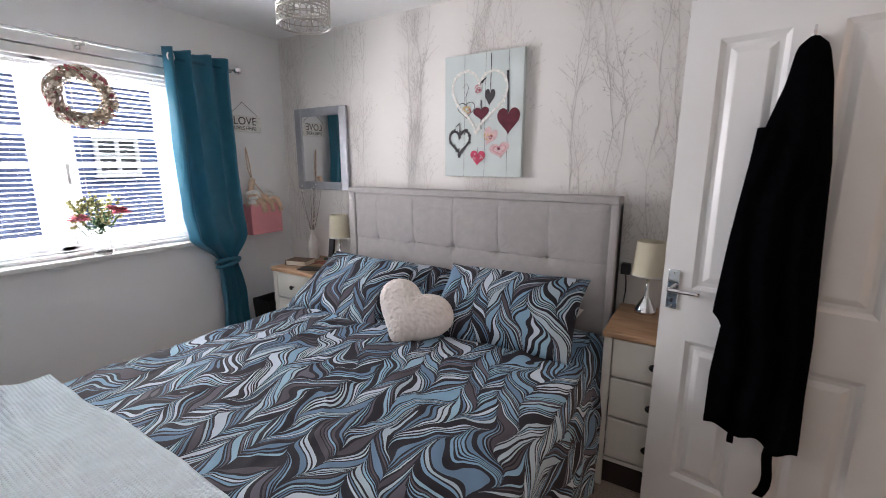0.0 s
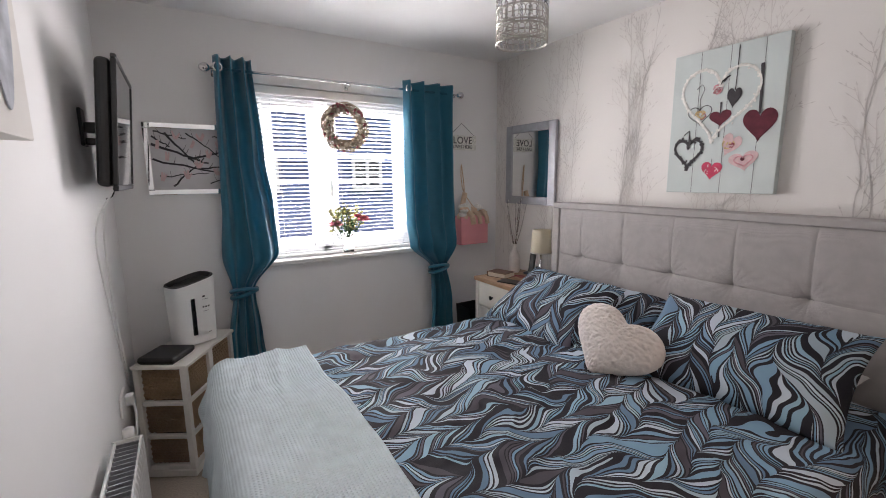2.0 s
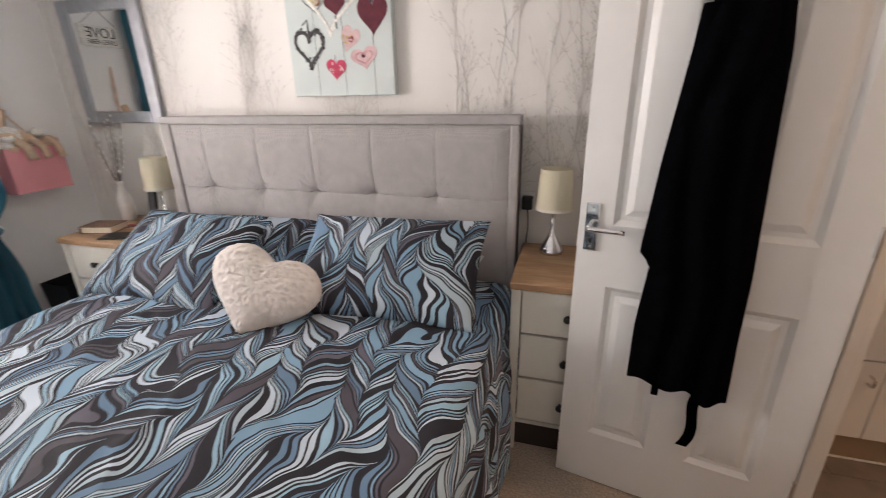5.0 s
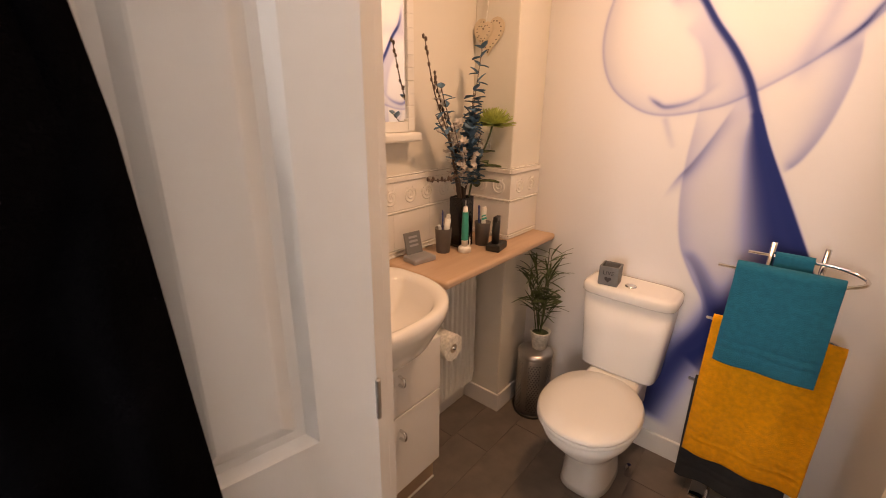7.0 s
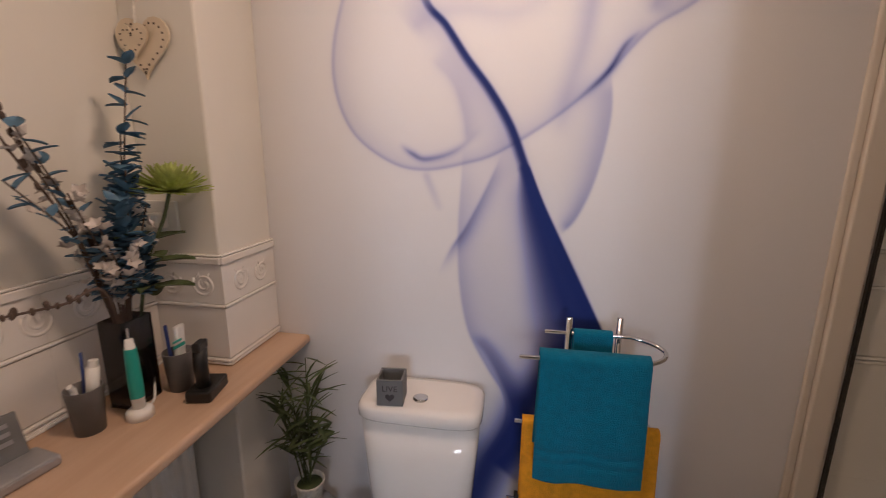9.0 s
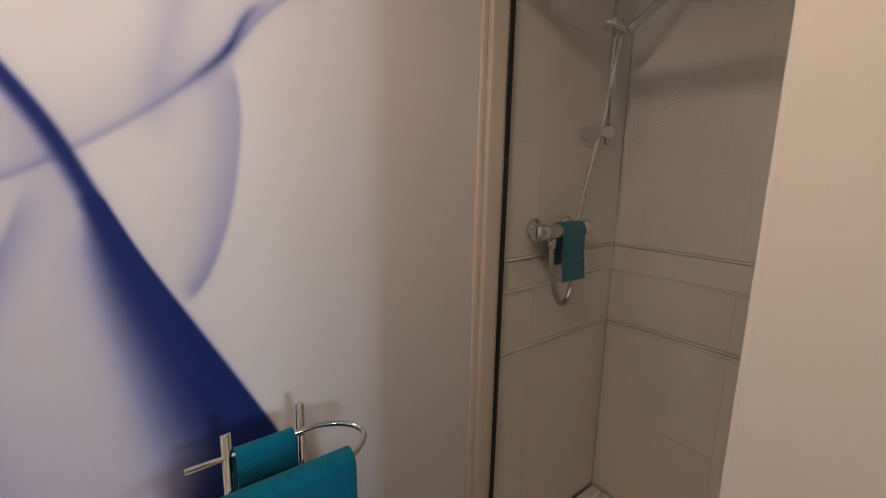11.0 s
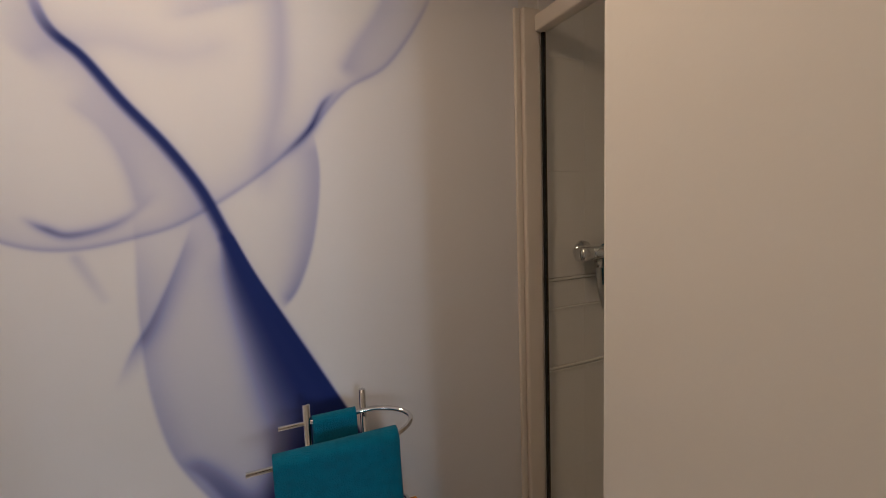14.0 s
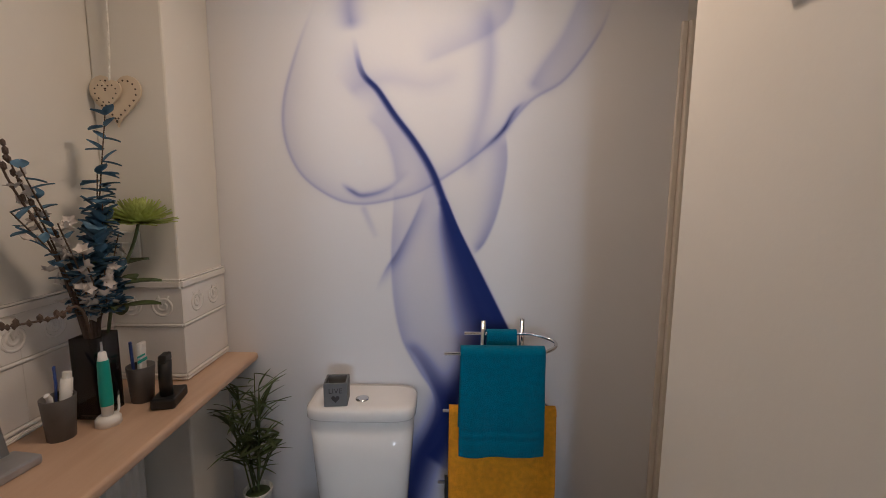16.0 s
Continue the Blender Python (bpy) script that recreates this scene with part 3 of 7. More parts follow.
# ---- bed ----
bed = thing("bed", pose(1.69, 0.86, 0), "upholstered grey king bed with a tall tufted headboard", "bed")
BX, BY = 1.69, 0.86
part("bed_base", box(-0.80, 0.80, 0.02, 1.93, 0.06, 0.34, 0.03, 3), M_HEAD, bed)
part("mattress", box(-0.79, 0.79, 0.03, 1.93, 0.34, 0.60, 0.05, 4), material("white_mattress_ticking", (0.75, 0.74, 0.72), 0.9, bump=0.2), bed)
for sx in (-0.72, 0.72):
    for sy in (0.1, 1.85):
        part("leg", lathe([(0.0, 0), (0.025, 0), (0.03, 0.06), (0, 0.06)], 16, pose(sx, sy, 0)), M_DARKWOOD, bed)
SEAMS = (1.070, 1.357, 1.637, 1.920, 2.199)


def headboard_panel(u, v):
    x, z = 0.885 + u * 1.61, 0.5 + v * 0.76
    dx = min(abs(x - s) for s in SEAMS)
    up = z > 0.970
    dz = abs(z - 0.970)
    seam = math.exp(-dx / 0.007) * (0.0045 if up else 0.001) * smoothstep(0, 0.05, abs(z - 1.27))
    row = math.exp(-dz / 0.008) * 0.005
    tuft = math.exp(-math.hypot(dx, dz) / 0.028) * 0.034
    edge = min(x - 0.885, 2.495 - x, 1.26 - z)
    puff = 0.018 * (1 - math.exp(-max(edge, 0) / 0.03))
    pucker = 0.0012 * math.exp(-math.hypot(dx, dz) / 0.09) * math.sin(18 * math.atan2(z - 0.970, x - min(SEAMS, key=lambda s: abs(s - x))))
    return Vector((x - BX, 2.835 - BY - puff + seam + row + tuft + pucker + 0.0015 * fbm(x * 6, z * 6), z))


head = part("headboard", boxes([(0.83 - BX, 2.53 - BX, 2.84 - BY, 2.93 - BY, 0.05, 1.27)], 0.01), M_HEAD, bed)
part("headboard_border", boxes([(0.83 - BX, 0.886 - BX, 2.81 - BY, 2.935 - BY, 0.05, 1.262), (2.494 - BX, 2.53 - BX, 2.81 - BY, 2.935 - BY, 0.05, 1.262),
                                (0.83 - BX, 2.53 - BX, 2.81 - BY, 2.935 - BY, 1.26, 1.295)], 0.008, 3), M_HEAD, head)
part("tufted_panel", sheet(headboard_panel, 400, 160, 0.01), M_HEAD, head, smooth=True)
for s in SEAMS:
    part("button", lathe([(0, -0.004), (0.008, -0.003), (0.011, 0), (0.008, 0.003), (0, 0.004)], 14, pose(s - BX, 2.853 - BY, 0.970, 90)), M_HEAD, head, smooth=True)

# duvet: over the top and down both sides
DW, DH, DL = 1.70, 0.50, 1.86


def duvet(u, v):
    s = u * (DW + 2 * DH) - DH          # across
    ln = v * DL                         # from the foot to the head
    r = 0.075
    x, z = s, 0.0
    if s < r:
        a = (r - s) / r
        if a < math.pi / 2:
            x, z = r - r * math.sin(a), -r * (1 - math.cos(a))
        else:
            x, z = 0.0, -r - (r * (a - math.pi / 2))
    elif s > DW - r:
        a = (s - DW + r) / r
        if a < math.pi / 2:
            x, z = DW - r + r * math.sin(a), -r * (1 - math.cos(a))
        else:
            x, z = DW, -r - (r * (a - math.pi / 2))
    top = smoothstep(-0.06, 0.1, s) * smoothstep(DW + 0.06, DW - 0.1, s)
    w = 0.012 * fbm(s * 3, ln * 3) + 0.010 * (1 - abs(fbm(s * 5 + ln * 2.5 + 7, ln * 4 - s * 1.5, 3))) ** 3
    z += w * top + 0.012 * top * math.sin(math.pi * min(1, max(0, s / DW)))
    fold = (1 - top) * (0.022 * math.sin(ln * 19 + 2.2 * fbm(ln * 3, 1.0)) + 0.015 * fbm(ln * 7, z * 3, 5)) * smoothstep(0.0, 0.3, -z)
    x += fold + (-1 if s < 0.5 else 1) * (1 - top) * 0.03 * smoothstep(0, 0.4, -z)
    hem = 0.03 * fbm(ln * 4, 9.0) * smoothstep(0.25, 0.45, -z)
    return Vector((x - DW / 2 + 1.69, 0.885 + ln + 0.01 * fbm(s * 4, ln * 4, 8), max(0.03, 0.645 + z + hem)))


ob = part("duvet", sheet(duvet, 200, 150, 0.012, size=(DW + 2 * DH, DL)), M_LEAF, smooth=True)
tagged(ob, "duvet in blue and charcoal leaf print spread over the bed", "duvet")


def pillow_mesh(w, h, t, seed, size, nu=46, nv=34):
    """A plump pillow in x and z, flanged, thickness along y."""
    bm = bmesh.new()
    uv = bm.loops.layers.uv.new("cloth")
    for side in (-1, 1):
        g = []
        for i in range(nu + 1):
            row = []
            for j in range(nv + 1):
                a, b = 2 * i / nu - 1, 2 * j / nv - 1
                e = max(0.0, (1 - abs(a) ** 2.6)) * max(0.0, (1 - abs(b) ** 2.6))
                pinch = 1 - 0.07 * (1 - abs(b) ** 2) * abs(a) ** 3
                pinch_z = 1 - 0.10 * (1 - abs(a) ** 2) * abs(b) ** 3
                y = side * t / 2 * e ** 0.55 + 0.008 * fbm(a * 3 + seed, b * 3, side) * e ** 0.3 + 0.006 * math.sin(9 * a + 4 * b + seed) * (1 - e) * e
                row.append(bm.verts.new((a * w / 2 * pinch, y, b * h / 2 * pinch_z)))
            g.append(row)
        for i in range(nu):
            for j in range(nv):
                q = (g[i][j], g[i + 1][j], g[i + 1][j + 1], g[i][j + 1])
                ij = ((i, j), (i + 1, j), (i + 1, j + 1), (i, j + 1))
                if side > 0:
                    q, ij = q[::-1], ij[::-1]
                f = bm.faces.new(q)
                for loop, (p, r) in zip(f.loops, ij):
                    loop[uv].uv = (seed + p / nu * size[0], seed * 0.37 + r / nv * size[1])
    bmesh.ops.remove_doubles(bm, verts=bm.verts, dist=0.0005)
    return bm


def pillow(m, w, h, t, seed, material_, label):
    ob = part("pillow", pillow_mesh(w, h, t, seed, (w, h)), material_, smooth=True)
    ob.matrix_world = m
    return tagged(ob, label, "pillow", "pillows on the bed")


pillow(pose(1.19, 2.435, 0.765, -57, 0, -3), 0.68, 0.48, 0.17, 1.3, M_LEAF, "plump leaf-print pillow leaning on the headboard")
pillow(pose(2.10, 2.50, 0.78, -55, 0, 4), 0.72, 0.47, 0.17, 4.1, M_LEAF, "plump leaf-print pillow leaning beside a heart cushion")
pillow(pose(1.32, 2.66, 0.735, -62, 0, 2), 0.74, 0.40, 0.15, 7.7, M_LEAF, "leaf-print pillow tucked behind the front one")
pillow(pose(2.10, 2.66, 0.685, -74, 0, -2), 0.60, 0.34, 0.13, 9.2, material("white_pillowcase", (0.74, 0.74, 0.75), 0.9, bump=0.2), "white pillow tucked behind the leaf-print one")


def heart_cushion():
    bm = bmesh.new()
    out = heart_outline(0.42, 0.33, 220)
    out = [(0.62 * x + 0.38 * 0.17 * math.sin(2 * math.pi * i / 220), 0.62 * z + 0.38 * 0.15 * math.cos(2 * math.pi * i / 220)) for i, (x, z) in enumerate(out)]
    cz = 0.02
    for side in (-1, 1):
        rings = []
        for k in range(46):
            f = k / 45
            rings.append([bm.verts.new((x * f, side * 0.075 * math.sqrt(max(0, 1 - f ** 2.6)) + 0.010 * fbm(x * f * 75, z * f * 75, side, 2) * (0.3 + 0.7 * f), cz + (z - cz) * f)) for x, z in out] if k else [bm.verts.new((0, side * 0.075, cz))])
        for a, b in zip(rings, rings[1:]):
            for i in range(220):
                j = (i + 1) % 220
                bm.faces.new((a[0], b[i], b[j]) if len(a) == 1 else (a[i], b[i], b[j], a[j]))
    bmesh.ops.remove_doubles(bm, verts=bm.verts, dist=0.0015)
    bmesh.ops.recalc_face_normals(bm, faces=bm.faces)
    return bm


ob = part("heart_cushion", heart_cushion(), M_FLEECE, smooth=True)
ob.matrix_world = pose(1.745, 2.245, 0.755, -34, 18, 4)
tagged(ob, "cream fluffy heart-shaped cushion propped between the pillows", "cushion")


def throw(u, v):
    """Over the foot of the bed and round its corner: u along the foot, v from the inner edge to the hem."""
    r = 0.075
    a, s = u * 1.88 - 0.22, v * 0.93
    ha, hb = max(0.0, -a), max(0.0, s - 0.34)
    x, y, z = 0.862 + max(0.0, a), 1.19 - min(s, 0.34), 0.679
    d = math.hypot(ha, hb)
    hang = smoothstep(0.05, 0.35, d)
    if d > 1e-6:
        ux, uy = ha / d, hb / d
        corner = 2 * ux * uy
        if d < r * math.pi / 2:
            out, drop = r * math.sin(d / r), r * (1 - math.cos(d / r))
        else:
            out, drop = r + 0.16 * corner * (d - r * math.pi / 2), r + d - r * math.pi / 2
        out += hang * (0.020 * math.sin(a * 17 + 2.5 * fbm(a * 3, 1)) * uy + 0.035 * math.sin(9 * math.atan2(uy, ux) + d * 2) * corner + 0.02)
        x, y, z = x - ux * out, y - uy * out, z - drop * (1 - 0.18 * corner)
    y += 0.025 * fbm(u * 3, 2.0) * (1 - v)
    z += 0.010 * fbm(x * 4, y * 4) * (1 - hang)
    z += (1 - hang) * smoothstep(1.1, 0.2, a) * 0.010 * (1 - abs(math.sin(9 * (s - 0.5 * a) + 2.5 * fbm(a * 2, s * 3, 6)))) ** 2
    ruck = math.exp(-((a - 0.25) / 0.3) ** 2) * (1 - hang)
    z += ruck * (0.016 * math.exp(-((s - 0.13 - 0.12 * a) / 0.018) ** 2) + 0.014 * math.exp(-((s - 0.25 - 0.2 * a) / 0.02) ** 2))
    return Vector((x + 0.015 * fbm(s * 4, 3.0), y, max(0.05, z + 0.03 * hang * fbm(u * 2.5, 4.0))))


ob = part("throw_blanket", sheet(throw, 190, 100, 0.012, size=(1.88, 0.93)), M_THROW, smooth=True)
tagged(ob, "pale blue waffle-knit throw draped over the foot of the bed", "blanket")

# ---- nightstands ----
def nightstand(m, label):
    ns = thing("nightstand", m, label, "nightstand", "nightstands beside the bed")
    part("top", box(-0.225, 0.225, -0.23, 0.21, 0.722, 0.75, 0.005, 2), M_OAK, ns, "oak top")
    part("body", boxes([(-0.215, -0.195, -0.205, 0.205, 0.0, 0.721), (0.195, 0.215, -0.205, 0.205, 0.0, 0.721), (-0.194, 0.194, 0.18, 0.2, 0.12, 0.721), (-0.194, 0.194, -0.2, 0.2, 0.12, 0.14)], 0.003), M_CREAM, ns)
    for x0 in (-0.22, 0.185):
        part("post", box(x0, x0 + 0.035, -0.218, -0.206, 0.0, 0.721, 0.003), M_CREAM, ns)
    for z0, z1 in ((0.545, 0.715), (0.355, 0.535), (0.155, 0.345)):
        d = part("drawer", box(-0.182, 0.182, -0.214, -0.19, z0, z1, 0.004, 2), M_CREAM, ns)
        part("knob", lathe([(0, 0.0), (0.006, 0.0), (0.006, 0.012), (0.014, 0.018), (0.015, 0.024), (0.009, 0.029), (0, 0.03)], 18, pose(-0.02, -0.214, (z0 + z1) / 2, 90)), M_BLACK, d, smooth=True)
    # near-black board: the shade of the toe space, put in as colour
    part("toe_shade", box(-0.19, 0.19, -0.18, -0.17, 0.0, 0.12), M_RECESSDARK, ns)
    return ns


nightstand(pose(0.575, 2.755, 0), "cream three-drawer nightstand with an oak top")
nightstand(pose(2.772, 2.76, 0), "cream three-drawer nightstand with an oak top and a lamp")


def table_lamp(m, label):
    lp = thing("table_lamp", m, label, "lamp", "bedside lamps")
    part("base", lathe([(0, 0), (0.048, 0), (0.050, 0.006), (0.047, 0.016), (0.040, 0.035), (0.024, 0.06), (0.011, 0.085), (0.008, 0.12), (0.008, 0.17), (0, 0.17)], 32), M_CHROME, lp, smooth=True)
    part("shade", lathe([(0.073, 0.185), (0.062, 0.345), (0.060, 0.345), (0.071, 0.185), (0.073, 0.185)], 40), M_SHADE, lp, "cream tapered drum shade", smooth=True)
    part("shade_rim", lathe([(0.0745, 0.183), (0.0745, 0.19), (0.072, 0.19)], 40), M_CREAM, lp)
    return lp


table_lamp(pose(0.675, 2.87, 0.75), "small chrome table lamp with a cream shade")
table_lamp(pose(2.672, 2.87, 0.75), "chrome table lamp with a cream shade beside the door")

plug = thing("plug_socket", pose(2.56, 2.998, 0.93), "white wall socket with a black plug and cable", "socket")
part("face_plate", box(-0.043, 0.043, -0.01, 0, -0.043, 0.043, 0.003), M_WHITE, plug)
part("plug", box(-0.025, 0.02, -0.05, -0.0105, -0.028, 0.028, 0.006), M_BLACK, plug)
part("cable", tube(spline([(0, -0.035, -0.03), (0.005, -0.03, -0.1), (0.0, -0.03, -0.2), (0.02, -0.03, -0.3)], 5), 0.003, 6), M_BLACK, plug)

# things on the far nightstand
book = thing("book", pose(0.47, 2.68, 0.75, 0, 0, 14), "thick brown hardback book lying flat", "book")
part("pages", box(-0.075, 0.078, -0.055, 0.055, 0.004, 0.032), M_PAPER, book)
part("cover", boxes([(-0.08, 0.082, -0.06, 0.06, 0, 0.0035), (-0.08, 0.082, -0.06, 0.06, 0.0325, 0.036), (-0.082, -0.0775, -0.06, 0.06, 0, 0.036)], 0.001), M_BOOK, book)
ob = part("closed_tablet", box(-0.09, 0.09, -0.05, 0.05, 0, 0.009, 0.004), M_BLACK)
ob.matrix_world = pose(0.66, 2.62, 0.75, 0, 0, 20)
tagged(ob, "slim black tablet lying on the nightstand", "tablet")
ph = thing("cordless_phone", pose(0.545, 2.90, 0.75, 0, 0, 10), "black cordless phone standing in its dock", "phone")
part("dock", box(-0.04, 0.04, -0.04, 0.035, 0, 0.02, 0.008), M_BLACK, ph)
part("handset", box(-0.022, 0.022, -0.012, 0.012, 0.015, 0.17, 0.008, 3, pose(0, 0, 0, -10)), M_BLACK, ph)
gl = thing("eyeglasses", pose(0.57, 2.76, 0.75, 0, 0, 30), "folded reading glasses with red frames", "glasses")
part("frame", add_tube(tube([(0.03 * math.cos(a) - 0.032, 0.02 * math.sin(a), 0.006) for a in (i * 0.4 for i in range(16))], 0.002, 6, True),
                       [(0.03 * math.cos(a) + 0.032, 0.02 * math.sin(a), 0.006) for a in (i * 0.4 for i in range(16))], 0.002, 6, True), M_BERRY, gl)
part("temple_arm", tube([(-0.06, 0, 0.006), (-0.055, 0.04, 0.004), (0.04, 0.05, 0.004)], 0.002, 6), M_BERRY, gl)
bt = thing("bottle_vase", pose(0.41, 2.86, 0.75), "white ribbed bottle vase holding pussy willow twigs", "vase")
part("bottle", lathe([(0, 0), (0.036, 0), (0.040, 0.01), (0.040, 0.10), (0.036, 0.13), (0.018, 0.17), (0.015, 0.20), (0.019, 0.205), (0.019, 0.215), (0.012, 0.215), (0.012, 0.19), (0, 0.18)], 28), M_STONE, bt, smooth=True)
rng = random.Random(3)
tw, bd = bmesh.new(), bmesh.new()
for i in range(9):
    a, lean = rng.uniform(0, 6.28), rng.uniform(0.04, 0.13)
    tip = Vector((lean * math.cos(a), lean * math.sin(a) * 0.6 - 0.01, rng.uniform(0.42, 0.58)))
    pts = spline([(0, 0, 0.18), tip * 0.5 + Vector((0, 0, 0.06)), tip], 6)
    add_tube(tw, pts, 0.0022, 5, r_end=0.001)
    for p in pts[4:]:
        bmesh.ops.create_icosphere(bd, subdivisions=1, radius=0.006, matrix=Matrix.Translation(p + Vector((rng.uniform(-0.01, 0.01), rng.uniform(-0.01, 0.01), 0))) @ Matrix.Diagonal((0.7, 0.7, 1.2, 1)))
part("twig", tw, M_TWIG, bt)
tagged(part("bud", bd, M_CHALK, bt, "soft white buds", smooth=True), kind="stuff")
ob = part("black_bin", lathe([(0, 0), (0.10, 0), (0.13, 0.48), (0.125, 0.48), (0.095, 0.02), (0, 0.02)], 4, pose(0, 0, 0, 0, 0, 45)), M_BLACK)
ob.matrix_world = pose(0.20, 2.62, 0)
tagged(ob, "black square bin on the floor beside the nightstand", "bin")

# ---- window dressing ----
rod = thing("curtain_rod", pose(0.085, 0, 2.058), "slim chrome curtain rod with round ball ends", "curtain rod")
part("pole", tube([(0, 0.94, 0), (0, 2.57, 0)], 0.008, 14), M_CHROME, rod, smooth=True)
for y in (0.925, 2.587):
    part("finial", lathe([(0, -0.028), (0.016, -0.022), (0.026, -0.008), (0.027, 0.004), (0.018, 0.02), (0.009, 0.03), (0, 0.03)], 20, pose(0, y, 0, 90)), M_CHROME, rod, smooth=True)
for y in (0.97, 1.74, 2.54):
    part("bracket", boxes([(-0.084, -0.078, y - 0.012, y + 0.012, -0.03, 0.03), (-0.08, 0.0, y - 0.005, y + 0.005, -0.018, -0.008)], 0.002), M_CHROME, rod)


def curtain(name_label, spans, folds, seed):
    """spans: (z, y from, y to), from the top to the hem; knotted where narrow."""
    def at(z):
        for (za, a0, a1), (zb, b0, b1) in zip(spans, spans[1:]):
            if z >= zb:
                t = smoothstep(0, 1, (za - z) / (za - zb))
                return a0 + (b0 - a0) * t, a1 + (b1 - a1) * t
        return spans[-1][1:]

    ztop, zend = spans[0][0], spans[-1][0]
    tie = min(spans, key=lambda s: s[2] - s[1])[0]

    def fn(u, v):
        z = ztop + (zend - ztop) * v
        y0, y1 = at(z)
        squeeze = 1 - 0.65 * math.exp(-((z - tie) / 0.07) ** 2)
        belly = math.exp(-((z - tie - 0.2) / 0.14) ** 2)
        ph = 2 * math.pi * folds * u + 0.7 * fbm(v * 2.2, seed) + 0.9 * fbm(u * 2, v * 1.3, seed)
        amp = (0.042 - 0.010 * smoothstep(0.0, 0.4, v)) * squeeze
        x = 0.085 + amp * math.sin(ph) + 0.045 * belly * math.sin(math.pi * u) + 0.012 * fbm(u * 4, v * 5, seed + 2) * smoothstep(0.1, 0.5, v)
        y = y0 + (y1 - y0) * (u + 0.05 * math.sin(ph + 1.2) * (1 - abs(2 * u - 1)))
        z += -0.05 * belly * math.sin(math.pi * u) * 0.3 + 0.006 * fbm(u * 8, v * 3, seed)
        return Vector((max(0.02, x), y, z))

    cur = thing("curtain", pose(0, 0, 0), name_label, "curtain", "curtains at the bedroom window")
    cloth = part("cloth", sheet(fn, 110, 130), M_CURTAIN, cur, smooth=True)
    cloth.modifiers.new("thickness", "SOLIDIFY").thickness = 0.002
    y0, y1 = at(tie)
    ym = (y0 + y1) / 2
    hw = (y1 - y0) / 2 + 0.01
    knot = bmesh.new()
    for k in range(2):
        pts = [(0.085 + (0.05 + 0.006 * k) * math.cos(a), ym + hw * math.sin(a), tie + 0.016 * (k - 1) + 0.02 * math.sin(a + k * 1.7)) for a in (2 * math.pi * i / 20 for i in range(20))]
        add_tube(knot, pts, 0.013, 8, True)
    part("knot", knot, M_CURTAIN, cur, "cloth knotted round itself", smooth=True)
    t0, t1 = spans[0][1:]
    for k in range(1):
        part("eyelet", lathe([(0.016, -0.004), (0.027, -0.004), (0.028, 0.0), (0.027, 0.004), (0.016, 0.004), (0.016, -0.004)], 20, pose(0.112, t0 + (t1 - t0) * (k + 0.3) / folds, 2.062, 0, 90, 12 if k == 0 else 75)), M_CHROME, cur, smooth=True)
    return cur


curtain("teal satin eyelet curtain knotted at sill height", [(2.125, 0.967, 1.16), (1.6, 0.955, 1.19), (1.3, 0.945, 1.225), (1.02, 0.925, 1.24), (0.80, 0.965, 1.085), (0.5, 0.925, 1.11), (0.12, 0.90, 1.16)], 3, 1.0)
curtain("teal satin eyelet curtain knotted at sill height, daylight shining through", [(2.115, 2.113, 2.53), (1.5, 2.12, 2.53), (1.15, 2.13, 2.55), (0.98, 2.15, 2.55), (0.79, 2.32, 2.455), (0.5, 2.32, 2.5), (0.12, 2.29, 2.52)], 3.6, 6.0)

wr = thing("wreath", pose(0.10, 1.69, 1.78), "round dried-flower wreath hung from the curtain rod", "wreath")
rng = random.Random(11)
vine, fl, lt = bmesh.new(), bmesh.new(), bmesh.new()
for k in range(46):
    r0, ph, tw_ = rng.uniform(0.095, 0.14), rng.uniform(0, 6.28), rng.uniform(3, 7)
    pts = [((0.022 * math.cos(tw_ * a + ph)) * rng.uniform(0.7, 1.2), (r0 + 0.02 * math.sin(tw_ * a + ph)) * math.cos(a), (r0 + 0.02 * math.sin(tw_ * a + ph)) * math.sin(a)) for a in (2 * math.pi * i / 40 for i in range(40))]
    add_tube(vine, pts, 0.0022, 4, True)
for k in range(110):
    a, r0 = rng.uniform(0, 6.28), rng.uniform(0.09, 0.15)
    bmesh.ops.create_icosphere(fl if k % 5 < 2 else lt, subdivisions=1, radius=rng.uniform(0.008, 0.017), matrix=Matrix.Translation((rng.uniform(0.0, 0.028), r0 * math.cos(a), r0 * math.sin(a))) @ Euler((rng.random() * 3, rng.random() * 3, 0)).to_matrix().to_4x4() @ Matrix.Diagonal((1, 0.6, 1, 1)))
part("vine_ring", vine, M_BARK, wr)
tagged(part("dried_petal", fl, M_BERRY, wr, "dusky red dried petals"), kind="stuff")
tagged(part("straw_head", lt, M_PAPER, wr), kind="stuff")
part("hanging_cord", tube([(0, 0, 0.14), (-0.01, 0, 0.27)], 0.0015, 5), M_CHALK, wr)


def petal(bm, m, w, ln, cup):
    g = []
    for i in range(4):
        row = []
        for j in range(5):
            u, v = i / 3 * 2 - 1, j / 4
            ww = w * math.sin(math.pi * (0.12 + 0.8 * v)) ** 0.7 * (1 - 0.85 * v ** 5)
            row.append(bm.verts.new(m @ Vector((u * ww / 2, cup * v * v - 0.15 * w * (1 - u * u), v * ln))))
        g.append(row)
    for i in range(3):
        for j in range(4):
            bm.faces.new((g[i][j], g[i + 1][j], g[i + 1][j + 1], g[i][j + 1]))


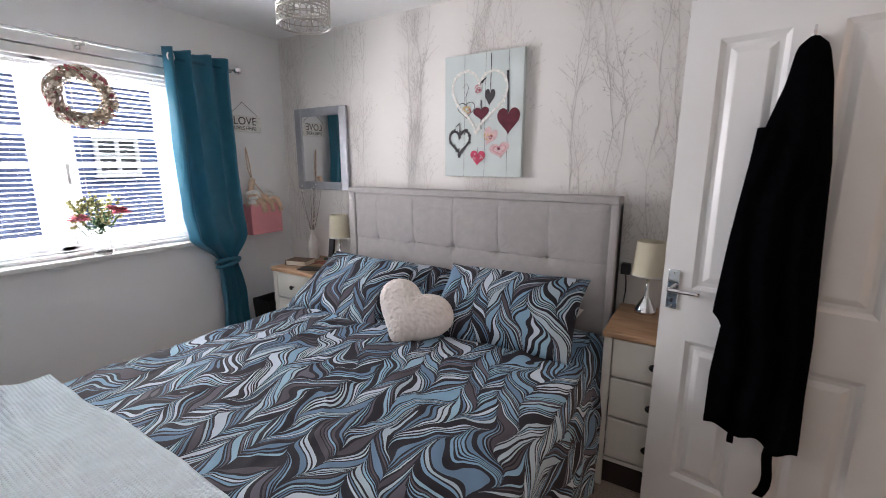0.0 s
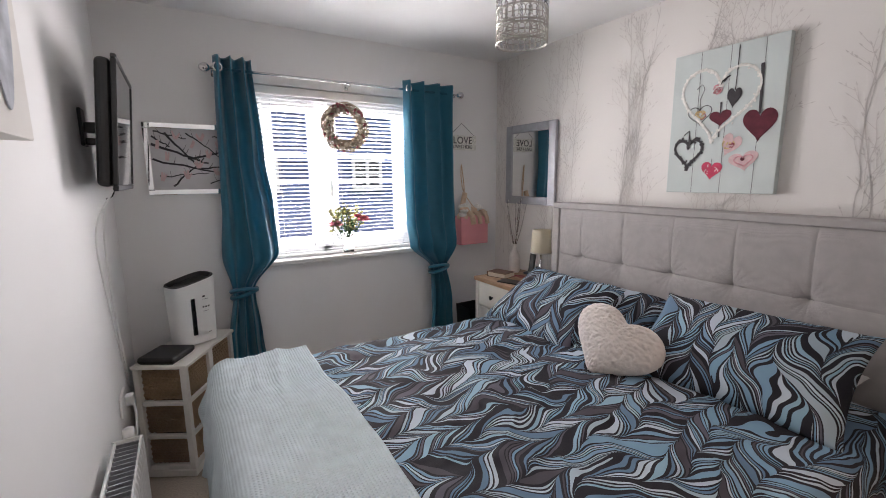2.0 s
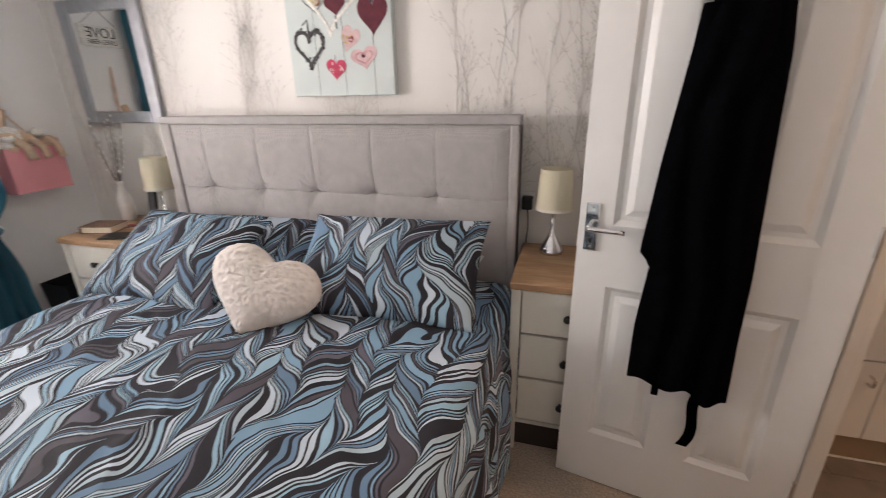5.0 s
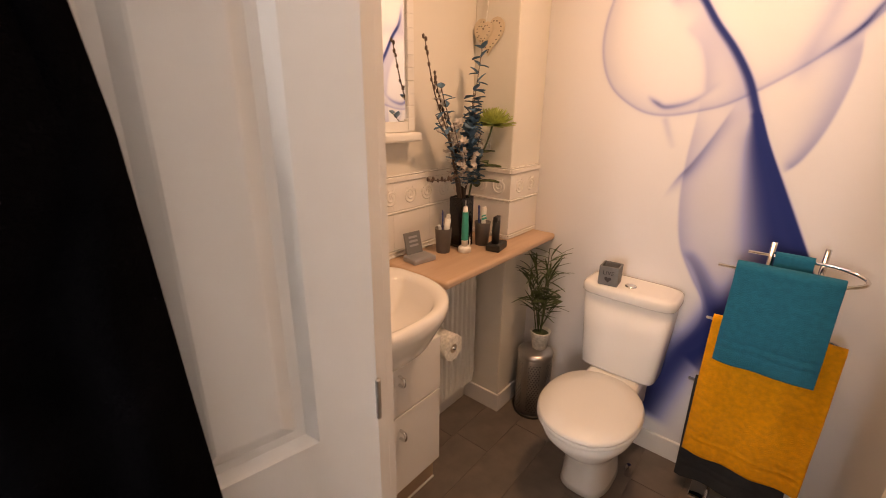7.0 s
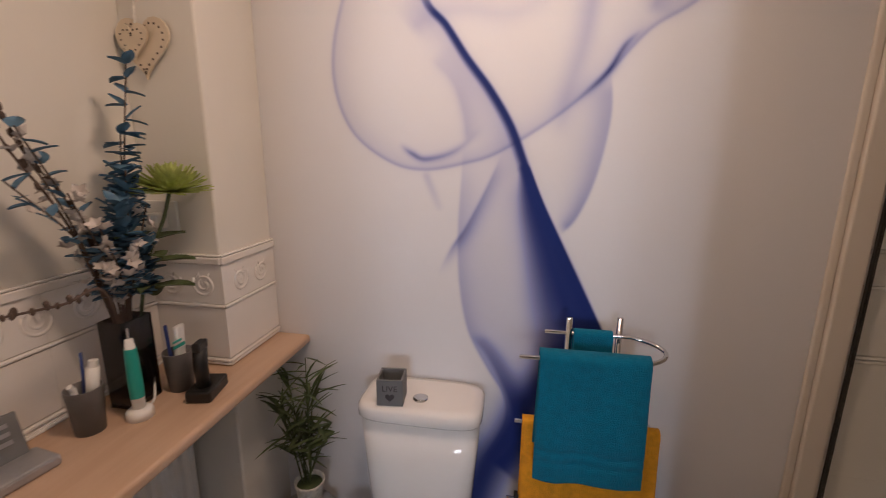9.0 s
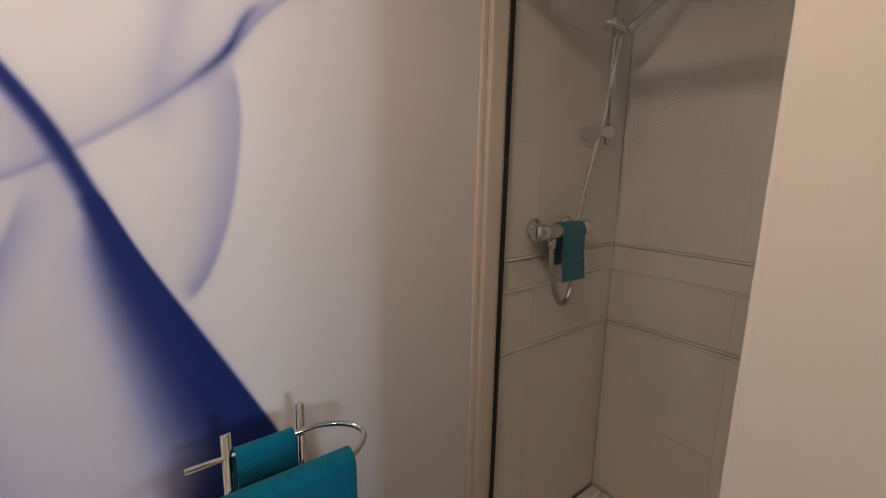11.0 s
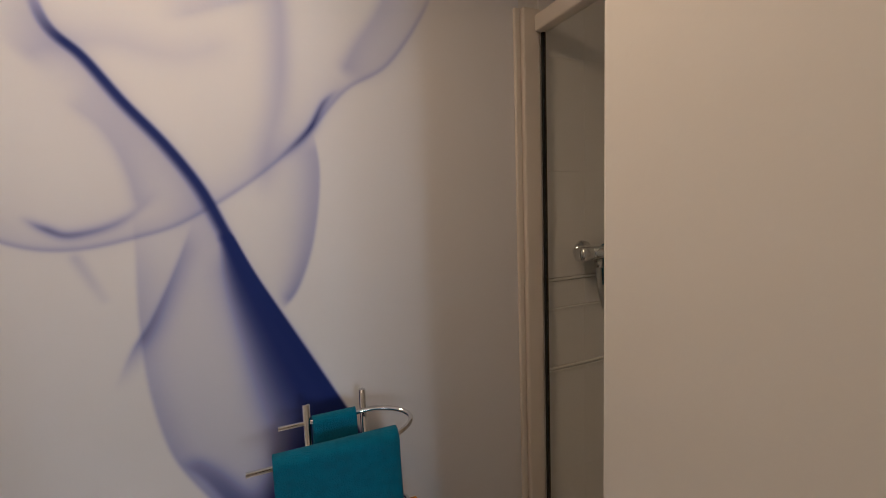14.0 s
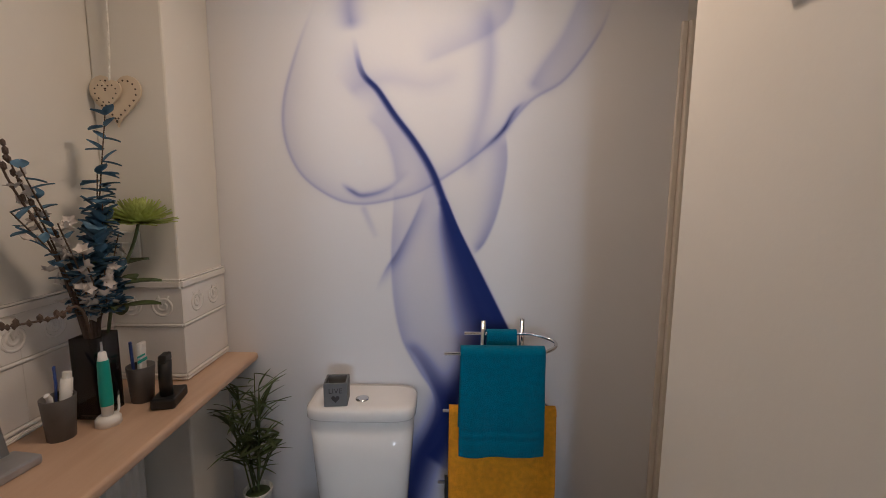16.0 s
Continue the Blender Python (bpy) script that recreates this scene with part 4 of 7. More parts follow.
def bloom(bm, centre, r, layers, rng, open_=1.0):
    for k in range(layers):
        n = 5 + 2 * k
        for i in range(n):
            tilt = 12 + open_ * 68 * k / max(1, layers - 1)
            petal(bm, Matrix.Translation(centre) @ pose(0, 0, 0, tilt, 0, 360 * i / n + 25 * k + rng.uniform(-8, 8)), r * (0.8 - 0.05 * k), r * (0.6 + 0.4 * k / layers), -0.1 * r)


vs_ = thing("flower_vase", pose(-0.0, 1.715, 0.949) @ Matrix.Scale(1.22, 4), "small cut-glass vase of pink roses on the window sill", "vase")
part("glass_vase", lathe([(0, 0), (0.036, 0), (0.04, 0.008), (0.026, 0.03), (0.024, 0.05), (0.032, 0.10), (0.038, 0.12), (0.034, 0.12), (0.022, 0.055), (0, 0.045)], 12), M_GLASS, vs_)
rng = random.Random(21)
gr, sp = bmesh.new(), bmesh.new()
for c, r in (((0.015, -0.075, 0.165), 0.046), ((0.02, 0.082, 0.185), 0.046), ((0.03, 0.045, 0.205), 0.030)):
    pk = bmesh.new()
    bloom(pk, Vector(c), r, 5, rng)
    part("rose", pk, M_PEONY, vs_, "pink artificial rose", smooth=True)
    add_tube(gr, [(0, 0, 0.09), (c[0] * 0.6, c[1] * 0.6, c[2] * 0.75), c], 0.0025, 5)
for i in range(30):
    a = rng.uniform(0, 6.28)
    tip = Vector((0.05 * math.cos(a), 0.085 * math.sin(a), rng.uniform(0.14, 0.26)))
    add_tube(gr, [(0, 0, 0.09), tip * 0.6, tip], 0.0015, 4)
    for k in range(7):
        bmesh.ops.create_icosphere(sp, subdivisions=1, radius=rng.uniform(0.005, 0.009), matrix=Matrix.Translation(tip + Vector((rng.gauss(0, 0.014), rng.gauss(0, 0.014), rng.gauss(0, 0.014)))))
for i in range(14):
    a = rng.uniform(0, 360)
    petal(gr, pose(0, 0, 0.11 + 0.004 * i, 55, 0, a), 0.03, 0.07, -0.01)
part("greenery", gr, M_GREEN, vs_)
tagged(part("sprig", sp, M_SPRIG, vs_), kind="stuff")

# ---- window wall ----
lv = thing("hanging_sign", pose(0.012, 2.655, 1.725), "small pale hanging sign lettered LOVE LIVES HERE", "sign")
part("board", box(-0.006, 0.004, -0.125, 0.128, -0.056, 0.056, 0.002), M_CHALK, lv)
TURN_E = pose(0, 0, 0, 90, 0, 90)
part("lettering", text_mesh("LOVE", 0.075, 0.0008, Matrix.Translation((0.0055, 0, 0.016)) @ TURN_E), M_INK, lv)
part("lettering", text_mesh("LIVES HERE", 0.036, 0.0008, Matrix.Translation((0.0055, 0, -0.032)) @ TURN_E), M_INK, lv)
part("string", tube([(0, -0.11, 0.056), (0, -0.008, 0.145), (0, 0.11, 0.056)], 0.0015, 5), M_INK, lv)
part("nail", lathe([(0, 0), (0.004, 0), (0.004, 0.01), (0, 0.01)], 8, pose(-0.01, -0.008, 0.146, 0, 90)), M_STEEL, lv)

bag = thing("gift_bag", pose(0.06, 2.705, 0.94), "pink paper gift bag hanging on the wall, filled with soft toys", "bag")
part("bag_body", sheet(lambda u, v: Vector((0.05 * max(-1, min(1, 1.9 * math.cos(2 * math.pi * u))), 0.128 * max(-1, min(1, 1.9 * math.sin(2 * math.pi * u))), v * 0.22)), 40, 4, 0.002, closed=True), M_PINK, bag)
part("bag_base", box(-0.049, 0.049, -0.126, 0.126, 0.0, 0.003), M_PINK, bag)
part("handle", tube(spline([(-0.02, -0.06, 0.22), (-0.045, -0.035, 0.42), (-0.05, -0.06, 0.62), (-0.045, -0.045, 0.42), (0.03, 0.06, 0.22)], 6), 0.004, 6), M_TOY, bag)
rng = random.Random(8)
for i in range(13):
    bm = bmesh.new()
    bmesh.ops.create_icosphere(bm, subdivisions=3, radius=rng.uniform(0.026, 0.045), matrix=Matrix.Translation((rng.uniform(-0.02, 0.04), rng.uniform(-0.12, 0.12), rng.uniform(0.215, 0.29))) @ Matrix.Diagonal((1, 1.2, 0.8, 1)))
    for v in bm.verts:
        v.co += 0.007 * fbm(v.co.x * 40, v.co.y * 40, v.co.z * 40) * v.normal
    part("soft_toy", bm, M_TOY if i % 3 else M_CHALK, bag, "cream soft toy peeping out", smooth=True)
for i in range(4):
    y = rng.uniform(-0.1, 0.1)
    part("toy_limb", tube(spline([(0.04, y, 0.26), (0.065, y + 0.03, 0.22), (0.065, y + 0.045, 0.16)], 4), 0.017, 8), M_TOY, bag, smooth=True)
part("toy_limb", tube(spline([(-0.02, -0.08, 0.25), (-0.01, -0.07, 0.33), (-0.015, -0.05, 0.40)], 4), 0.02, 8), M_TOY, bag, smooth=True)

pic = thing("framed_picture", pose(0.0, 0.605, 1.377), "mirror-framed photograph of magnolia blossom branches", "picture")
part("frame", boxes([(0.001, 0.022, 0, 0.50, 0, 0.03), (0.001, 0.022, 0, 0.50, 0.358, 0.388), (0.001, 0.022, 0, 0.03, 0.03, 0.358), (0.001, 0.022, 0.47, 0.50, 0.03, 0.358)], 0.004, 2), M_MIRROR, pic)
part("print", box(0.002, 0.01, 0.03, 0.47, 0.03, 0.358), M_MAGNOLIA, pic)
rng = random.Random(2)
br, bl = bmesh.new(), bmesh.new()
for x0, z0, x1, z1, w in ((0.035, 0.27, 0.30, 0.17, 0.009), (0.10, 0.335, 0.24, 0.16, 0.008), (0.035, 0.19, 0.46, 0.10, 0.007), (0.2, 0.2, 0.46, 0.25, 0.008), (0.04, 0.31, 0.12, 0.26, 0.006), (0.25, 0.14, 0.46, 0.17, 0.006), (0.06, 0.10, 0.30, 0.12, 0.004), (0.05, 0.345, 0.20, 0.30, 0.005), (0.20, 0.34, 0.36, 0.21, 0.005), (0.12, 0.05, 0.28, 0.20, 0.006), (0.30, 0.06, 0.46, 0.13, 0.004), (0.33, 0.32, 0.46, 0.30, 0.004)):
    pts = [(x0 + (x1 - x0) * t, z0 + (z1 - z0) * t + 0.012 * fbm(t * 4 + x0 * 9, z0 * 9)) for t in (i / 9 for i in range(10))]
    ribbon(br, pts, w * 1.6, w * 0.9, 0)
    for p in pts[2::3]:
        d = rng.uniform(-1.2, 1.2)
        ribbon(br, [p, (p[0] + 0.02 * math.sin(d), p[1] + 0.02), (p[0] + 0.03 * math.sin(d), p[1] + 0.04)], w * 0.5, 0.001, 0)
for cx, cz in ((0.22, 0.27), (0.36, 0.27), (0.10, 0.20), (0.30, 0.215), (0.07, 0.09), (0.40, 0.20), (0.15, 0.315), (0.06, 0.26), (0.19, 0.10), (0.27, 0.31), (0.42, 0.31), (0.34, 0.12), (0.43, 0.09), (0.25, 0.16)):
    for k in range(5):
        a = rng.uniform(-1.1, 1.1)
        ribbon(bl, [(cx, cz - 0.012), (cx + 0.018 * math.sin(a), cz + 0.012 * math.cos(a)), (cx + 0.028 * math.sin(a), cz + 0.036 * math.cos(a))], 0.016, 0.003, -0.0004 * k)
turn = Matrix(((0, -1, 0, 0.0108), (1, 0, 0, 0), (0, 0, 1, 0), (0, 0, 0, 1)))
bmesh.ops.transform(br, matrix=turn, verts=br.verts)
bmesh.ops.transform(bl, matrix=Matrix.Translation((0.0006, 0, 0)) @ turn, verts=bl.verts)
part("branch_print", br, M_INK, pic)
part("printed_blossom", bl, M_BLUSH, pic)

# ---- headboard wall ----
mir = thing("wall_mirror", pose(0.42, 2.998, 1.55), "rectangular wall mirror in a brushed silver frame", "mirror")
part("frame", boxes([(-0.262, -0.192, -0.028, 0, -0.295, 0.295), (0.192, 0.262, -0.028, 0, -0.295, 0.295), (-0.192, 0.192, -0.028, 0, -0.295, -0.235), (-0.192, 0.192, -0.028, 0, 0.235, 0.295)], 0.008, 3), M_SILVER, mir)
part("mirror_glass", box(-0.2, 0.2, -0.016, -0.012, -0.24, 0.24), M_MIRROR, mir).matrix_local = pose(0, 0, 0, 0, 0, 0.9)

cv = thing("canvas_print", pose(1.495, 2.962, 1.373), "unframed canvas print of hanging hearts on pale boards", "picture")
CW, CH = 0.487, 0.675
part("canvas", box(0, CW, 0.0, 0.036, 0, CH, 0.003), M_PALE, cv)
bm = bmesh.new()
for x in (0.13, 0.262, 0.40):
    ribbon(bm, [(x, 0.002), (x, 0.3), (x + 0.001, CH - 0.002)], 0.0018, 0.0018, -0.001)
part("board_lines", bm, M_INK, cv)


def ring_heart(w, h, cx, cz, r, roll, y, lumps=0):
    pts = heart_outline(w, h, 72)
    c, s = math.cos(radians(roll)), math.sin(radians(roll))
    rng = random.Random(int(w * 1000))
    bm = bmesh.new()
    path = [(cx + x * c - z * s, y, cz + x * s + z * c) for x, z in pts]
    add_tube(bm, [(a, y, b) for a, _, b in path], r, 6, True)
    for i in range(lumps):
        a, _, b = path[i % 72]
        bmesh.ops.create_icosphere(bm, subdivisions=1, radius=r * 0.9, matrix=Matrix.Translation((a + rng.gauss(0, r * 0.6), y, b + rng.gauss(0, r))))
    bmesh.ops.scale(bm, vec=(1, 0.2, 1), verts=bm.verts, space=Matrix.Translation((0, -y, 0)))
    return bm


def solid_heart(w, h, cx, cz, roll, y):
    return flat_shape(heart_outline(w, h), 0.0008, Matrix.Translation((cx, y, cz)) @ pose(0, 0, 0, 0, -roll, 0))


part("heart_motif", ring_heart(0.345, 0.335, 0.219, 0.414, 0.0065, -4, -0.002, 150), M_CHALK, cv, "large whitewashed willow heart")
part("heart_motif", solid_heart(0.062, 0.092, 0.290, 0.434, -4, -0.001), M_INK, cv)
part("heart_motif", solid_heart(0.098, 0.075, 0.239, 0.349, 4, -0.0016), M_WINE, cv)
part("heart_motif", solid_heart(0.135, 0.145, 0.405, 0.301, 0, -0.001), M_WINE, cv, "large wine-red felt heart")
part("heart_motif", ring_heart(0.135, 0.135, 0.101, 0.191, 0.0065, 0, -0.002, 120), M_INK, cv, "dark bead heart")
part("heart_motif", solid_heart(0.096, 0.086, 0.219, 0.105, -4, -0.001), M_RED, cv, "red spotted heart")
part("heart_motif", solid_heart(0.125, 0.088, 0.357, 0.145, 10, -0.001), M_BLUSH, cv)
part("heart_motif", ring_heart(0.078, 0.05, 0.357, 0.148, 0.003, 10, -0.0025), M_ROSE, cv)
part("heart_motif", ring_heart(0.110, 0.090, 0.144, 0.372, 0.0018, 4, -0.002), M_INK, cv)
part("heart_motif", solid_heart(0.085, 0.105, 0.292, 0.221, -24, -0.001), M_BLUSH, cv)


def motif_ribbon(pts, w, mat=M_INK):
    bm = bmesh.new()
    ribbon(bm, list(pts), w, w * 0.7, -0.0028)
    part("ribbon_motif", bm, mat, cv)


motif_ribbon(((0.296, 0.665), (0.296, 0.57), (0.294, 0.47)), 0.005)
motif_ribbon(((0.395, 0.566), (0.400, 0.46), (0.403, 0.352)), 0.015)
motif_ribbon(((0.238, 0.425), (0.238, 0.40), (0.238, 0.37)), 0.008)
motif_ribbon(((0.238, 0.315), (0.239, 0.29), (0.241, 0.265)), 0.005)
motif_ribbon(((0.100, 0.235), (0.102, 0.275), (0.100, 0.305), (0.075, 0.285)), 0.008)
motif_ribbon(((0.219, 0.165), (0.219, 0.14), (0.219, 0.12)), 0.002)
motif_ribbon(((0.143, 0.405), (0.140, 0.45), (0.158, 0.495), (0.146, 0.52), (0.120, 0.50)), 0.0035)
rng = random.Random(4)


def rose_motif(cx, cz, r, mat, count):
    bm = bmesh.new()
    for k in range(count):
        a, q = rng.uniform(0, 6.28), rng.uniform(0.2, 1.0) * r
        arc = [(cx + q * math.cos(a + t), cz + 0.85 * q * math.sin(a + t)) for t in (0, 0.5, 1.0)]
        ribbon(bm, arc, 0.009, 0.004, -0.003 - 0.0002 * k)
    part("rose_motif", bm, mat, cv)


rose_motif(0.215, 0.484, 0.026, M_ROSE, 16)
rose_motif(0.212, 0.478, 0.020, M_BERRY, 7)
rose_motif(0.148, 0.378, 0.032, M_GOLDP, 14)
rose_motif(0.150, 0.374, 0.022, M_BERRY, 4)
rose_motif(0.288, 0.228, 0.028, M_GOLDP, 8)
rose_motif(0.296, 0.222, 0.026, M_BERRY, 7)
bm = bmesh.new()
for dx, dz in ((0.0, 0.0), (0.018, 0.012)):
    ribbon(bm, [(0.222 + dx, 0.505 + dz), (0.236 + dx, 0.52 + dz), (0.252 + dx, 0.528 + dz)], 0.014, 0.003, -0.0031)
part("leaf_motif", bm, M_INK, cv)
part("button_motif", lathe([(0, 0), (0.009, 0), (0.009, 0.001), (0, 0.001)], 14, Matrix.Translation((0.352, -0.002, 0.158)) @ pose(0, 0, 0, 90)), M_WINE, cv)
bm = bmesh.new()
for i in range(16):
    add_lathe(bm, [(0, 0), (0.0028, 0), (0.0028, 0.0006), (0, 0.0006)], 8, Matrix.Translation((0.219 + rng.uniform(-0.032, 0.032), -0.0018, 0.115 + rng.uniform(-0.03, 0.020))) @ pose(0, 0, 0, 90))
tagged(part("dot_motif", bm, M_CHALK, cv), kind="stuff")

# ---- pendant ----
pd = thing("pendant_light", pose(1.70, 1.745, 1.885), "silver pendant shade hung with bead strands and pierced bands", "pendant")
M_PEWTER = material("antique_silver", (0.45, 0.43, 0.39), 0.35, 0.9, vary=0.15, scale=40)
for z0 in (0.0, 0.055, 0.30):
    bm = bmesh.new()
    for z in (z0, z0 + 0.045):
        add_tube(bm, [(0.082 * math.cos(a), 0.082 * math.sin(a), z) for a in (2 * math.pi * i / 40 for i in range(40))], 0.0028, 6, True)
    for i in range(26):
        a = 2 * math.pi * i / 26
        c = Vector((0.082 * math.cos(a), 0.082 * math.sin(a), z0 + 0.0225))
        t = Vector((-math.sin(a), math.cos(a), 0))
        add_tube(bm, [c + 0.0115 * (math.cos(b) * t + 1.6 * math.sin(b) * Vector((0, 0, 1))) for b in (2 * math.pi * k / 12 for k in range(12))], 0.0013, 4, True)
        add_tube(bm, [c - 0.009 * t, c + 0.009 * t], 0.0016, 4)
    part("pierced_band", bm, M_PEWTER, pd)
M_BEAD = glass("crystal_bead", (0.96, 0.97, 1.0), 0.05)
strand = bmesh.new()
for k in range(17):
    bmesh.ops.create_icosphere(strand, subdivisions=1, radius=0.0062, matrix=Matrix.Translation((0, 0, 0.105 + k * 0.0122)))
st_me = bpy.data.meshes.new("bead_strand")
strand.to_mesh(st_me)
strand.free()
st_me.materials.append(M_BEAD)
for i in range(18):
    a = 2 * math.pi * i / 18
    ob = new("bead_strand", st_me)
    ob.parent, ob.location = pd, (0.08 * math.cos(a), 0.08 * math.sin(a), 0)
for i in range(6):
    a = 2 * math.pi * i / 6
    part("rib", tube([(0.081 * math.cos(a), 0.081 * math.sin(a), 0.0), (0.081 * math.cos(a), 0.081 * math.sin(a), 0.345)], 0.0018, 5), M_PEWTER, pd)
part("bulb_holder", lathe([(0, 0.22), (0.018, 0.22), (0.02, 0.3), (0.01, 0.35), (0.004, 0.36), (0.004, 0.474), (0, 0.474)], 16), M_WHITE, pd)

# ---- television wall ----
tv = thing("television", pose(0.69, 0.585, 1.648, -5, 0, 0), "small black flat television on a wall bracket", "television")
part("back_case", box(-0.283, 0.283, -0.058, -0.012, -0.215, 0.215, 0.018, 3), M_BLACK, tv)
part("bezel", boxes([(-0.29, 0.29, -0.012, 0.004, -0.228, -0.208), (-0.29, 0.29, -0.012, 0.004, 0.214, 0.228), (-0.29, -0.276, -0.012, 0.004, -0.208, 0.214), (0.276, 0.29, -0.012, 0.004, -0.208, 0.214)], 0.003), M_BLACK, tv)
part("screen", box(-0.276, 0.276, -0.008, 0.0, -0.208, 0.214), M_SCREEN, tv)
wb = thing("tv_bracket", pose(0.66, 0.446, 1.66), "black steel swivel bracket holding the television", "bracket")
part("wall_plate", box(-0.04, 0.04, 0.0, 0.012, -0.07, 0.07, 0.003), M_BLACK, wb)
part("arm", box(-0.02, 0.02, 0.012, 0.085, -0.02, 0.02, 0.004), M_BLACK, wb)
part("arm", box(-0.02, 0.02, 0.012, 0.075, -0.065, -0.04, 0.004), M_BLACK, wb)
cb = thing("tv_cables", pose(0, 0, 0), "white and black cables dropping from the television", "cable")
part("cable", tube(spline([(0.68, 0.53, 1.43), (0.60, 0.47, 1.30), (0.52, 0.452, 0.95), (0.36, 0.452, 0.55), (0.30, 0.452, 0.42)], 8), 0.004, 6), M_WHITE, cb)
part("cable", tube(spline([(0.72, 0.53, 1.43), (0.72, 0.455, 1.25), (0.60, 0.452, 0.9), (0.45, 0.452, 0.62), (0.33, 0.452, 0.45)], 8), 0.004, 6), M_WHITE, cb)
part("cable", tube(spline([(0.70, 0.53, 1.43), (0.705, 0.52, 1.40), (0.70, 0.50, 1.385)], 4), 0.004, 6), M_BLACK, cb)
sk = thing("wall_socket", pose(0.62, 0.446, 0.50), "white double wall socket with plugged-in cable", "socket")
part("face_plate", box(-0.07, 0.07, 0, 0.01, -0.043, 0.043, 0.003), M_WHITE, sk)
part("plug", box(-0.05, -0.01, 0.0105, 0.045, -0.03, 0.02, 0.006), M_WHITE, sk)
part("cable", tube(spline([(-0.03, 0.04, -0.02), (-0.0, 0.045, -0.1), (0.03, 0.03, -0.22), (0.05, 0.02, -0.3)], 6), 0.006, 6), M_WHITE, sk)

art = thing("feather_canvas", pose(1.60, 0.446, 1.54), "deep off-white canvas with a blue-grey textured oval", "picture")
part("canvas", box(0, 0.27, 0.0, 0.052, 0, 0.60, 0.003), M_LINENART, art)
part("painted_oval", flat_shape([(0.135 + 0.085 * math.cos(a) * (1 - 0.35 * max(0, -math.sin(a)) ** 2), 0.31 + 0.265 * math.sin(a)) for a in (2 * math.pi * i / 48 for i in range(48))][::-1], 0.003, Matrix.Translation((0, 0.0525, 0)) @ Matrix.Scale(-1, 4, (0, 1, 0))), M_ARTBLUE, art)

rad = thing("radiator", pose(1.10, 0.446, 0.12), "white double panel radiator under the television wall", "radiator")
rp = bmesh.new()


def rad_front(u, v):
    x, z = u * 0.95, v * 0.45
    return Vector((x, 0.108 + 0.005 * max(-1, min(1, 2.0 * math.cos(2 * math.pi * x / 0.0365))) * smoothstep(0.0, 0.06, v) * smoothstep(1.0, 0.94, v), z))


part("front_panel", sheet(rad_front, 208, 16, 0.006), M_WHITE, rad)
part("rear_panel", box(0, 0.95, 0.025, 0.035, 0.0, 0.45, 0.004), M_WHITE, rad)
add_box(rp, 0.0, 0.004, 0.036, 0.10, 0.02, 0.445)
fin = part("fin", rp, M_SILVER, rad)
fin.location.x = 0.012
for k in range(1, 36):
    ob = new("fin", fin.data)
    ob.parent, ob.location = rad, (0.012 + k * 0.026, 0, 0)
part("end_cap", box(-0.006, 0.0, 0.022, 0.112, 0.0, 0.452, 0.002), M_WHITE, rad)
part("valve_cap", lathe([(0, 0), (0.017, 0), (0.019, 0.012), (0.017, 0.035), (0, 0.037)], 18, pose(-0.03, 0.07, 0.44)), M_WHITE, rad, smooth=True)
part("valve_body", tube([(-0.03, 0.07, 0.44), (-0.03, 0.07, 0.40), (0.0, 0.07, 0.40)], 0.009, 8), M_CHROME, rad)
part("wall_hook", boxes([(0.1, 0.12, 0.0, 0.024, 0.3, 0.36)], 0.002), M_SILVER, rad)
for x in (0.08, 0.87):
    part("foot_bracket", box(x, x + 0.02, 0.03, 0.10, -0.12, 0.0), M_WHITE, rad)

# ---- drawer unit in the corner, set askew ----
M_UNITWHITE = material("white_painted_wood", (0.76, 0.73, 0.68), 0.45, vary=0.03, bump=0.05)


def basket(bm, x0, x1, y0, y1, z0, z1):
    """Rows of plaited strands round a box."""
    n = 9
    for k in range(n):
        z = z0 + (z1 - z0) * (k + 0.5) / n
        r = (z1 - z0) / n * 0.55
        pts = []
        for (ax, ay), (bx, by) in zip(((x0, y0), (x1, y0), (x1, y1), (x0, y1)), ((x1, y0), (x1, y1), (x0, y1), (x0, y0))):
            m = max(3, int(math.hypot(bx - ax, by - ay) / 0.011))
            for i in range(m):
                t = i / m
                w = 0.003 * (1 if (i + k) % 2 else -1)
                nx, ny = (by - ay), -(bx - ax)
                ln = math.hypot(nx, ny)
                pts.append((ax + (bx - ax) * t + nx / ln * w, ay + (by - ay) * t + ny / ln * w, z))
        add_tube(bm, pts, r, 5, True)


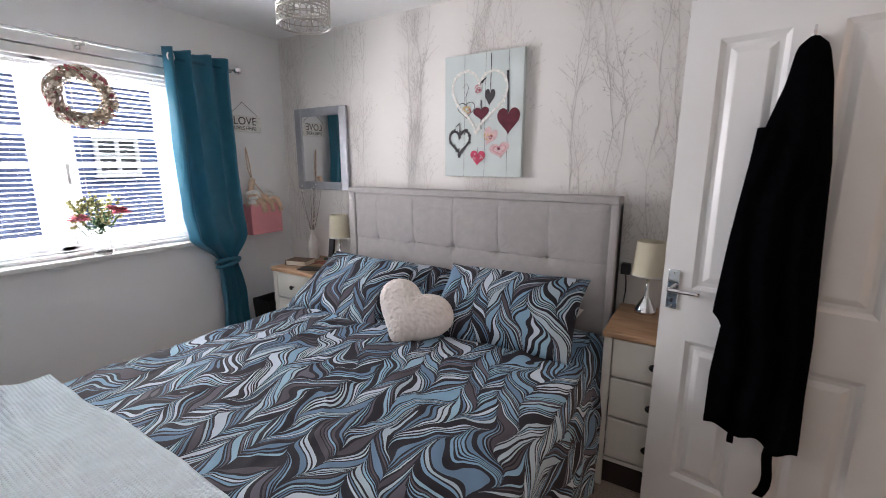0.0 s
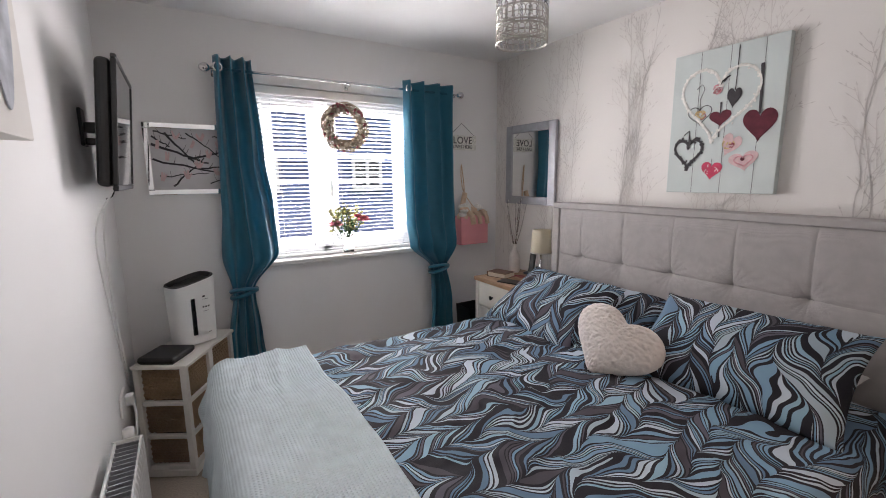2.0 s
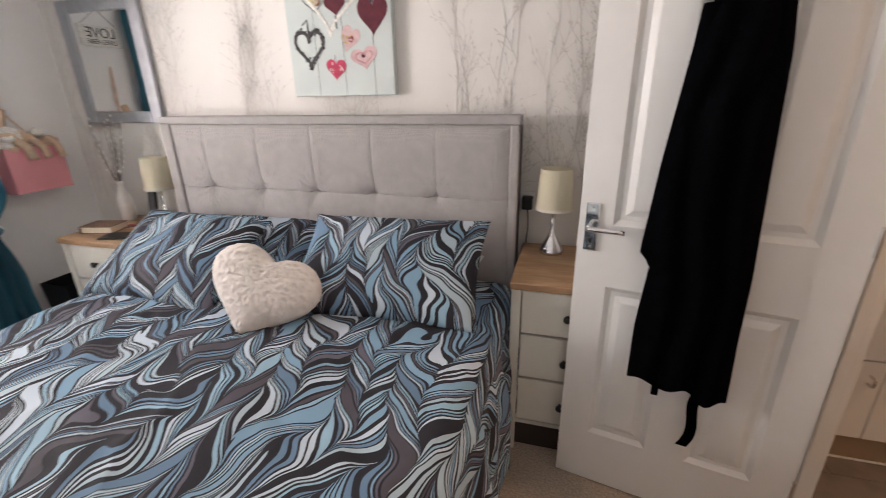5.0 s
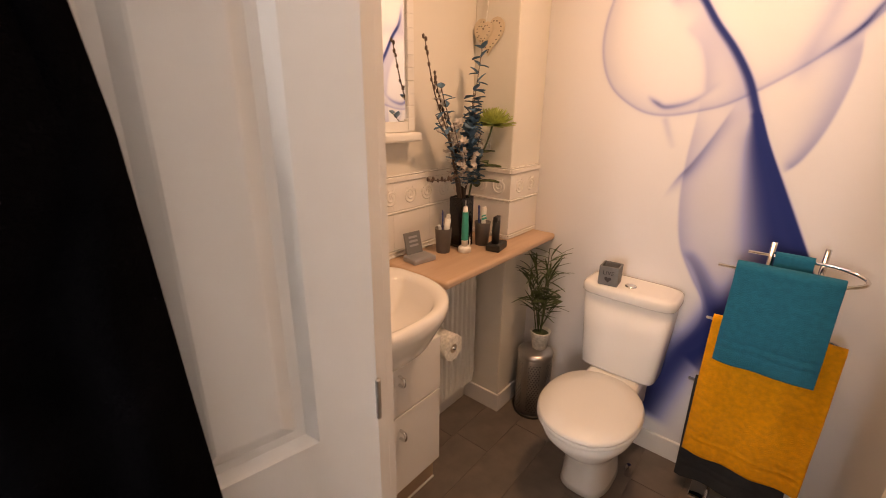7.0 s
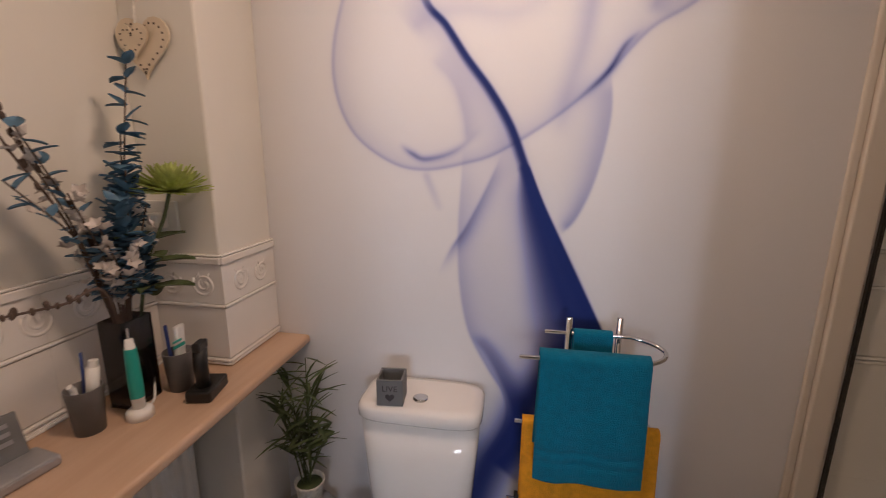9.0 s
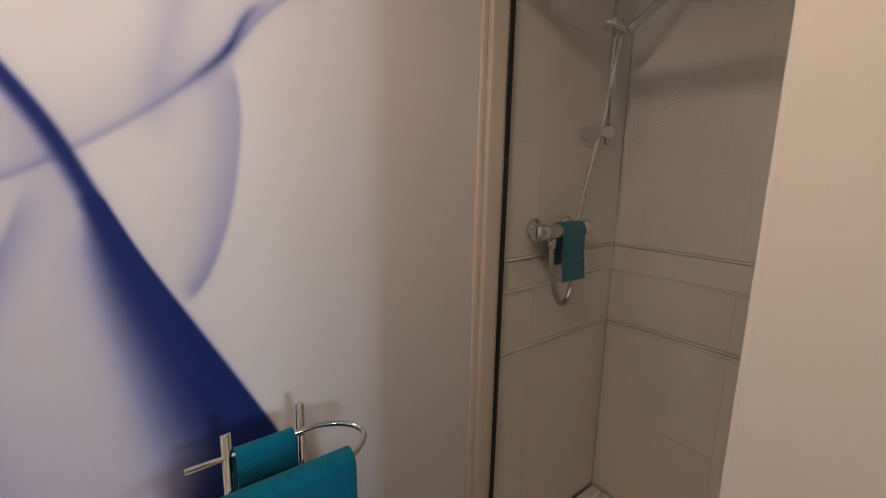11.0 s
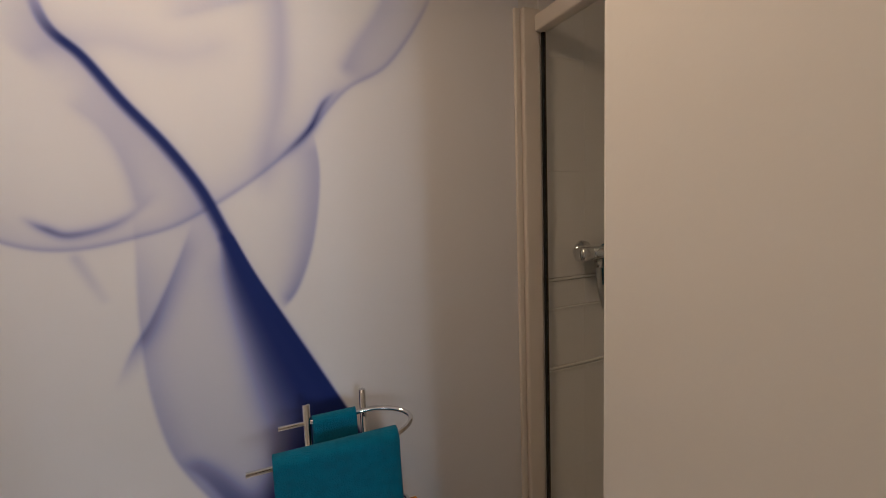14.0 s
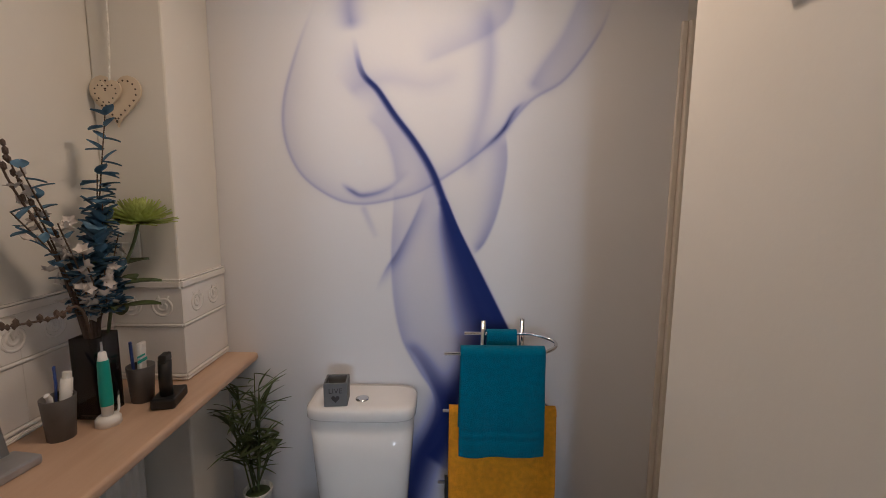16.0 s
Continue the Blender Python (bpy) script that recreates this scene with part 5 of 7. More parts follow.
def drawer_unit(m, label):
    un = thing("basket_drawer_unit", m, label, "drawer unit", "wicker drawer units")
    W, D, Hh = 0.245, 0.25, 0.585
    part("top", box(-W - 0.006, 0.006, -D - 0.004, 0.008, Hh - 0.018, Hh, 0.003), M_UNITWHITE, un)
    for x in (-W + 0.014, -0.014):
        for y in (-D + 0.014, -0.014):
            part("post", box(x - 0.014, x + 0.014, y - 0.014, y + 0.014, 0.035, Hh - 0.019, 0.003), M_UNITWHITE, un)
    for z in (0.035, 0.2, 0.375):
        part("rail", boxes([(-W + 0.029, -0.029, -0.024, -0.004, z, z + 0.022), (-W + 0.029, -0.029, -D + 0.004, -D + 0.024, z, z + 0.022),
                            (-W + 0.004, -W + 0.024, -D + 0.029, -0.029, z, z + 0.022), (-0.024, -0.004, -D + 0.029, -0.029, z, z + 0.022)], 0.002), M_UNITWHITE, un)
    part("plinth", box(-W - 0.004, 0.004, -D - 0.002, 0.004, 0.0, 0.034, 0.004), M_UNITWHITE, un)
    for z0, z1 in ((0.06, 0.188), (0.225, 0.362), (0.40, 0.55)):
        bm = bmesh.new()
        basket(bm, -W + 0.03, -0.028, -D + 0.03, -0.02, z0, z1)
        bk = tagged(part("basket", bm, M_WICKER, un, "woven brown wicker basket"), kind="stuff")
        # solid dark block: stands in for the shade inside the basket
        part("shade_block", box(-W + 0.036, -0.034, -D + 0.036, -0.027, z0, z1 - 0.02), M_RECESSDARK, bk)
    return un


drawer_unit(pose(0.548, 0.69, 0, 0, 0, -30), "white slim unit with three wicker basket drawers")
drawer_unit(pose(0.328, 0.805, 0, 0, 0, -32), "white slim unit with wicker baskets under an air purifier")
rt = thing("router", pose(0.40, 0.615, 0.585, 0, 0, -32), "black square set-top box on the drawer unit", "router")
part("case", box(-0.10, 0.085, -0.09, 0.09, 0.004, 0.034, 0.012, 3), M_BLACK, rt)
part("foot_ring", box(-0.09, 0.075, -0.08, 0.08, 0.0, 0.004), M_BLACK, rt)
ap = thing("air_purifier", pose(0.215, 0.745, 0.585, 0, 0, -64), "white upright dehumidifier with a black water window", "dehumidifier")


def purifier_body(u, v):
    a = 2 * math.pi * u
    c, s = math.cos(a), math.sin(a)
    w, d = 0.100 + 0.010 * v, 0.084 + 0.006 * v
    x, y = w * math.copysign(abs(c) ** 0.6, c), d * math.copysign(abs(s) ** 0.6, s)
    return Vector((x, y, 0.01 + v * (0.335 - 0.022 * (x / 0.11))))


part("body", sheet(purifier_body, 64, 12, closed=True), M_WHITE, ap, smooth=True)
part("base", box(-0.09, 0.09, -0.06, 0.06, 0, 0.014, 0.004), M_WHITE, ap)
bm = bmesh.new()
rim = [purifier_body(k / 48, 1.0) for k in range(48)]
rings = [[bm.verts.new((p.x * f, p.y * f, p.z + dz)) for p in rim] for f, dz in ((0.995, -0.001), (0.97, 0.004), (0.90, 0.004), (0.86, -0.02))]
for p, q in zip(rings, rings[1:]):
    for k in range(48):
        bm.faces.new((p[k], p[(k + 1) % 48], q[(k + 1) % 48], q[k]))
bm.faces.new(rings[-1])
bmesh.ops.recalc_face_normals(bm, faces=bm.faces)
part("top_grille", bm, M_BLACK, ap)
part("water_window", box(0.022, 0.044, 0.072, 0.0905, 0.06, 0.26, 0.004), M_SCREEN, ap)
part("button_panel", boxes([(-0.05 + 0.014 * k, -0.042 + 0.014 * k, 0.078, 0.0885, 0.2, 0.208) for k in range(3)] + [(-0.03, -0.016, 0.078, 0.0895, 0.258, 0.266), (-0.046, -0.016, 0.078, 0.0882, 0.18, 0.1815), (-0.046, -0.016, 0.078, 0.0895, 0.246, 0.2475), (-0.05, -0.034, 0.076, 0.0868, 0.06, 0.062)]), M_INK, ap)

# ---- ensuite door, open into the bedroom ----
LEAF = pose(XE, 2.352, 0.008, 0, 0, 169)
dr = thing("door", LEAF, "white four-panel interior door standing open with chrome handle", "door")
LW, LH = 0.686, 1.975
COLS, ROWS = ((0.10, 0.285), (0.402, 0.588)), ((0.215, 0.79), (0.99, 1.842))
part("stile", boxes([(0, COLS[0][0], -0.036, 0, 0, LH), (COLS[0][1], COLS[1][0], -0.036, 0, 0.001, LH - 0.001), (COLS[1][1], LW, -0.036, 0, 0, LH)] +
                    [(a, b, -0.036, 0, z0, z1) for a, b in COLS for z0, z1 in ((0, ROWS[0][0]), (ROWS[0][1], ROWS[1][0]), (ROWS[1][1], LH))]), M_GLOSS, dr)
for a, b in COLS:
    for z0, z1 in ROWS:
        bm = bmesh.new()
        rings = []
        for inset, depth in ((0.0, 0.0), (0.006, -0.004), (0.016, -0.011), (0.03, -0.011), (0.048, -0.003), (0.052, -0.002)):
            rings.append([bm.verts.new((x, depth, z)) for x, z in ((a + inset, z0 + inset), (b - inset, z0 + inset), (b - inset, z1 - inset), (a + inset, z1 - inset))])
        for p, q in zip(rings, rings[1:]):
            for i in range(4):
                bm.faces.new((p[i], p[(i + 1) % 4], q[(i + 1) % 4], q[i]))
        bm.faces.new(rings[-1])
        add_box(bm, a, b, -0.03, -0.016, z0, z1)
        bmesh.ops.recalc_face_normals(bm, faces=bm.faces)
        part("panel", bm, M_GLOSS, dr)
hd = part("door_handle", box(0.627, 0.667, 0.0, 0.008, 0.905, 1.055, 0.003), M_CHROME, dr, "chrome lever handle on a square plate")
part("lever", tube(spline([(0.65, 0.008, 0.985), (0.65, 0.045, 0.985), (0.64, 0.05, 0.985), (0.55, 0.05, 0.985)], 5), 0.008, 10), M_CHROME, hd, smooth=True)
part("screw", boxes([(0.644, 0.65, 0.008, 0.0095, z, z + 0.006) for z in (0.915, 1.04)], 0.001), M_STEEL, hd)
part("keyhole", box(0.643, 0.651, 0.0082, 0.0088, 0.93, 0.945), M_BLACK, hd)
for z in (0.23, 1.02, 1.75):
    part("hinge", boxes([(-0.005, 0.003, -0.004, 0.006, z - 0.038, z + 0.038)], 0.002), M_STEEL, dr)
part("hook", tube(spline([(0.348, 0.0, 1.80), (0.348, 0.025, 1.795), (0.348, 0.035, 1.81), (0.348, 0.03, 1.83)], 4), 0.004, 8), M_CHROME, dr)

# the robe on the door, in the door's own axes
robe = thing("dressing_gown", LEAF, "long black dressing gown hanging on the open door", "dressing gown")
OUT = ((1.80, 0.335, 0.36), (1.775, 0.31, 0.385), (1.68, 0.29, 0.398), (1.45, 0.263, 0.458), (1.20, 0.25, 0.485), (0.94, 0.235, 0.505), (0.905, 0.233, 0.475), (0.72, 0.23, 0.49), (0.55, 0.222, 0.49))


def robe_at(z):
    for (za, a0, a1), (zb, b0, b1) in zip(OUT, OUT[1:]):
        if z >= zb:
            t = (za - z) / (za - zb)
            return a0 + (b0 - a0) * t, a1 + (b1 - a1) * t
    return OUT[-1][1:]


def robe_body(u, v):
    z = 1.80 - v * 1.26
    a, b = robe_at(z)
    an = 2 * math.pi * u
    w = (b - a) / 2
    thick = 0.014 + 0.03 * smoothstep(0, 0.3, v)
    x = (a + b) / 2 + w * math.cos(an)
    fold = 0.010 * math.sin(x * 75 + 3 * fbm(v * 3, 1)) * smoothstep(0.05, 0.3, v)
    y = 0.012 + thick + (thick + fold) * math.sin(an)
    hem = (-0.03 * smoothstep(0.35, 0.23, x) + 0.012 * math.sin(x * 60)) * smoothstep(0.9, 1.0, v)
    return Vector((x, max(0.004, y), z + hem))


part("gown_body", sheet(robe_body, 90, 60, closed=True), M_ROBE, robe, smooth=True)
part("sleeve", sheet(lambda u, v: Vector((0.425 + 0.03 * v + 0.042 * math.cos(2 * math.pi * u) * (0.6 + 0.4 * v), 0.055 + 0.022 * math.sin(2 * math.pi * u), 1.55 - 0.62 * v)), 30, 30, closed=True), M_ROBE, robe, smooth=True)
part("sleeve", sheet(lambda u, v: Vector((0.298 + 0.036 * math.cos(2 * math.pi * u) * (0.6 + 0.4 * v), 0.06 + 0.02 * math.sin(2 * math.pi * u), 1.55 - 0.70 * v)), 30, 30, closed=True), M_ROBE, robe, smooth=True)
part("belt_end", sheet(lambda u, v: Vector((0.26 + 0.03 * u + 0.035 * v + 0.012 * math.sin(6 * v), 0.04 + 0.004 * math.sin(9 * v), 0.55 - 0.24 * v)), 3, 12, 0.004), M_ROBE, robe)
part("belt_end", sheet(lambda u, v: Vector((0.395 + 0.02 * u, 0.04 + 0.004 * math.sin(9 * v), 0.57 - 0.10 * v)), 3, 6, 0.004), M_ROBE, robe)

# ---- ensuite: walls ----
structure("wall_ensuite_north", box(XE + T, XM, YBN, YBN + T, 0, ZC), M_BATH)
structure("wall_ensuite_south", box(XE + T, 4.145, 0.5, YB, 0, ZC, 0.006, 2), M_BATH)
shower_rear = structure("wall_shower_rear", box(4.145, XM, 0.5, 0.6, 0, ZC), M_GROUT)
structure("wall_boxing", box(4.617, XM - 0.003, 2.85, YBN - 0.001, 0, ZC, 0.006, 2), M_BATH)
structure("baseboard_ensuite", boxes([(4.845, XM - 0.001, 1.29, 2.845, 0, 0.10), (4.605, 4.616, 2.838, YBN - 0.002, 0, 0.10), (4.6165, 4.844, 2.838, 2.849, 0, 0.10),
                                      (4.12, 4.60, YBN - 0.014, YBN - 0.002, 0, 0.10), (XE + T + 0.02, 4.145, YB + 0.001, YB + 0.014, 0, 0.10)], 0.003), M_GLOSS)

# the smoke mural: ink laid along a few strands on a fine grid
STROKES = []


def strand(points, *strokes):
    """One strand of smoke. Each stroke: strength at start, middle and end; softness on the outer and the inner side at start and end; hardness; fade at start and end."""
    STROKES.extend((points, stroke) for stroke in strokes)


# core
strand(((2.372, 2.007), (2.346, 1.891), (2.291, 1.829), (2.234, 1.747), (2.168, 1.663), (2.11, 1.57), (2.07, 1.474), (2.03, 1.377), (1.969, 1.258), (1.907, 1.137), (1.833, 0.989)),
       (1.0, 1.0, 1.0, 0.010, 0.026, 0.008, 0.010, 3.5, 0.16, 0.0),
       (0.22, 0.3, 0.2, 0.05, 0.08, 0.012, 0.012, 1.4, 0.1, 0.1))
# body
strand(((2.06, 1.455), (2.016, 1.353), (1.959, 1.238), (1.901, 1.123), (1.833, 0.989), (1.778, 0.866), (1.735, 0.77)),
       (1.0, 1.0, 1.0, 0.025, 0.26, 0.007, 0.009, 4.5, 0.0, 0.05),
       (0.3, 0.35, 0.4, 0.05, 0.27, 0.004, 0.006, 2.4, 0.1, 0.1))
# tail
strand(((1.86, 1.02), (1.95, 0.86), (2.024, 0.754), (2.077, 0.629), (2.146, 0.504), (2.2, 0.33), (2.25, 0.16)),
       (0.95, 1.0, 0.95, 0.07, 0.06, 0.06, 0.09, 2.6, 0.12, 0.05))
# loop
strand(((2.486, 2.128), (2.561, 1.953), (2.61, 1.79), (2.608, 1.66), (2.556, 1.547), (2.451, 1.471), (2.353, 1.45), (2.236, 1.469), (2.138, 1.502), (1.985, 1.599), (1.872, 1.699), (1.78, 1.799), (1.67, 1.869), (1.566, 2.012), (1.521, 2.133)),
       (0.20, 0.26, 0.24, 0.0045, 0.0045, 0.007, 0.007, 1.8, 0.1, 0.1),
       (0.11, 0.13, 0.10, 0.005, 0.005, 0.045, 0.035, 1.7, 0.15, 0.15),
       (0.05, 0.05, 0.07, 0.02, 0.02, 0.10, 0.08, 1.5, 0.15, 0.15))
# hook
strand(((2.43, 1.525), (2.388, 1.494), (2.343, 1.479), (2.255, 1.507), (2.168, 1.588)),
       (0.75, 0.6, 0.1, 0.008, 0.010, 0.009, 0.010, 1.6, 0.3, 0.3))
# right band
strand(((1.935, 2.131), (1.921, 2.009), (1.919, 1.921), (1.934, 1.776), (1.97, 1.646), (1.987, 1.513)),
       (0.24, 0.27, 0.13, 0.045, 0.025, 0.018, 0.03, 1.7, 0.15, 0.15))
# right loop
strand(((1.868, 1.71), (1.859, 1.591), (1.884, 1.437), (1.925, 1.328), (1.969, 1.274)),
       (0.26, 0.30, 0.5, 0.05, 0.018, 0.005, 0.006, 1.7, 0.15, 0.15),
       (0.10, 0.12, 0.05, 0.11, 0.05, 0.005, 0.006, 2.2, 0.15, 0.2))
# knot
strand(((1.78, 1.81), (1.832, 1.768), (1.868, 1.707), (1.909, 1.662), (1.975, 1.605)),
       (0.35, 0.98, 0.3, 0.007, 0.007, 0.010, 0.010, 1.5, 0.3, 0.35))
# left drape
strand(((2.123, 1.512), (2.168, 1.405), (2.227, 1.286), (2.267, 1.225), (2.314, 1.129)),
       (0.2, 0.55, 0.65, 0.005, 0.006, 0.03, 0.018, 1.5, 0.2, 0.4))
# left body
strand(((2.236, 1.549), (2.240, 1.430), (2.247, 1.280), (2.241, 1.120), (2.212, 0.970), (2.153, 0.855), (2.099, 0.765), (2.09, 0.677), (2.136, 0.565), (2.189, 0.485)),
       (0.12, 0.26, 0.55, 0.005, 0.007, 0.035, 0.03, 1.6, 0.15, 0.15),
       (0.08, 0.20, 0.22, 0.006, 0.008, 0.20, 0.12, 2.6, 0.2, 0.15))
# faint
strand(((2.353, 1.45), (2.325, 1.384), (2.3, 1.325)),
       (0.2, 0.15, 0.05, 0.012, 0.012, 0.012, 0.012, 2.0, 0.15, 0.15))
# inner
strand(((2.339, 1.755), (2.273, 1.691), (2.239, 1.606), (2.226, 1.511)),
       (0.1, 0.22, 0.25, 0.012, 0.012, 0.05, 0.03, 1.5, 0.15, 0.15))
# top
strand(((2.168, 1.91), (2.046, 1.959), (1.936, 2.009), (1.863, 2.071), (1.85, 2.16)),
       (0.12, 0.22, 0.3, 0.012, 0.012, 0.05, 0.08, 1.5, 0.15, 0.15))
# top left
strand(((2.395, 1.81), (2.347, 1.846), (2.252, 1.865), (2.121, 1.848), (1.99, 1.903)),
       (0.2, 0.15, 0.08, 0.03, 0.03, 0.04, 0.04, 1.5, 0.15, 0.15))
# right sheet
strand(((1.6, 2.2), (1.676, 2.011), (1.746, 1.904), (1.79, 1.823)),
       (0.2, 0.25, 0.3, 0.012, 0.02, 0.09, 0.03, 1.5, 0.15, 0.15))
# low
strand(((2.208, 0.967), (2.147, 0.894), (2.085, 0.776), (2.053, 0.678), (2.063, 0.588), (2.125, 0.497)),
       (0.3, 0.9, 1.0, 0.012, 0.02, 0.02, 0.08, 2.6, 0.12, 0.05))
# rise
strand(((2.372, 2.007), (2.385, 2.1), (2.36, 2.2), (2.3, 2.33)),
       (0.5, 0.3, 0.15, 0.03, 0.05, 0.03, 0.05, 1.5, 0.15, 0.15))


def mural_wall():
    ny, nz, y0, z0, y1, z1 = 440, 660, 1.281, 0.0, 2.856, ZC
    ys, zs = np.linspace(y0, y1, ny + 1), np.linspace(z0, z1, nz + 1)
    Y, Z = np.meshgrid(ys, zs, indexing="ij")
    clear = np.ones_like(Y)
    for points, (a0, a1, a2, n0, n1, s0, s1, hard, f0, f1) in STROKES:
        line = np.array([(p.x, p.y) for p in spline([(*q, 0) for q in points], 7)])
        best, side, where = np.full(Y.shape, 1e9), np.zeros_like(Y), np.zeros_like(Y)
        for i in range(len(line) - 1):
            p, d = line[i], line[i + 1] - line[i]
            ln = d @ d
            t = np.clip(((Y - p[0]) * d[0] + (Z - p[1]) * d[1]) / ln, 0, 1)
            ey, ez = Y - p[0] - t * d[0], Z - p[1] - t * d[1]
            dist = np.hypot(ey, ez)
            near = dist < best
            best[near] = dist[near]
            side[near] = ((d[0] * ez - d[1] * ey) / (math.sqrt(ln) * np.maximum(dist, 1e-6)))[near]
            where[near] = ((i + t) / (len(line) - 1))[near]
        outer, inner = n0 + (n1 - n0) * where, s0 + (s1 - s0) * where
        k = np.clip(side * 0.5 + 0.5, 0, 1)
        w = inner + (outer - inner) * k * k * (3 - 2 * k)
        fall = np.exp(-(best / w) ** hard)
        strength = np.where(where < 0.5, a0 + (a1 - a0) * where * 2, a1 + (a2 - a1) * (where * 2 - 1))
        for f, end in ((f0, where), (f1, 1 - where)):
            if f:
                e = np.clip(end / f, 0, 1)
                strength = strength * e * e * (3 - 2 * e)
        clear *= 1 - np.clip(strength * fall, 0, 0.99)
    ink = (1 - clear)[..., None]
    deep, mid = np.array((0.002, 0.022, 0.20)), np.array((0.40, 0.43, 0.74))
    tone = np.where(ink < 0.5, 1 + (mid - 1) * (ink / 0.5), mid + (deep - mid) * ((ink - 0.5) / 0.5))
    verts = np.stack([np.full(Y.size, XM - 0.002), Y.ravel(), Z.ravel()], -1)
    i, j = np.meshgrid(np.arange(ny), np.arange(nz), indexing="ij")
    a = (i * (nz + 1) + j).ravel()
    faces = np.stack([a, a + 1, a + nz + 2, a + nz + 1], -1)
    me = bpy.data.meshes.new("mural_print")
    me.from_pydata(verts.tolist(), [], faces.tolist())
    attr = me.color_attributes.new("ink", "FLOAT_COLOR", "POINT")
    rgba = np.concatenate([tone.reshape(-1, 3), np.ones((Y.size, 1))], 1).astype(np.float32)
    attr.data.foreach_set("color", rgba.ravel())
    me.materials.append(M_MURAL)
    return me


structure("wall_mural", box(XM, XM + T, 0.5, YBN + T, 0, ZC), M_GROUT)
tagged(new("mural_print", mural_wall()), kind="structure")

# ---- tiles ----
def tile(parent, mesh_cache, m, w, h, d=0.007):
    key = (round(w, 3), round(h, 3))
    if key not in mesh_cache:
        bm = box(0, w, -d, 0, 0, h, 0.0004, 1)
        me = bpy.data.meshes.new("tile")
        bm.to_mesh(me)
        bm.free()
        me.materials.append(M_TILE)
        mesh_cache[key] = me
    ob = new("tile", mesh_cache[key])
    ob.parent, ob.matrix_local = parent, m
    return ob


CACHE = {}


def tile_run(parent, m, length, rows, w=0.2, start=0.0):
    """Tiles along local x on a wall that faces local -y; rows: (z from, z to)."""
    for z0, z1 in rows:
        x = 0.0
        first = start or w
        while x < length - 0.01:
            e = min(length, x + (first if x == 0 else w))
            tile(parent, CACHE, m @ Matrix.Translation((x + 0.00015, 0, z0 + 0.00015)), e - x - 0.0003, z1 - z0 - 0.0003)
            x = e


def scroll(bm, m, flip):
    """A raised running scroll of one border tile."""
    pts = []
    for k in range(26):
        t = k / 25
        a = t * 3.6 * math.pi
        r = 0.034 * (1 - 0.8 * t)
        pts.append(m @ Vector((0.05 + r * math.cos(a + 2.6) * flip, -0.0062, 0.045 + r * math.sin(a + 2.6))))
    add_tube(bm, pts, 0.0042, 6)
    add_tube(bm, [m @ Vector((0.05 + flip * (0.028 * math.cos(2.6) + 0.015 * t), -0.0062, 0.045 + 0.028 * math.sin(2.6) + 0.02 * math.sin(3 * t))) for t in (0, 0.7, 1.4, 2.1, 2.8)], 0.0028, 6)


def dado(name, m, length, w=0.2, low=0.918):
    th = tagged(new(name), kind="structure")
    th.matrix_world = m
    tile_run(th, Matrix(), length, [(low + 0.022, 1.083), (1.095, 1.203)], w)
    part("dado_rail", boxes([(0, length, -0.013, 0, 1.204, 1.224), (0, length, -0.011, 0, 1.225, 1.231), (0, length, -0.011, 0, 1.0845, 1.0935), (0, length, -0.010, 0, low, low + 0.008), (0, length, -0.012, 0, low + 0.01, low + 0.019)], 0.003, 2), M_TILE, th)
    bm = bmesh.new()
    n = int(length / 0.1)
    for k in range(n):
        scroll(bm, Matrix.Translation((k * 0.1 + (length - n * 0.1) / 2, 0, 1.103)), 1 if k % 2 else -1)
    part("border_scroll", bm, M_TILE, th, smooth=True)
    return th


dado("tiles_north", Matrix.Translation((XE + T, YBN, 0)), 4.608 - XE - T)
dado("tiles_boxing_side", Matrix.Translation((4.617, YBN - 0.004, 0)) @ pose(0, 0, 0, 0, 0, -90), 0.211, 0.211)
dado("tiles_boxing_front", Matrix.Translation((4.609, 2.85, 0)), 0.245, 0.245)
# shower walls
ROWS_S = [(0.28, 0.62), (0.62, 0.962), (0.985, 1.165), (1.175, 1.258), (1.27, 1.597), (1.597, 1.93), (1.93, 2.26), (2.26, ZC)]
sh_e = tagged(new("tiles_shower_east"), kind="structure")
tile_run(sh_e, Matrix.Translation((XM, 1.215, 0)) @ pose(0, 0, 0, 0, 0, -90), 0.61, ROWS_S, 0.4, 0.165)
sh_s = tagged(new("tiles_shower_rear"), kind="structure")
tile_run(sh_s, Matrix.Translation((4.85, 0.6, 0)) @ pose(0, 0, 0, 0, 0, 180), 0.70, ROWS_S, 0.4)
part("tile_rail", boxes([(XM - 0.012, XM - 0.001, 0.608, 1.213, z, z + 0.008) for z in (0.964, 0.975, 1.166, 1.2605)], 0.002), M_TILE, sh_e)
part("tile_rail", boxes([(4.15, 4.847, 0.601, 0.612, z, z + 0.008) for z in (0.964, 0.975, 1.166, 1.2605)], 0.002), M_TILE, sh_s)
structure("wall_shower_side", box(4.139, 4.1445, 0.61, 1.2, 0, ZC), M_TILE)

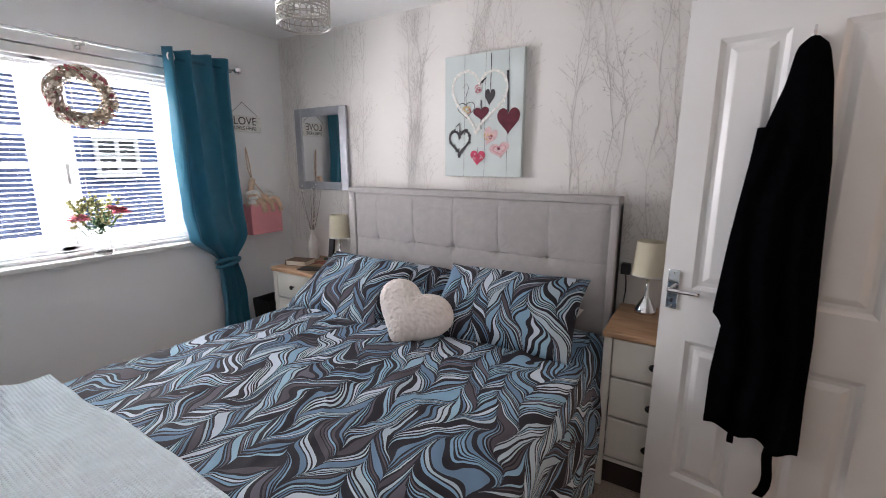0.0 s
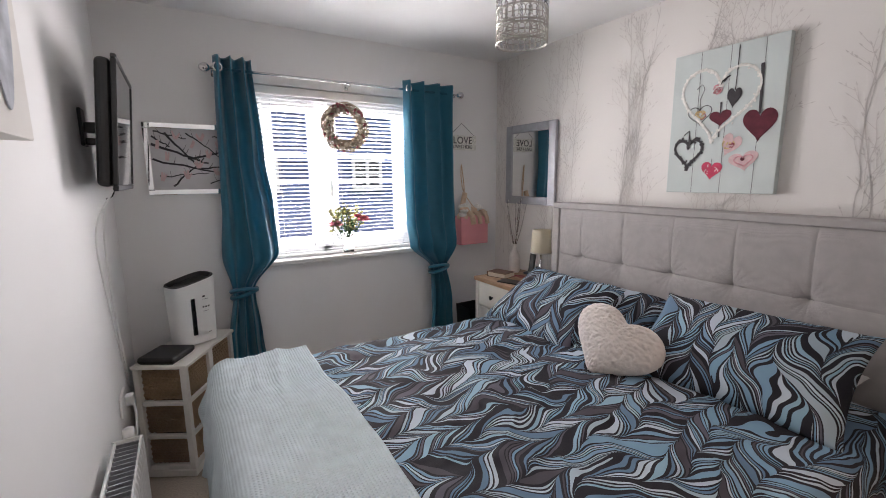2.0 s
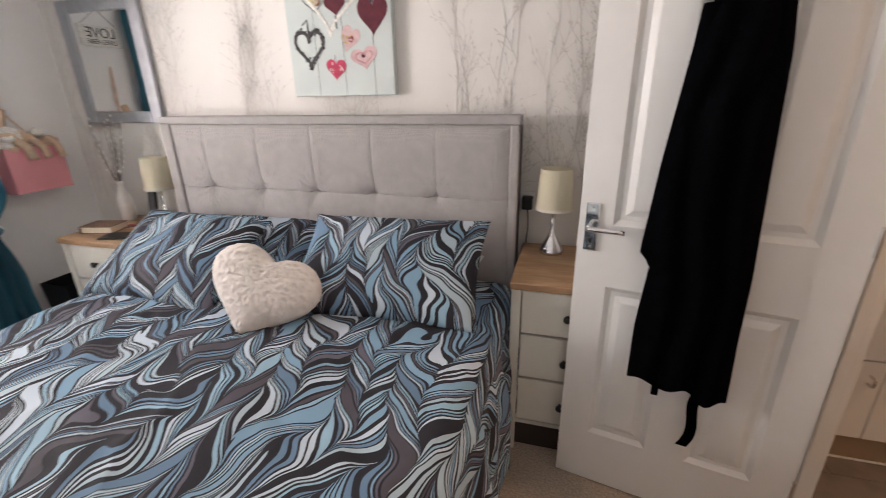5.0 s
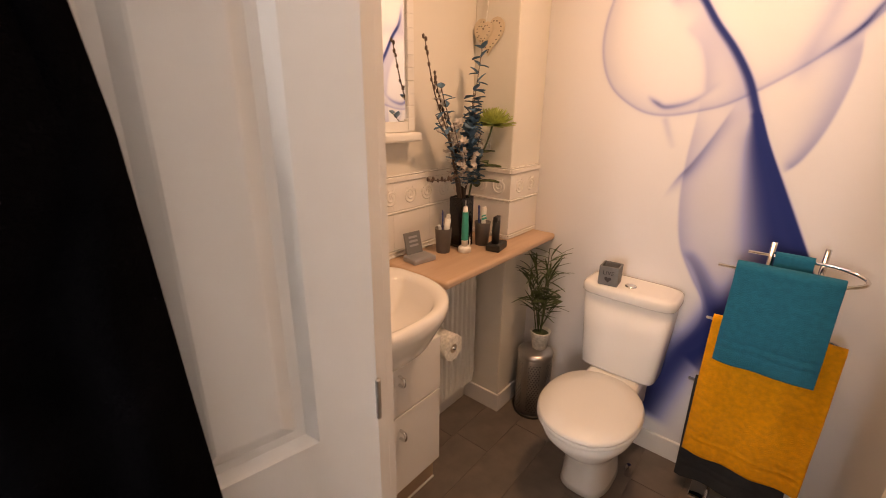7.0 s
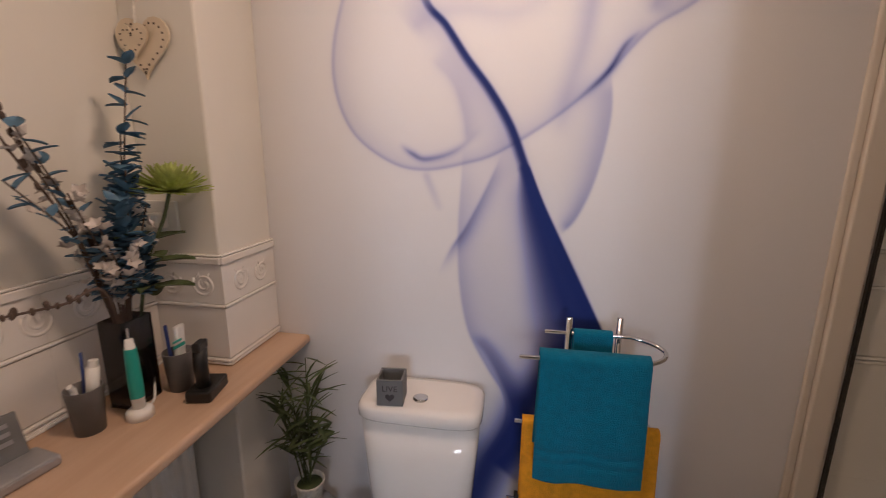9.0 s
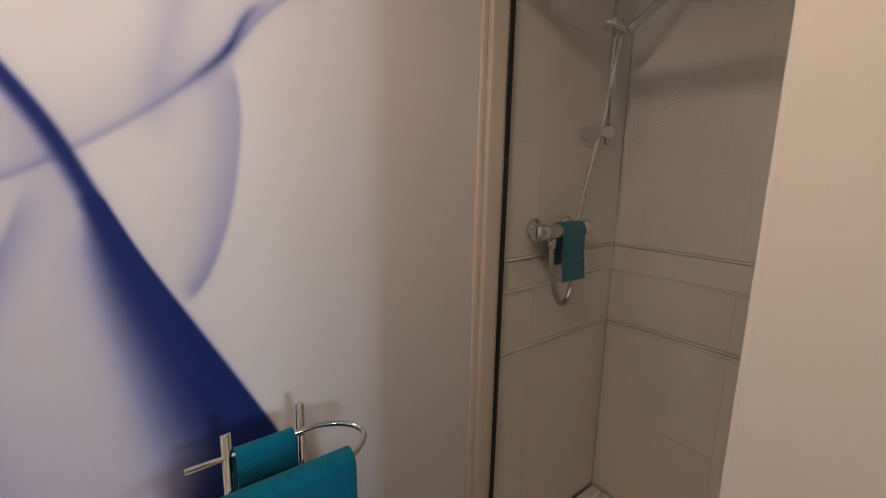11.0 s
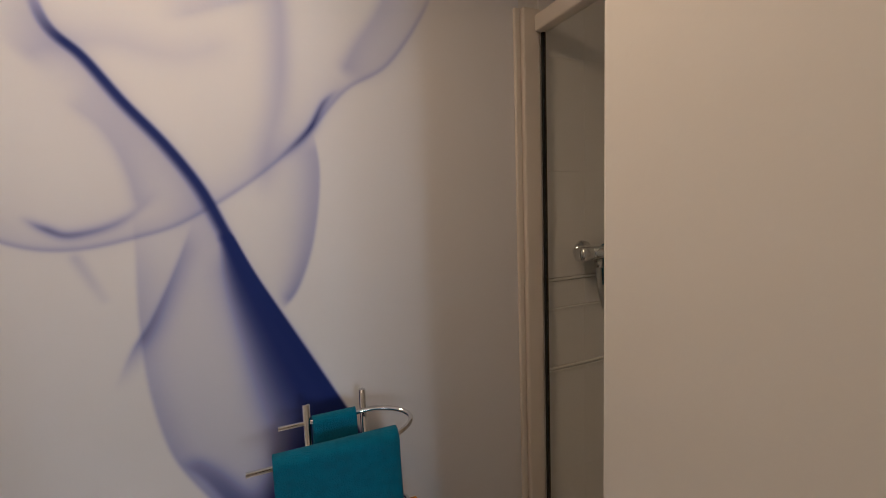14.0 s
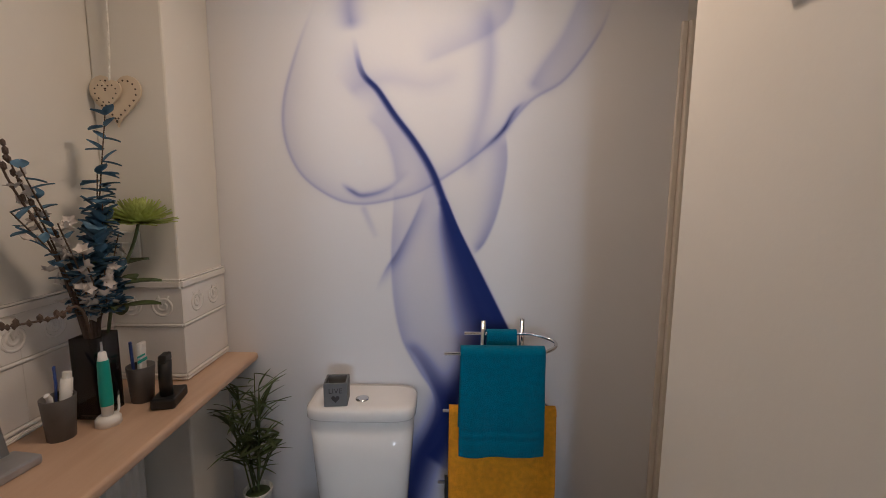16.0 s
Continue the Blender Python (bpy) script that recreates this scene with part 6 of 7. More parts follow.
# ---- shower ----
tray = thing("shower_tray", pose(0, 0, 0), "raised white shower tray in the alcove", "shower tray")
part("tray_body", boxes([(4.15, 4.85, 0.61, 1.20, 0.0, 0.22), (4.15, 4.85, 1.15, 1.20, 0.22, 0.275), (4.15, 4.2, 0.61, 1.149, 0.22, 0.275), (4.80, 4.85, 0.61, 1.149, 0.22, 0.275), (4.201, 4.799, 0.61, 0.65, 0.22, 0.275)], 0.012, 3), M_CERAMIC, tray)
part("waste", lathe([(0, 0.22), (0.045, 0.22), (0.045, 0.224), (0, 0.227)], 24, pose(4.5, 0.9, 0)), M_CHROME, tray)
scr = thing("shower_screen", pose(0, 0, 0), "clear glass shower door in a white frame", "shower door")
M_FRAMEW = material("cream_white_frame", (0.76, 0.70, 0.62), 0.35, vary=0.02)
part("frame", boxes([(4.834, 4.858, 1.222, 1.280, 0.0, 2.05), (4.845, 4.857, 1.2805, 1.302, 0.0, 2.05), (4.15, 4.833, 1.205, 1.245, 1.985, 2.03), (4.15, 4.833, 1.205, 1.24, 0.277, 0.30)], 0.005, 2), M_FRAMEW, scr)
# black strip put in for the dark gap between frame and glass
part("dark_gap_strip", boxes([(4.825, 4.833, 1.212, 1.222, 0.30, 1.985)]), M_BLACK, scr)
pn = part("glass_pane", box(4.155, 4.824, 1.214, 1.219, 0.30, 1.985), M_SHOWERPANE, scr)
pn.visible_shadow = False
part("pane_handle", tube(spline([(4.24, 1.222, 0.94), (4.24, 1.25, 0.96), (4.24, 1.25, 1.04), (4.24, 1.222, 1.06)], 5), 0.006, 8), M_CHROME, scr, smooth=True)

mx = thing("shower_mixer", pose(4.80, 0.985, 1.345), "chrome thermostatic bar shower mixer with a steel hose", "shower")
ALONG = pose(0, 0, 0, 90)
part("bar", lathe([(0, -0.085), (0.020, -0.085), (0.020, 0.085), (0, 0.085)], 24, ALONG), M_CHROME, mx, smooth=True)
for sgn in (-1, 1):
    part("control_knob", lathe([(0, 0.0), (0.022, 0.0), (0.025, 0.006), (0.025, 0.036), (0.021, 0.044), (0, 0.046)], 24, pose(0, sgn * 0.088, 0, -90 * sgn)), M_CHROME, mx, smooth=True)
    part("wall_flange", lathe([(0, 0.0), (0.036, 0.0), (0.034, 0.008), (0.016, 0.018), (0.016, 0.05), (0, 0.05)], 28, pose(0.052, sgn * 0.075, 0, 0, -90)), M_CHROME, mx, smooth=True)
part("hose_nut", lathe([(0, 0), (0.013, 0), (0.013, 0.028), (0, 0.028)], 18, pose(-0.002, 0.058, -0.048)), M_CHROME, mx, smooth=True)


def ribbed_hose(points, r):
    """A steel hose with fine wound ribs."""
    pts = spline(points, 26)
    bm = bmesh.new()
    rings, up = [], Vector((0.2, 0.9, 0.3)).normalized()
    for i, p in enumerate(pts):
        d = (pts[min(i + 1, len(pts) - 1)] - pts[max(i - 1, 0)]).normalized()
        side = d.cross(Vector((1, 0, 0))).normalized()
        up = side.cross(d)
        rr = r * (1.0 if i % 2 else 0.84)
        rings.append([bm.verts.new(p + rr * (math.cos(t) * side + math.sin(t) * up)) for t in (2 * math.pi * k / 10 for k in range(10))])
    for a, b in zip(rings, rings[1:]):
        for k in range(10):
            bm.faces.new((a[k], a[(k + 1) % 10], b[(k + 1) % 10], b[k]))
    bmesh.ops.recalc_face_normals(bm, faces=bm.faces)
    return bm


part("hose", ribbed_hose([(-0.002, 0.058, -0.045), (-0.006, 0.056, -0.11), (-0.012, 0.038, -0.185), (-0.016, 0.012, -0.222), (-0.016, -0.018, -0.205), (-0.01, -0.045, -0.14), (0.012, -0.075, -0.03), (0.014, -0.10, 0.08), (0.004, -0.128, 0.22), (-0.012, -0.146, 0.34), (-0.026, -0.150, 0.46), (-0.044, -0.146, 0.555)], 0.0088), M_STEEL, mx, smooth=True)
rl = thing("shower_rail", pose(4.78, 0.832, 0), "chrome riser rail with a round hand shower", "shower rail")
part("rail", tube([(0, 0, 1.60), (0, 0, 2.13)], 0.0115, 18), M_CHROME, rl, smooth=True)
part("rail_joint", lathe([(0.0116, 1.815), (0.0135, 1.817), (0.0135, 1.835), (0.0116, 1.837)], 18), M_CHROME, rl, smooth=True)
for z in (1.638, 2.085):
    part("rail_bracket", box(-0.016, 0.068, -0.016, 0.040, z - 0.018, z + 0.018, 0.007, 3), M_CHROME, rl)
part("slider", box(-0.026, 0.024, -0.05, 0.044, 1.922, 1.956, 0.013, 4), M_CHROME, rl)
part("shower_head", tube(spline([(-0.018, -0.028, 1.925), (-0.055, -0.055, 1.965), (-0.095, -0.09, 2.015), (-0.12, -0.112, 2.045)], 6), 0.013, 14, r_end=0.017), M_CHROME, rl, smooth=True)
HEAD = pose(-0.145, -0.135, 2.058, 24, -26)
part("head_disc", lathe([(0, -0.010), (0.044, -0.009), (0.051, -0.002), (0.052, 0.006), (0.034, 0.024), (0, 0.031)], 32, HEAD), M_CHROME, rl, smooth=True)
part("spray_plate", lathe([(0, -0.0125), (0.041, -0.0115), (0.041, -0.0095)], 28, HEAD), M_GREYCUP, rl)
jets = bmesh.new()
for ring_r, count in ((0.012, 6), (0.024, 12), (0.035, 18)):
    for k in range(count):
        a = 2 * math.pi * k / count
        add_lathe(jets, [(0, -0.0145), (0.0018, -0.014), (0.0022, -0.012)], 6, HEAD @ Matrix.Translation((ring_r * math.cos(a), ring_r * math.sin(a), 0)))
tagged(part("spray_jet", jets, M_STEEL, rl), kind="stuff")


def drape(w, front, back, r, folds=0.004, seed=0.0):
    """A towel over a bar along local x: down the front (-y) and the back."""
    def fn(u, v):
        s = v * (front + back + math.pi * r)
        x = (u - 0.5) * w
        if s < front:
            y, z = -r, -(front - s)
        elif s < front + math.pi * r:
            a = (s - front) / r
            y, z = -r * math.cos(a), r * math.sin(a)
        else:
            y, z = r, -(s - front - math.pi * r)
        low = smoothstep(0.0, 0.3, -z)
        y += (folds * math.sin(x * 40 + seed) + 0.006 * fbm(x * 8, z * 6, seed)) * low - (0.015 * low if y < 0 else 0)
        for hem in (0.055, 0.085):
            y += 0.0035 * math.exp(-((z + front - hem) / 0.007) ** 2) * (1 if s < front else 0)
        x *= 1 + 0.03 * low * math.sin(seed)
        return Vector((x, y, z + 0.006 * fbm(x * 6, seed) * low))
    return sheet(fn, 44, 130, 0.007)


cl = part("face_cloth", drape(0.10, 0.150, 0.11, 0.026, 0.003, 2.0), M_TEALTOWEL, smooth=True)
cl.matrix_world = pose(4.80, 0.965, 1.345, 0, 0, -90)
tagged(cl, "small teal face cloth folded over the shower mixer", "cloth")

# ---- towel stand ----
ts = thing("towel_stand", pose(0, 0, 0), "chrome free-standing towel rail with four curved arms", "towel rail")
for x, y in ((4.775, 1.932), (4.795, 1.797)):
    part("post", tube([(x, y, 0.012), (x, y, 1.065)], 0.0085, 14), M_CHROME, ts, smooth=True)
part("base", box(4.70, 4.83, 1.74, 1.99, 0.0, 0.014, 0.004), M_CHROME, ts)
for z, x, ye, yl in ((0.762, 4.735, 2.066, 1.722), (0.485, 4.757, 2.08, 1.722)):
    pts = [(x, ye, z)] + [(x, yl + 0.03, z)]
    n, xm, half = 9, (x + 4.80) / 2, (4.80 - x) / 2
    pts += [(xm - half * math.cos(math.pi * k / n), yl + 0.03 - 0.05 * math.sin(math.pi * k / n), z) for k in range(1, n)]
    pts += [(xm + half, yl + 0.03, z), (xm + half, 1.93, z)]
    part("arm", tube(pts, 0.006, 10), M_CHROME, ts, smooth=True)

pts = [(4.775, 1.995, 1.02), (4.775, 1.775, 1.02)] + [(4.7325 + 0.0425 * math.cos(math.pi * k / 12), 1.775 - 0.08 * math.sin(math.pi * k / 12), 1.02 - 0.04 * k / 12) for k in range(1, 12)]
part("arm", tube(pts + [(4.69, 1.775, 0.98), (4.69, 2.062, 0.98)], 0.006, 10), M_CHROME, ts, smooth=True)


def towel(name, m, w, front, back, mat, seed, label, r=0.014):
    ob = part(name, drape(w, front, back, r, 0.007, seed), mat, smooth=True)
    ob.matrix_world = m
    return tagged(ob, label, "towel", "towels on the stand")


towel("hand_towel", pose(4.765, 1.871, 1.022, 0, 0, -90), 0.10, 0.14, 0.14, M_TEALTOWEL, 1.0, "small folded teal hand towel over the top arm", 0.016)
towel("bath_towel", pose(4.69, 1.877, 0.984, 0, 0, -90), 0.268, 0.335, 0.27, M_TEALTOWEL, 2.2, "folded teal bath towel over the second arm", 0.024)
towel("bath_towel", pose(4.735, 1.866, 0.764, 0, 0, -90), 0.358, 0.56, 0.45, M_YELLOW, 3.1, "mustard yellow bath towel over the third arm", 0.018)
towel("bath_towel", pose(4.757, 1.885, 0.487, 0, 0, -90), 0.345, 0.42, 0.42, M_GREYTOWEL, 4.4, "charcoal bath towel over the lowest arm", 0.02)

# ---- toilet ----
wc = thing("toilet", pose(4.86, 2.335, 0), "white close-coupled toilet with the lid down", "toilet")


def ring_loft(rows, seg=44, square=0.75):
    """rows: (z, x centre, half length, half width, squareness)."""
    bm = bmesh.new()
    rings = []
    for z, cx, a, b, q in rows:
        ring = []
        for i in range(seg):
            t = 2 * math.pi * i / seg
            c, s = math.cos(t), math.sin(t)
            ring.append(bm.verts.new((cx + a * math.copysign(abs(c) ** q, c), b * math.copysign(abs(s) ** q, s), z)))
        rings.append(ring)
    for p, r in zip(rings, rings[1:]):
        for i in range(seg):
            bm.faces.new((p[i], p[(i + 1) % seg], r[(i + 1) % seg], r[i]))
    bm.faces.new(rings[0][::-1])
    bm.faces.new(rings[-1])
    bmesh.ops.recalc_face_normals(bm, faces=bm.faces)
    return bm


part("cistern", ring_loft([(0.42, -0.10, 0.075, 0.145, 0.35), (0.43, -0.10, 0.08, 0.15, 0.35), (0.6, -0.102, 0.086, 0.163, 0.35), (0.757, -0.104, 0.09, 0.172, 0.35)]), M_CERAMIC, wc, smooth=True)
part("cistern_lid", ring_loft([(0.758, -0.106, 0.094, 0.176, 0.4), (0.764, -0.106, 0.098, 0.18, 0.4), (0.79, -0.106, 0.098, 0.18, 0.4), (0.8, -0.106, 0.092, 0.172, 0.4), (0.804, -0.106, 0.07, 0.15, 0.4)]), M_CERAMIC, wc, smooth=True)
part("flush_button", lathe([(0.0, 0.803), (0.022, 0.803), (0.022, 0.808), (0.015, 0.811), (0, 0.81)], 24, pose(-0.135, 0.0, 0)), M_CHROME, wc, smooth=True)
part("pan", ring_loft([(0.0, -0.30, 0.15, 0.10, 0.7), (0.03, -0.30, 0.145, 0.095, 0.7), (0.15, -0.31, 0.14, 0.09, 0.75), (0.24, -0.35, 0.18, 0.12, 0.85), (0.33, -0.385, 0.225, 0.165, 0.9), (0.385, -0.395, 0.235, 0.175, 0.9)]), M_CERAMIC, wc, smooth=True)
part("pan_neck", box(-0.22, -0.03, -0.11, 0.11, 0.25, 0.418, 0.03, 4), M_CERAMIC, wc)
part("seat", ring_loft([(0.387, -0.415, 0.222, 0.178, 0.92), (0.392, -0.415, 0.226, 0.182, 0.92), (0.404, -0.415, 0.224, 0.18, 0.92)]), M_WHITE, wc, smooth=True)
part("lid", ring_loft([(0.406, -0.417, 0.222, 0.178, 0.92), (0.412, -0.417, 0.225, 0.181, 0.92), (0.424, -0.417, 0.215, 0.172, 0.92), (0.43, -0.415, 0.15, 0.12, 0.92)]), M_WHITE, wc, smooth=True)
part("floor_fixing", lathe([(0, 0), (0.012, 0), (0.012, 0.05), (0.008, 0.06), (0, 0.06)], 12, pose(-0.22, -0.13, 0)), M_CHROME, wc)

cube = thing("tealight_box", pose(4.71, 2.415, 0.804, 0, 0, 6), "grey wooden cube candle holder with a heart cut-out", "candle holder")
for row in ((-0.037, -0.031, -0.037, 0.037, 0, 0.078), (0.031, 0.037, -0.037, 0.037, 0, 0.078), (-0.0305, 0.0305, -0.037, -0.031, 0, 0.078), (-0.0305, 0.0305, 0.031, 0.037, 0, 0.078)):
    part("side", box(*row, 0.001), M_GREYBOX, cube)
part("bottom", box(-0.0305, 0.0305, -0.0305, 0.0305, 0, 0.006), M_GREYBOX, cube)
WEST = pose(0, 0, 0, 90, 0, -90)
part("lettering", text_mesh("LIVE", 0.024, 0.0004, Matrix.Translation((-0.0375, 0, 0.052)) @ WEST), M_INK, cube)
part("heart_motif", flat_shape(heart_outline(0.026, 0.024), 0.0006, Matrix.Translation((-0.0372, 0, 0.024)) @ pose(0, 0, 0, 0, 0, -90)), M_INK, cube)
part("tealight", lathe([(0, 0.006), (0.019, 0.006), (0.02, 0.03), (0.017, 0.03), (0.015, 0.04), (0, 0.042)], 20), M_CHALK, cube)

# ---- bin and plant ----
bn = thing("pedal_bin", pose(4.745, 2.725, 0), "small perforated steel bin with a domed lid", "bin")
part("body", lathe([(0, 0.012), (0.083, 0.012), (0.083, 0.32), (0.08, 0.325), (0, 0.325)], 36), M_STEEL, bn, smooth=True)
part("base_ring", lathe([(0, 0), (0.088, 0), (0.088, 0.014), (0.083, 0.018)], 36), M_BLACK, bn)
part("lid", lathe([(0.086, 0.326), (0.086, 0.345), (0.07, 0.356), (0.02, 0.362), (0.012, 0.364), (0.012, 0.375), (0, 0.377)], 36), M_STEEL, bn, smooth=True)
hole = bmesh.new()
for c in range(36):
    if c % 6 not in (0, 5):
        for k in range(22):
            a = c * 10 + (5 if k % 2 else 0)
            add_lathe(hole, [(0, 0), (0.0036, 0), (0.0036, 0.0008), (0, 0.0008)], 6, pose(0.0832 * math.cos(radians(a)), 0.0832 * math.sin(radians(a)), 0.045 + k * 0.0122, 0, 90, a))
tagged(part("punched_hole", hole, M_BLACK, bn), kind="stuff")
pp = thing("bamboo_plant", pose(4.735, 2.705, 0.376), "artificial bamboo plant in a white pot on the bin", "plant")
part("pot", lathe([(0, 0), (0.033, 0), (0.047, 0.085), (0.048, 0.09), (0.043, 0.09), (0.04, 0.075), (0, 0.075)], 28), M_CHALK, pp, smooth=True)
part("moss", lathe([(0, 0.085), (0.02, 0.083), (0.041, 0.076)], 16), M_BAMBOO, pp)
rng = random.Random(31)
leaf = bmesh.new()
for i in range(6):
    a, r = rng.uniform(0, 6.28), rng.uniform(0.005, 0.025)
    base = Vector((r * math.cos(a), r * math.sin(a), 0.075))
    tip = base + Vector((0.06 * math.cos(a), 0.06 * math.sin(a), rng.uniform(0.24, 0.42)))
    pts = spline([base, (base + tip) / 2 + Vector((0.008, 0.004, 0.02)), tip], 8)
    part("stem", tube(pts, 0.003, 6, r_end=0.0015), M_BAMBOO, pp)
    for k, p in enumerate(pts[4:]):
        for q in range(1 + k % 2):
            petal(leaf, Matrix.Translation(p) @ pose(0, 0, 0, rng.uniform(20, 95), 0, rng.uniform(0, 360)), rng.uniform(0.008, 0.012), rng.uniform(0.07, 0.12), -0.02)
for a in (-40, -75, -110, 60, 170):
    pts = spline([(0, 0, 0.1), Vector((0.05 * math.cos(radians(a)), 0.05 * math.sin(radians(a)), 0.22)), Vector((0.085 * math.cos(radians(a)), 0.085 * math.sin(radians(a)), 0.26))], 6)
    part("stem", tube(pts, 0.002, 5), M_BAMBOO, pp)
    for q in range(5):
        petal(leaf, Matrix.Translation(pts[-1]) @ pose(0, 0, 0, rng.uniform(55, 110), 0, a - 90 + rng.uniform(-45, 45)), 0.015, rng.uniform(0.08, 0.115), -0.02)
tagged(part("foliage", leaf, M_BAMBOO, pp, smooth=True), kind="stuff")

# ---- vanity and basin ----
va = thing("vanity_unit", pose(0, 0, 0), "white vanity cupboard on a beige plinth under the basin", "cabinet")
part("carcass", box(3.575, 4.095, 2.80, 3.055, 0.13, 0.735, 0.003), M_WHITE, va)
part("plinth", box(3.585, 4.10, 2.825, 3.05, 0.0, 0.129), M_BEIGE, va)
part("plinth_seal", box(3.585, 4.10, 2.817, 2.8245, 0.0, 0.01, 0.002), M_WHITE, va)
for a, b, hx in ((3.578, 3.839, 3.80), (3.845, 4.092, 3.88)):
    for z0, z1 in ((0.135, 0.465), (0.47, 0.69)):
        d = part("door", box(a, b, 2.782, 2.799, z0, z1, 0.003, 2), M_GLOSS, va)
        zc = 0.41 if z1 < 0.5 else 0.63
        part("handle", tube(spline([(hx, 2.78, zc), (hx, 2.755, zc - 0.004), (hx, 2.757, zc - 0.03), (hx, 2.78, zc - 0.034)], 5), 0.0055, 8), M_CHROME, d, smooth=True)

bs = thing("wash_basin", pose(3.79, 3.05, 0.072), "white semi-recessed ceramic basin with a chrome tap", "basin")


def basin():
    seg = 56
    bm = bmesh.new()
    rings = []

    def outline(sx, sy, y_back, z, shift=0.0):
        ring = []
        for i in range(seg):
            t = 2 * math.pi * i / seg
            c, s = math.cos(t), math.sin(t)
            x = 0.272 * sx * math.copysign(abs(c) ** 0.8, c)
            y = -0.20 + shift + (0.255 * sy * s if s < 0 else (0.20 + shift * 0 - y_back) * abs(s) ** 0.45)
            ring.append(bm.verts.new((x, y, z)))
        return ring

    rings.append(outline(0.72, 0.55, 0.0, 0.655))
    rings.append(outline(0.86, 0.75, 0.0, 0.70))
    rings.append(outline(0.985, 0.97, 0.0, 0.80))
    rings.append(outline(1.0, 1.0, 0.0, 0.828))
    rings.append(outline(0.99, 0.985, 0.004, 0.845))
    rings.append(outline(0.955, 0.945, 0.02, 0.85))
    rings.append(outline(0.88, 0.87, 0.115, 0.845))
    rings.append(outline(0.83, 0.82, 0.13, 0.83))
    rings.append(outline(0.75, 0.72, 0.15, 0.78))
    rings.append(outline(0.58, 0.52, 0.165, 0.735))
    rings.append(outline(0.3, 0.25, 0.18, 0.712))
    rings.append(outline(0.1, 0.08, 0.19, 0.708))
    for p, r in zip(rings, rings[1:]):
        for i in range(seg):
            bm.faces.new((p[i], p[(i + 1) % seg], r[(i + 1) % seg], r[i]))
    bm.faces.new(rings[0][::-1])
    bm.faces.new(rings[-1])
    bmesh.ops.recalc_face_normals(bm, faces=bm.faces)
    return bm


part("bowl", basin(), M_CERAMIC, bs, smooth=True)
part("waste", lathe([(0.0, 0.712), (0.012, 0.712), (0.014, 0.716), (0.03, 0.716), (0.033, 0.712), (0.033, 0.709)], 28, pose(-0.015, -0.205, 0.0)), M_CHROME, bs, smooth=True)
part("overflow", lathe([(0, 0), (0.012, 0), (0.012, 0.004), (0.008, 0.005), (0, 0.002)], 18, pose(0.0, -0.135, 0.80, 62)), M_CHROME, bs)
tp = part("tap", lathe([(0, 0.846), (0.026, 0.846), (0.026, 0.856), (0.021, 0.87), (0.020, 0.90), (0.016, 0.91), (0, 0.912)], 24, pose(0.12, -0.075, 0)), M_CHROME, bs, "chrome mixer tap", smooth=True)
part("spout", tube(spline([(0.12, -0.075, 0.872), (0.115, -0.115, 0.885), (0.105, -0.165, 0.884), (0.102, -0.178, 0.868)], 6), 0.012, 12), M_CHROME, tp, smooth=True)
part("lever", tube(spline([(0.12, -0.075, 0.908), (0.145, -0.09, 0.922), (0.178, -0.105, 0.926), (0.195, -0.115, 0.920)], 5), 0.009, 10, r_end=0.006), M_CHROME, tp, smooth=True)
part("lever_cap", lathe([(0.0, 0.905), (0.021, 0.905), (0.022, 0.918), (0.014, 0.93), (0, 0.932)], 20, pose(0.12, -0.075, 0)), M_CHROME, tp, smooth=True)
so = thing("soap_dispenser", pose(3.812, 2.965, 0.919), "grey resin soap dispenser with a chrome pump", "dispenser")
part("bottle", lathe([(0, 0), (0.027, 0), (0.026, 0.02), (0.031, 0.12), (0.030, 0.125), (0, 0.125)], 28), M_GREYCUP, so, smooth=True)
part("pump", add_tube(lathe([(0.02, 0.126), (0.02, 0.14), (0.008, 0.143), (0.006, 0.17), (0.012, 0.172), (0.012, 0.182), (0, 0.184)], 18), [(0, 0, 0.178), (0.045, -0.005, 0.176)], 0.004, 8), M_CHROME, so, smooth=True)
trh = thing("toilet_roll", pose(4.096, 2.825, 0.615), "white toilet roll on a chrome wall arm", "toilet roll")
part("arm", tube(spline([(0.0, 0.06, 0), (0.035, 0.06, 0), (0.055, 0.045, 0), (0.055, -0.065, 0)], 5), 0.006, 8), M_CHROME, trh, smooth=True)
part("paper", lathe([(0.019, 0.012), (0.05, 0.012), (0.052, 0.015), (0.052, 0.105), (0.05, 0.108), (0.019, 0.108), (0.019, 0.012)], 32, pose(0.055, 0.05, 0, 90)), M_CHALK, trh)
part("cardboard_core", lathe([(0.0185, 0.011), (0.0185, 0.109), (0.017, 0.109), (0.017, 0.011), (0.0185, 0.011)], 24, pose(0.055, 0.05, 0, 90)), M_PAPER, trh)
sc = thing("spray_can", pose(4.17, 2.90, 0), "blue cleaning spray bottle standing on the floor", "bottle")
part("can", lathe([(0, 0), (0.03, 0), (0.031, 0.01), (0.031, 0.15), (0.02, 0.17), (0, 0.17)], 24), M_SILVER, sc, smooth=True)
part("cap", lathe([(0.024, 0.171), (0.024, 0.21), (0.02, 0.215), (0, 0.216)], 24), M_CLOTHBLUE, sc, smooth=True)
part("label_band", lathe([(0.0315, 0.03), (0.0315, 0.11)], 24), M_CLOTHBLUE, sc, smooth=True)

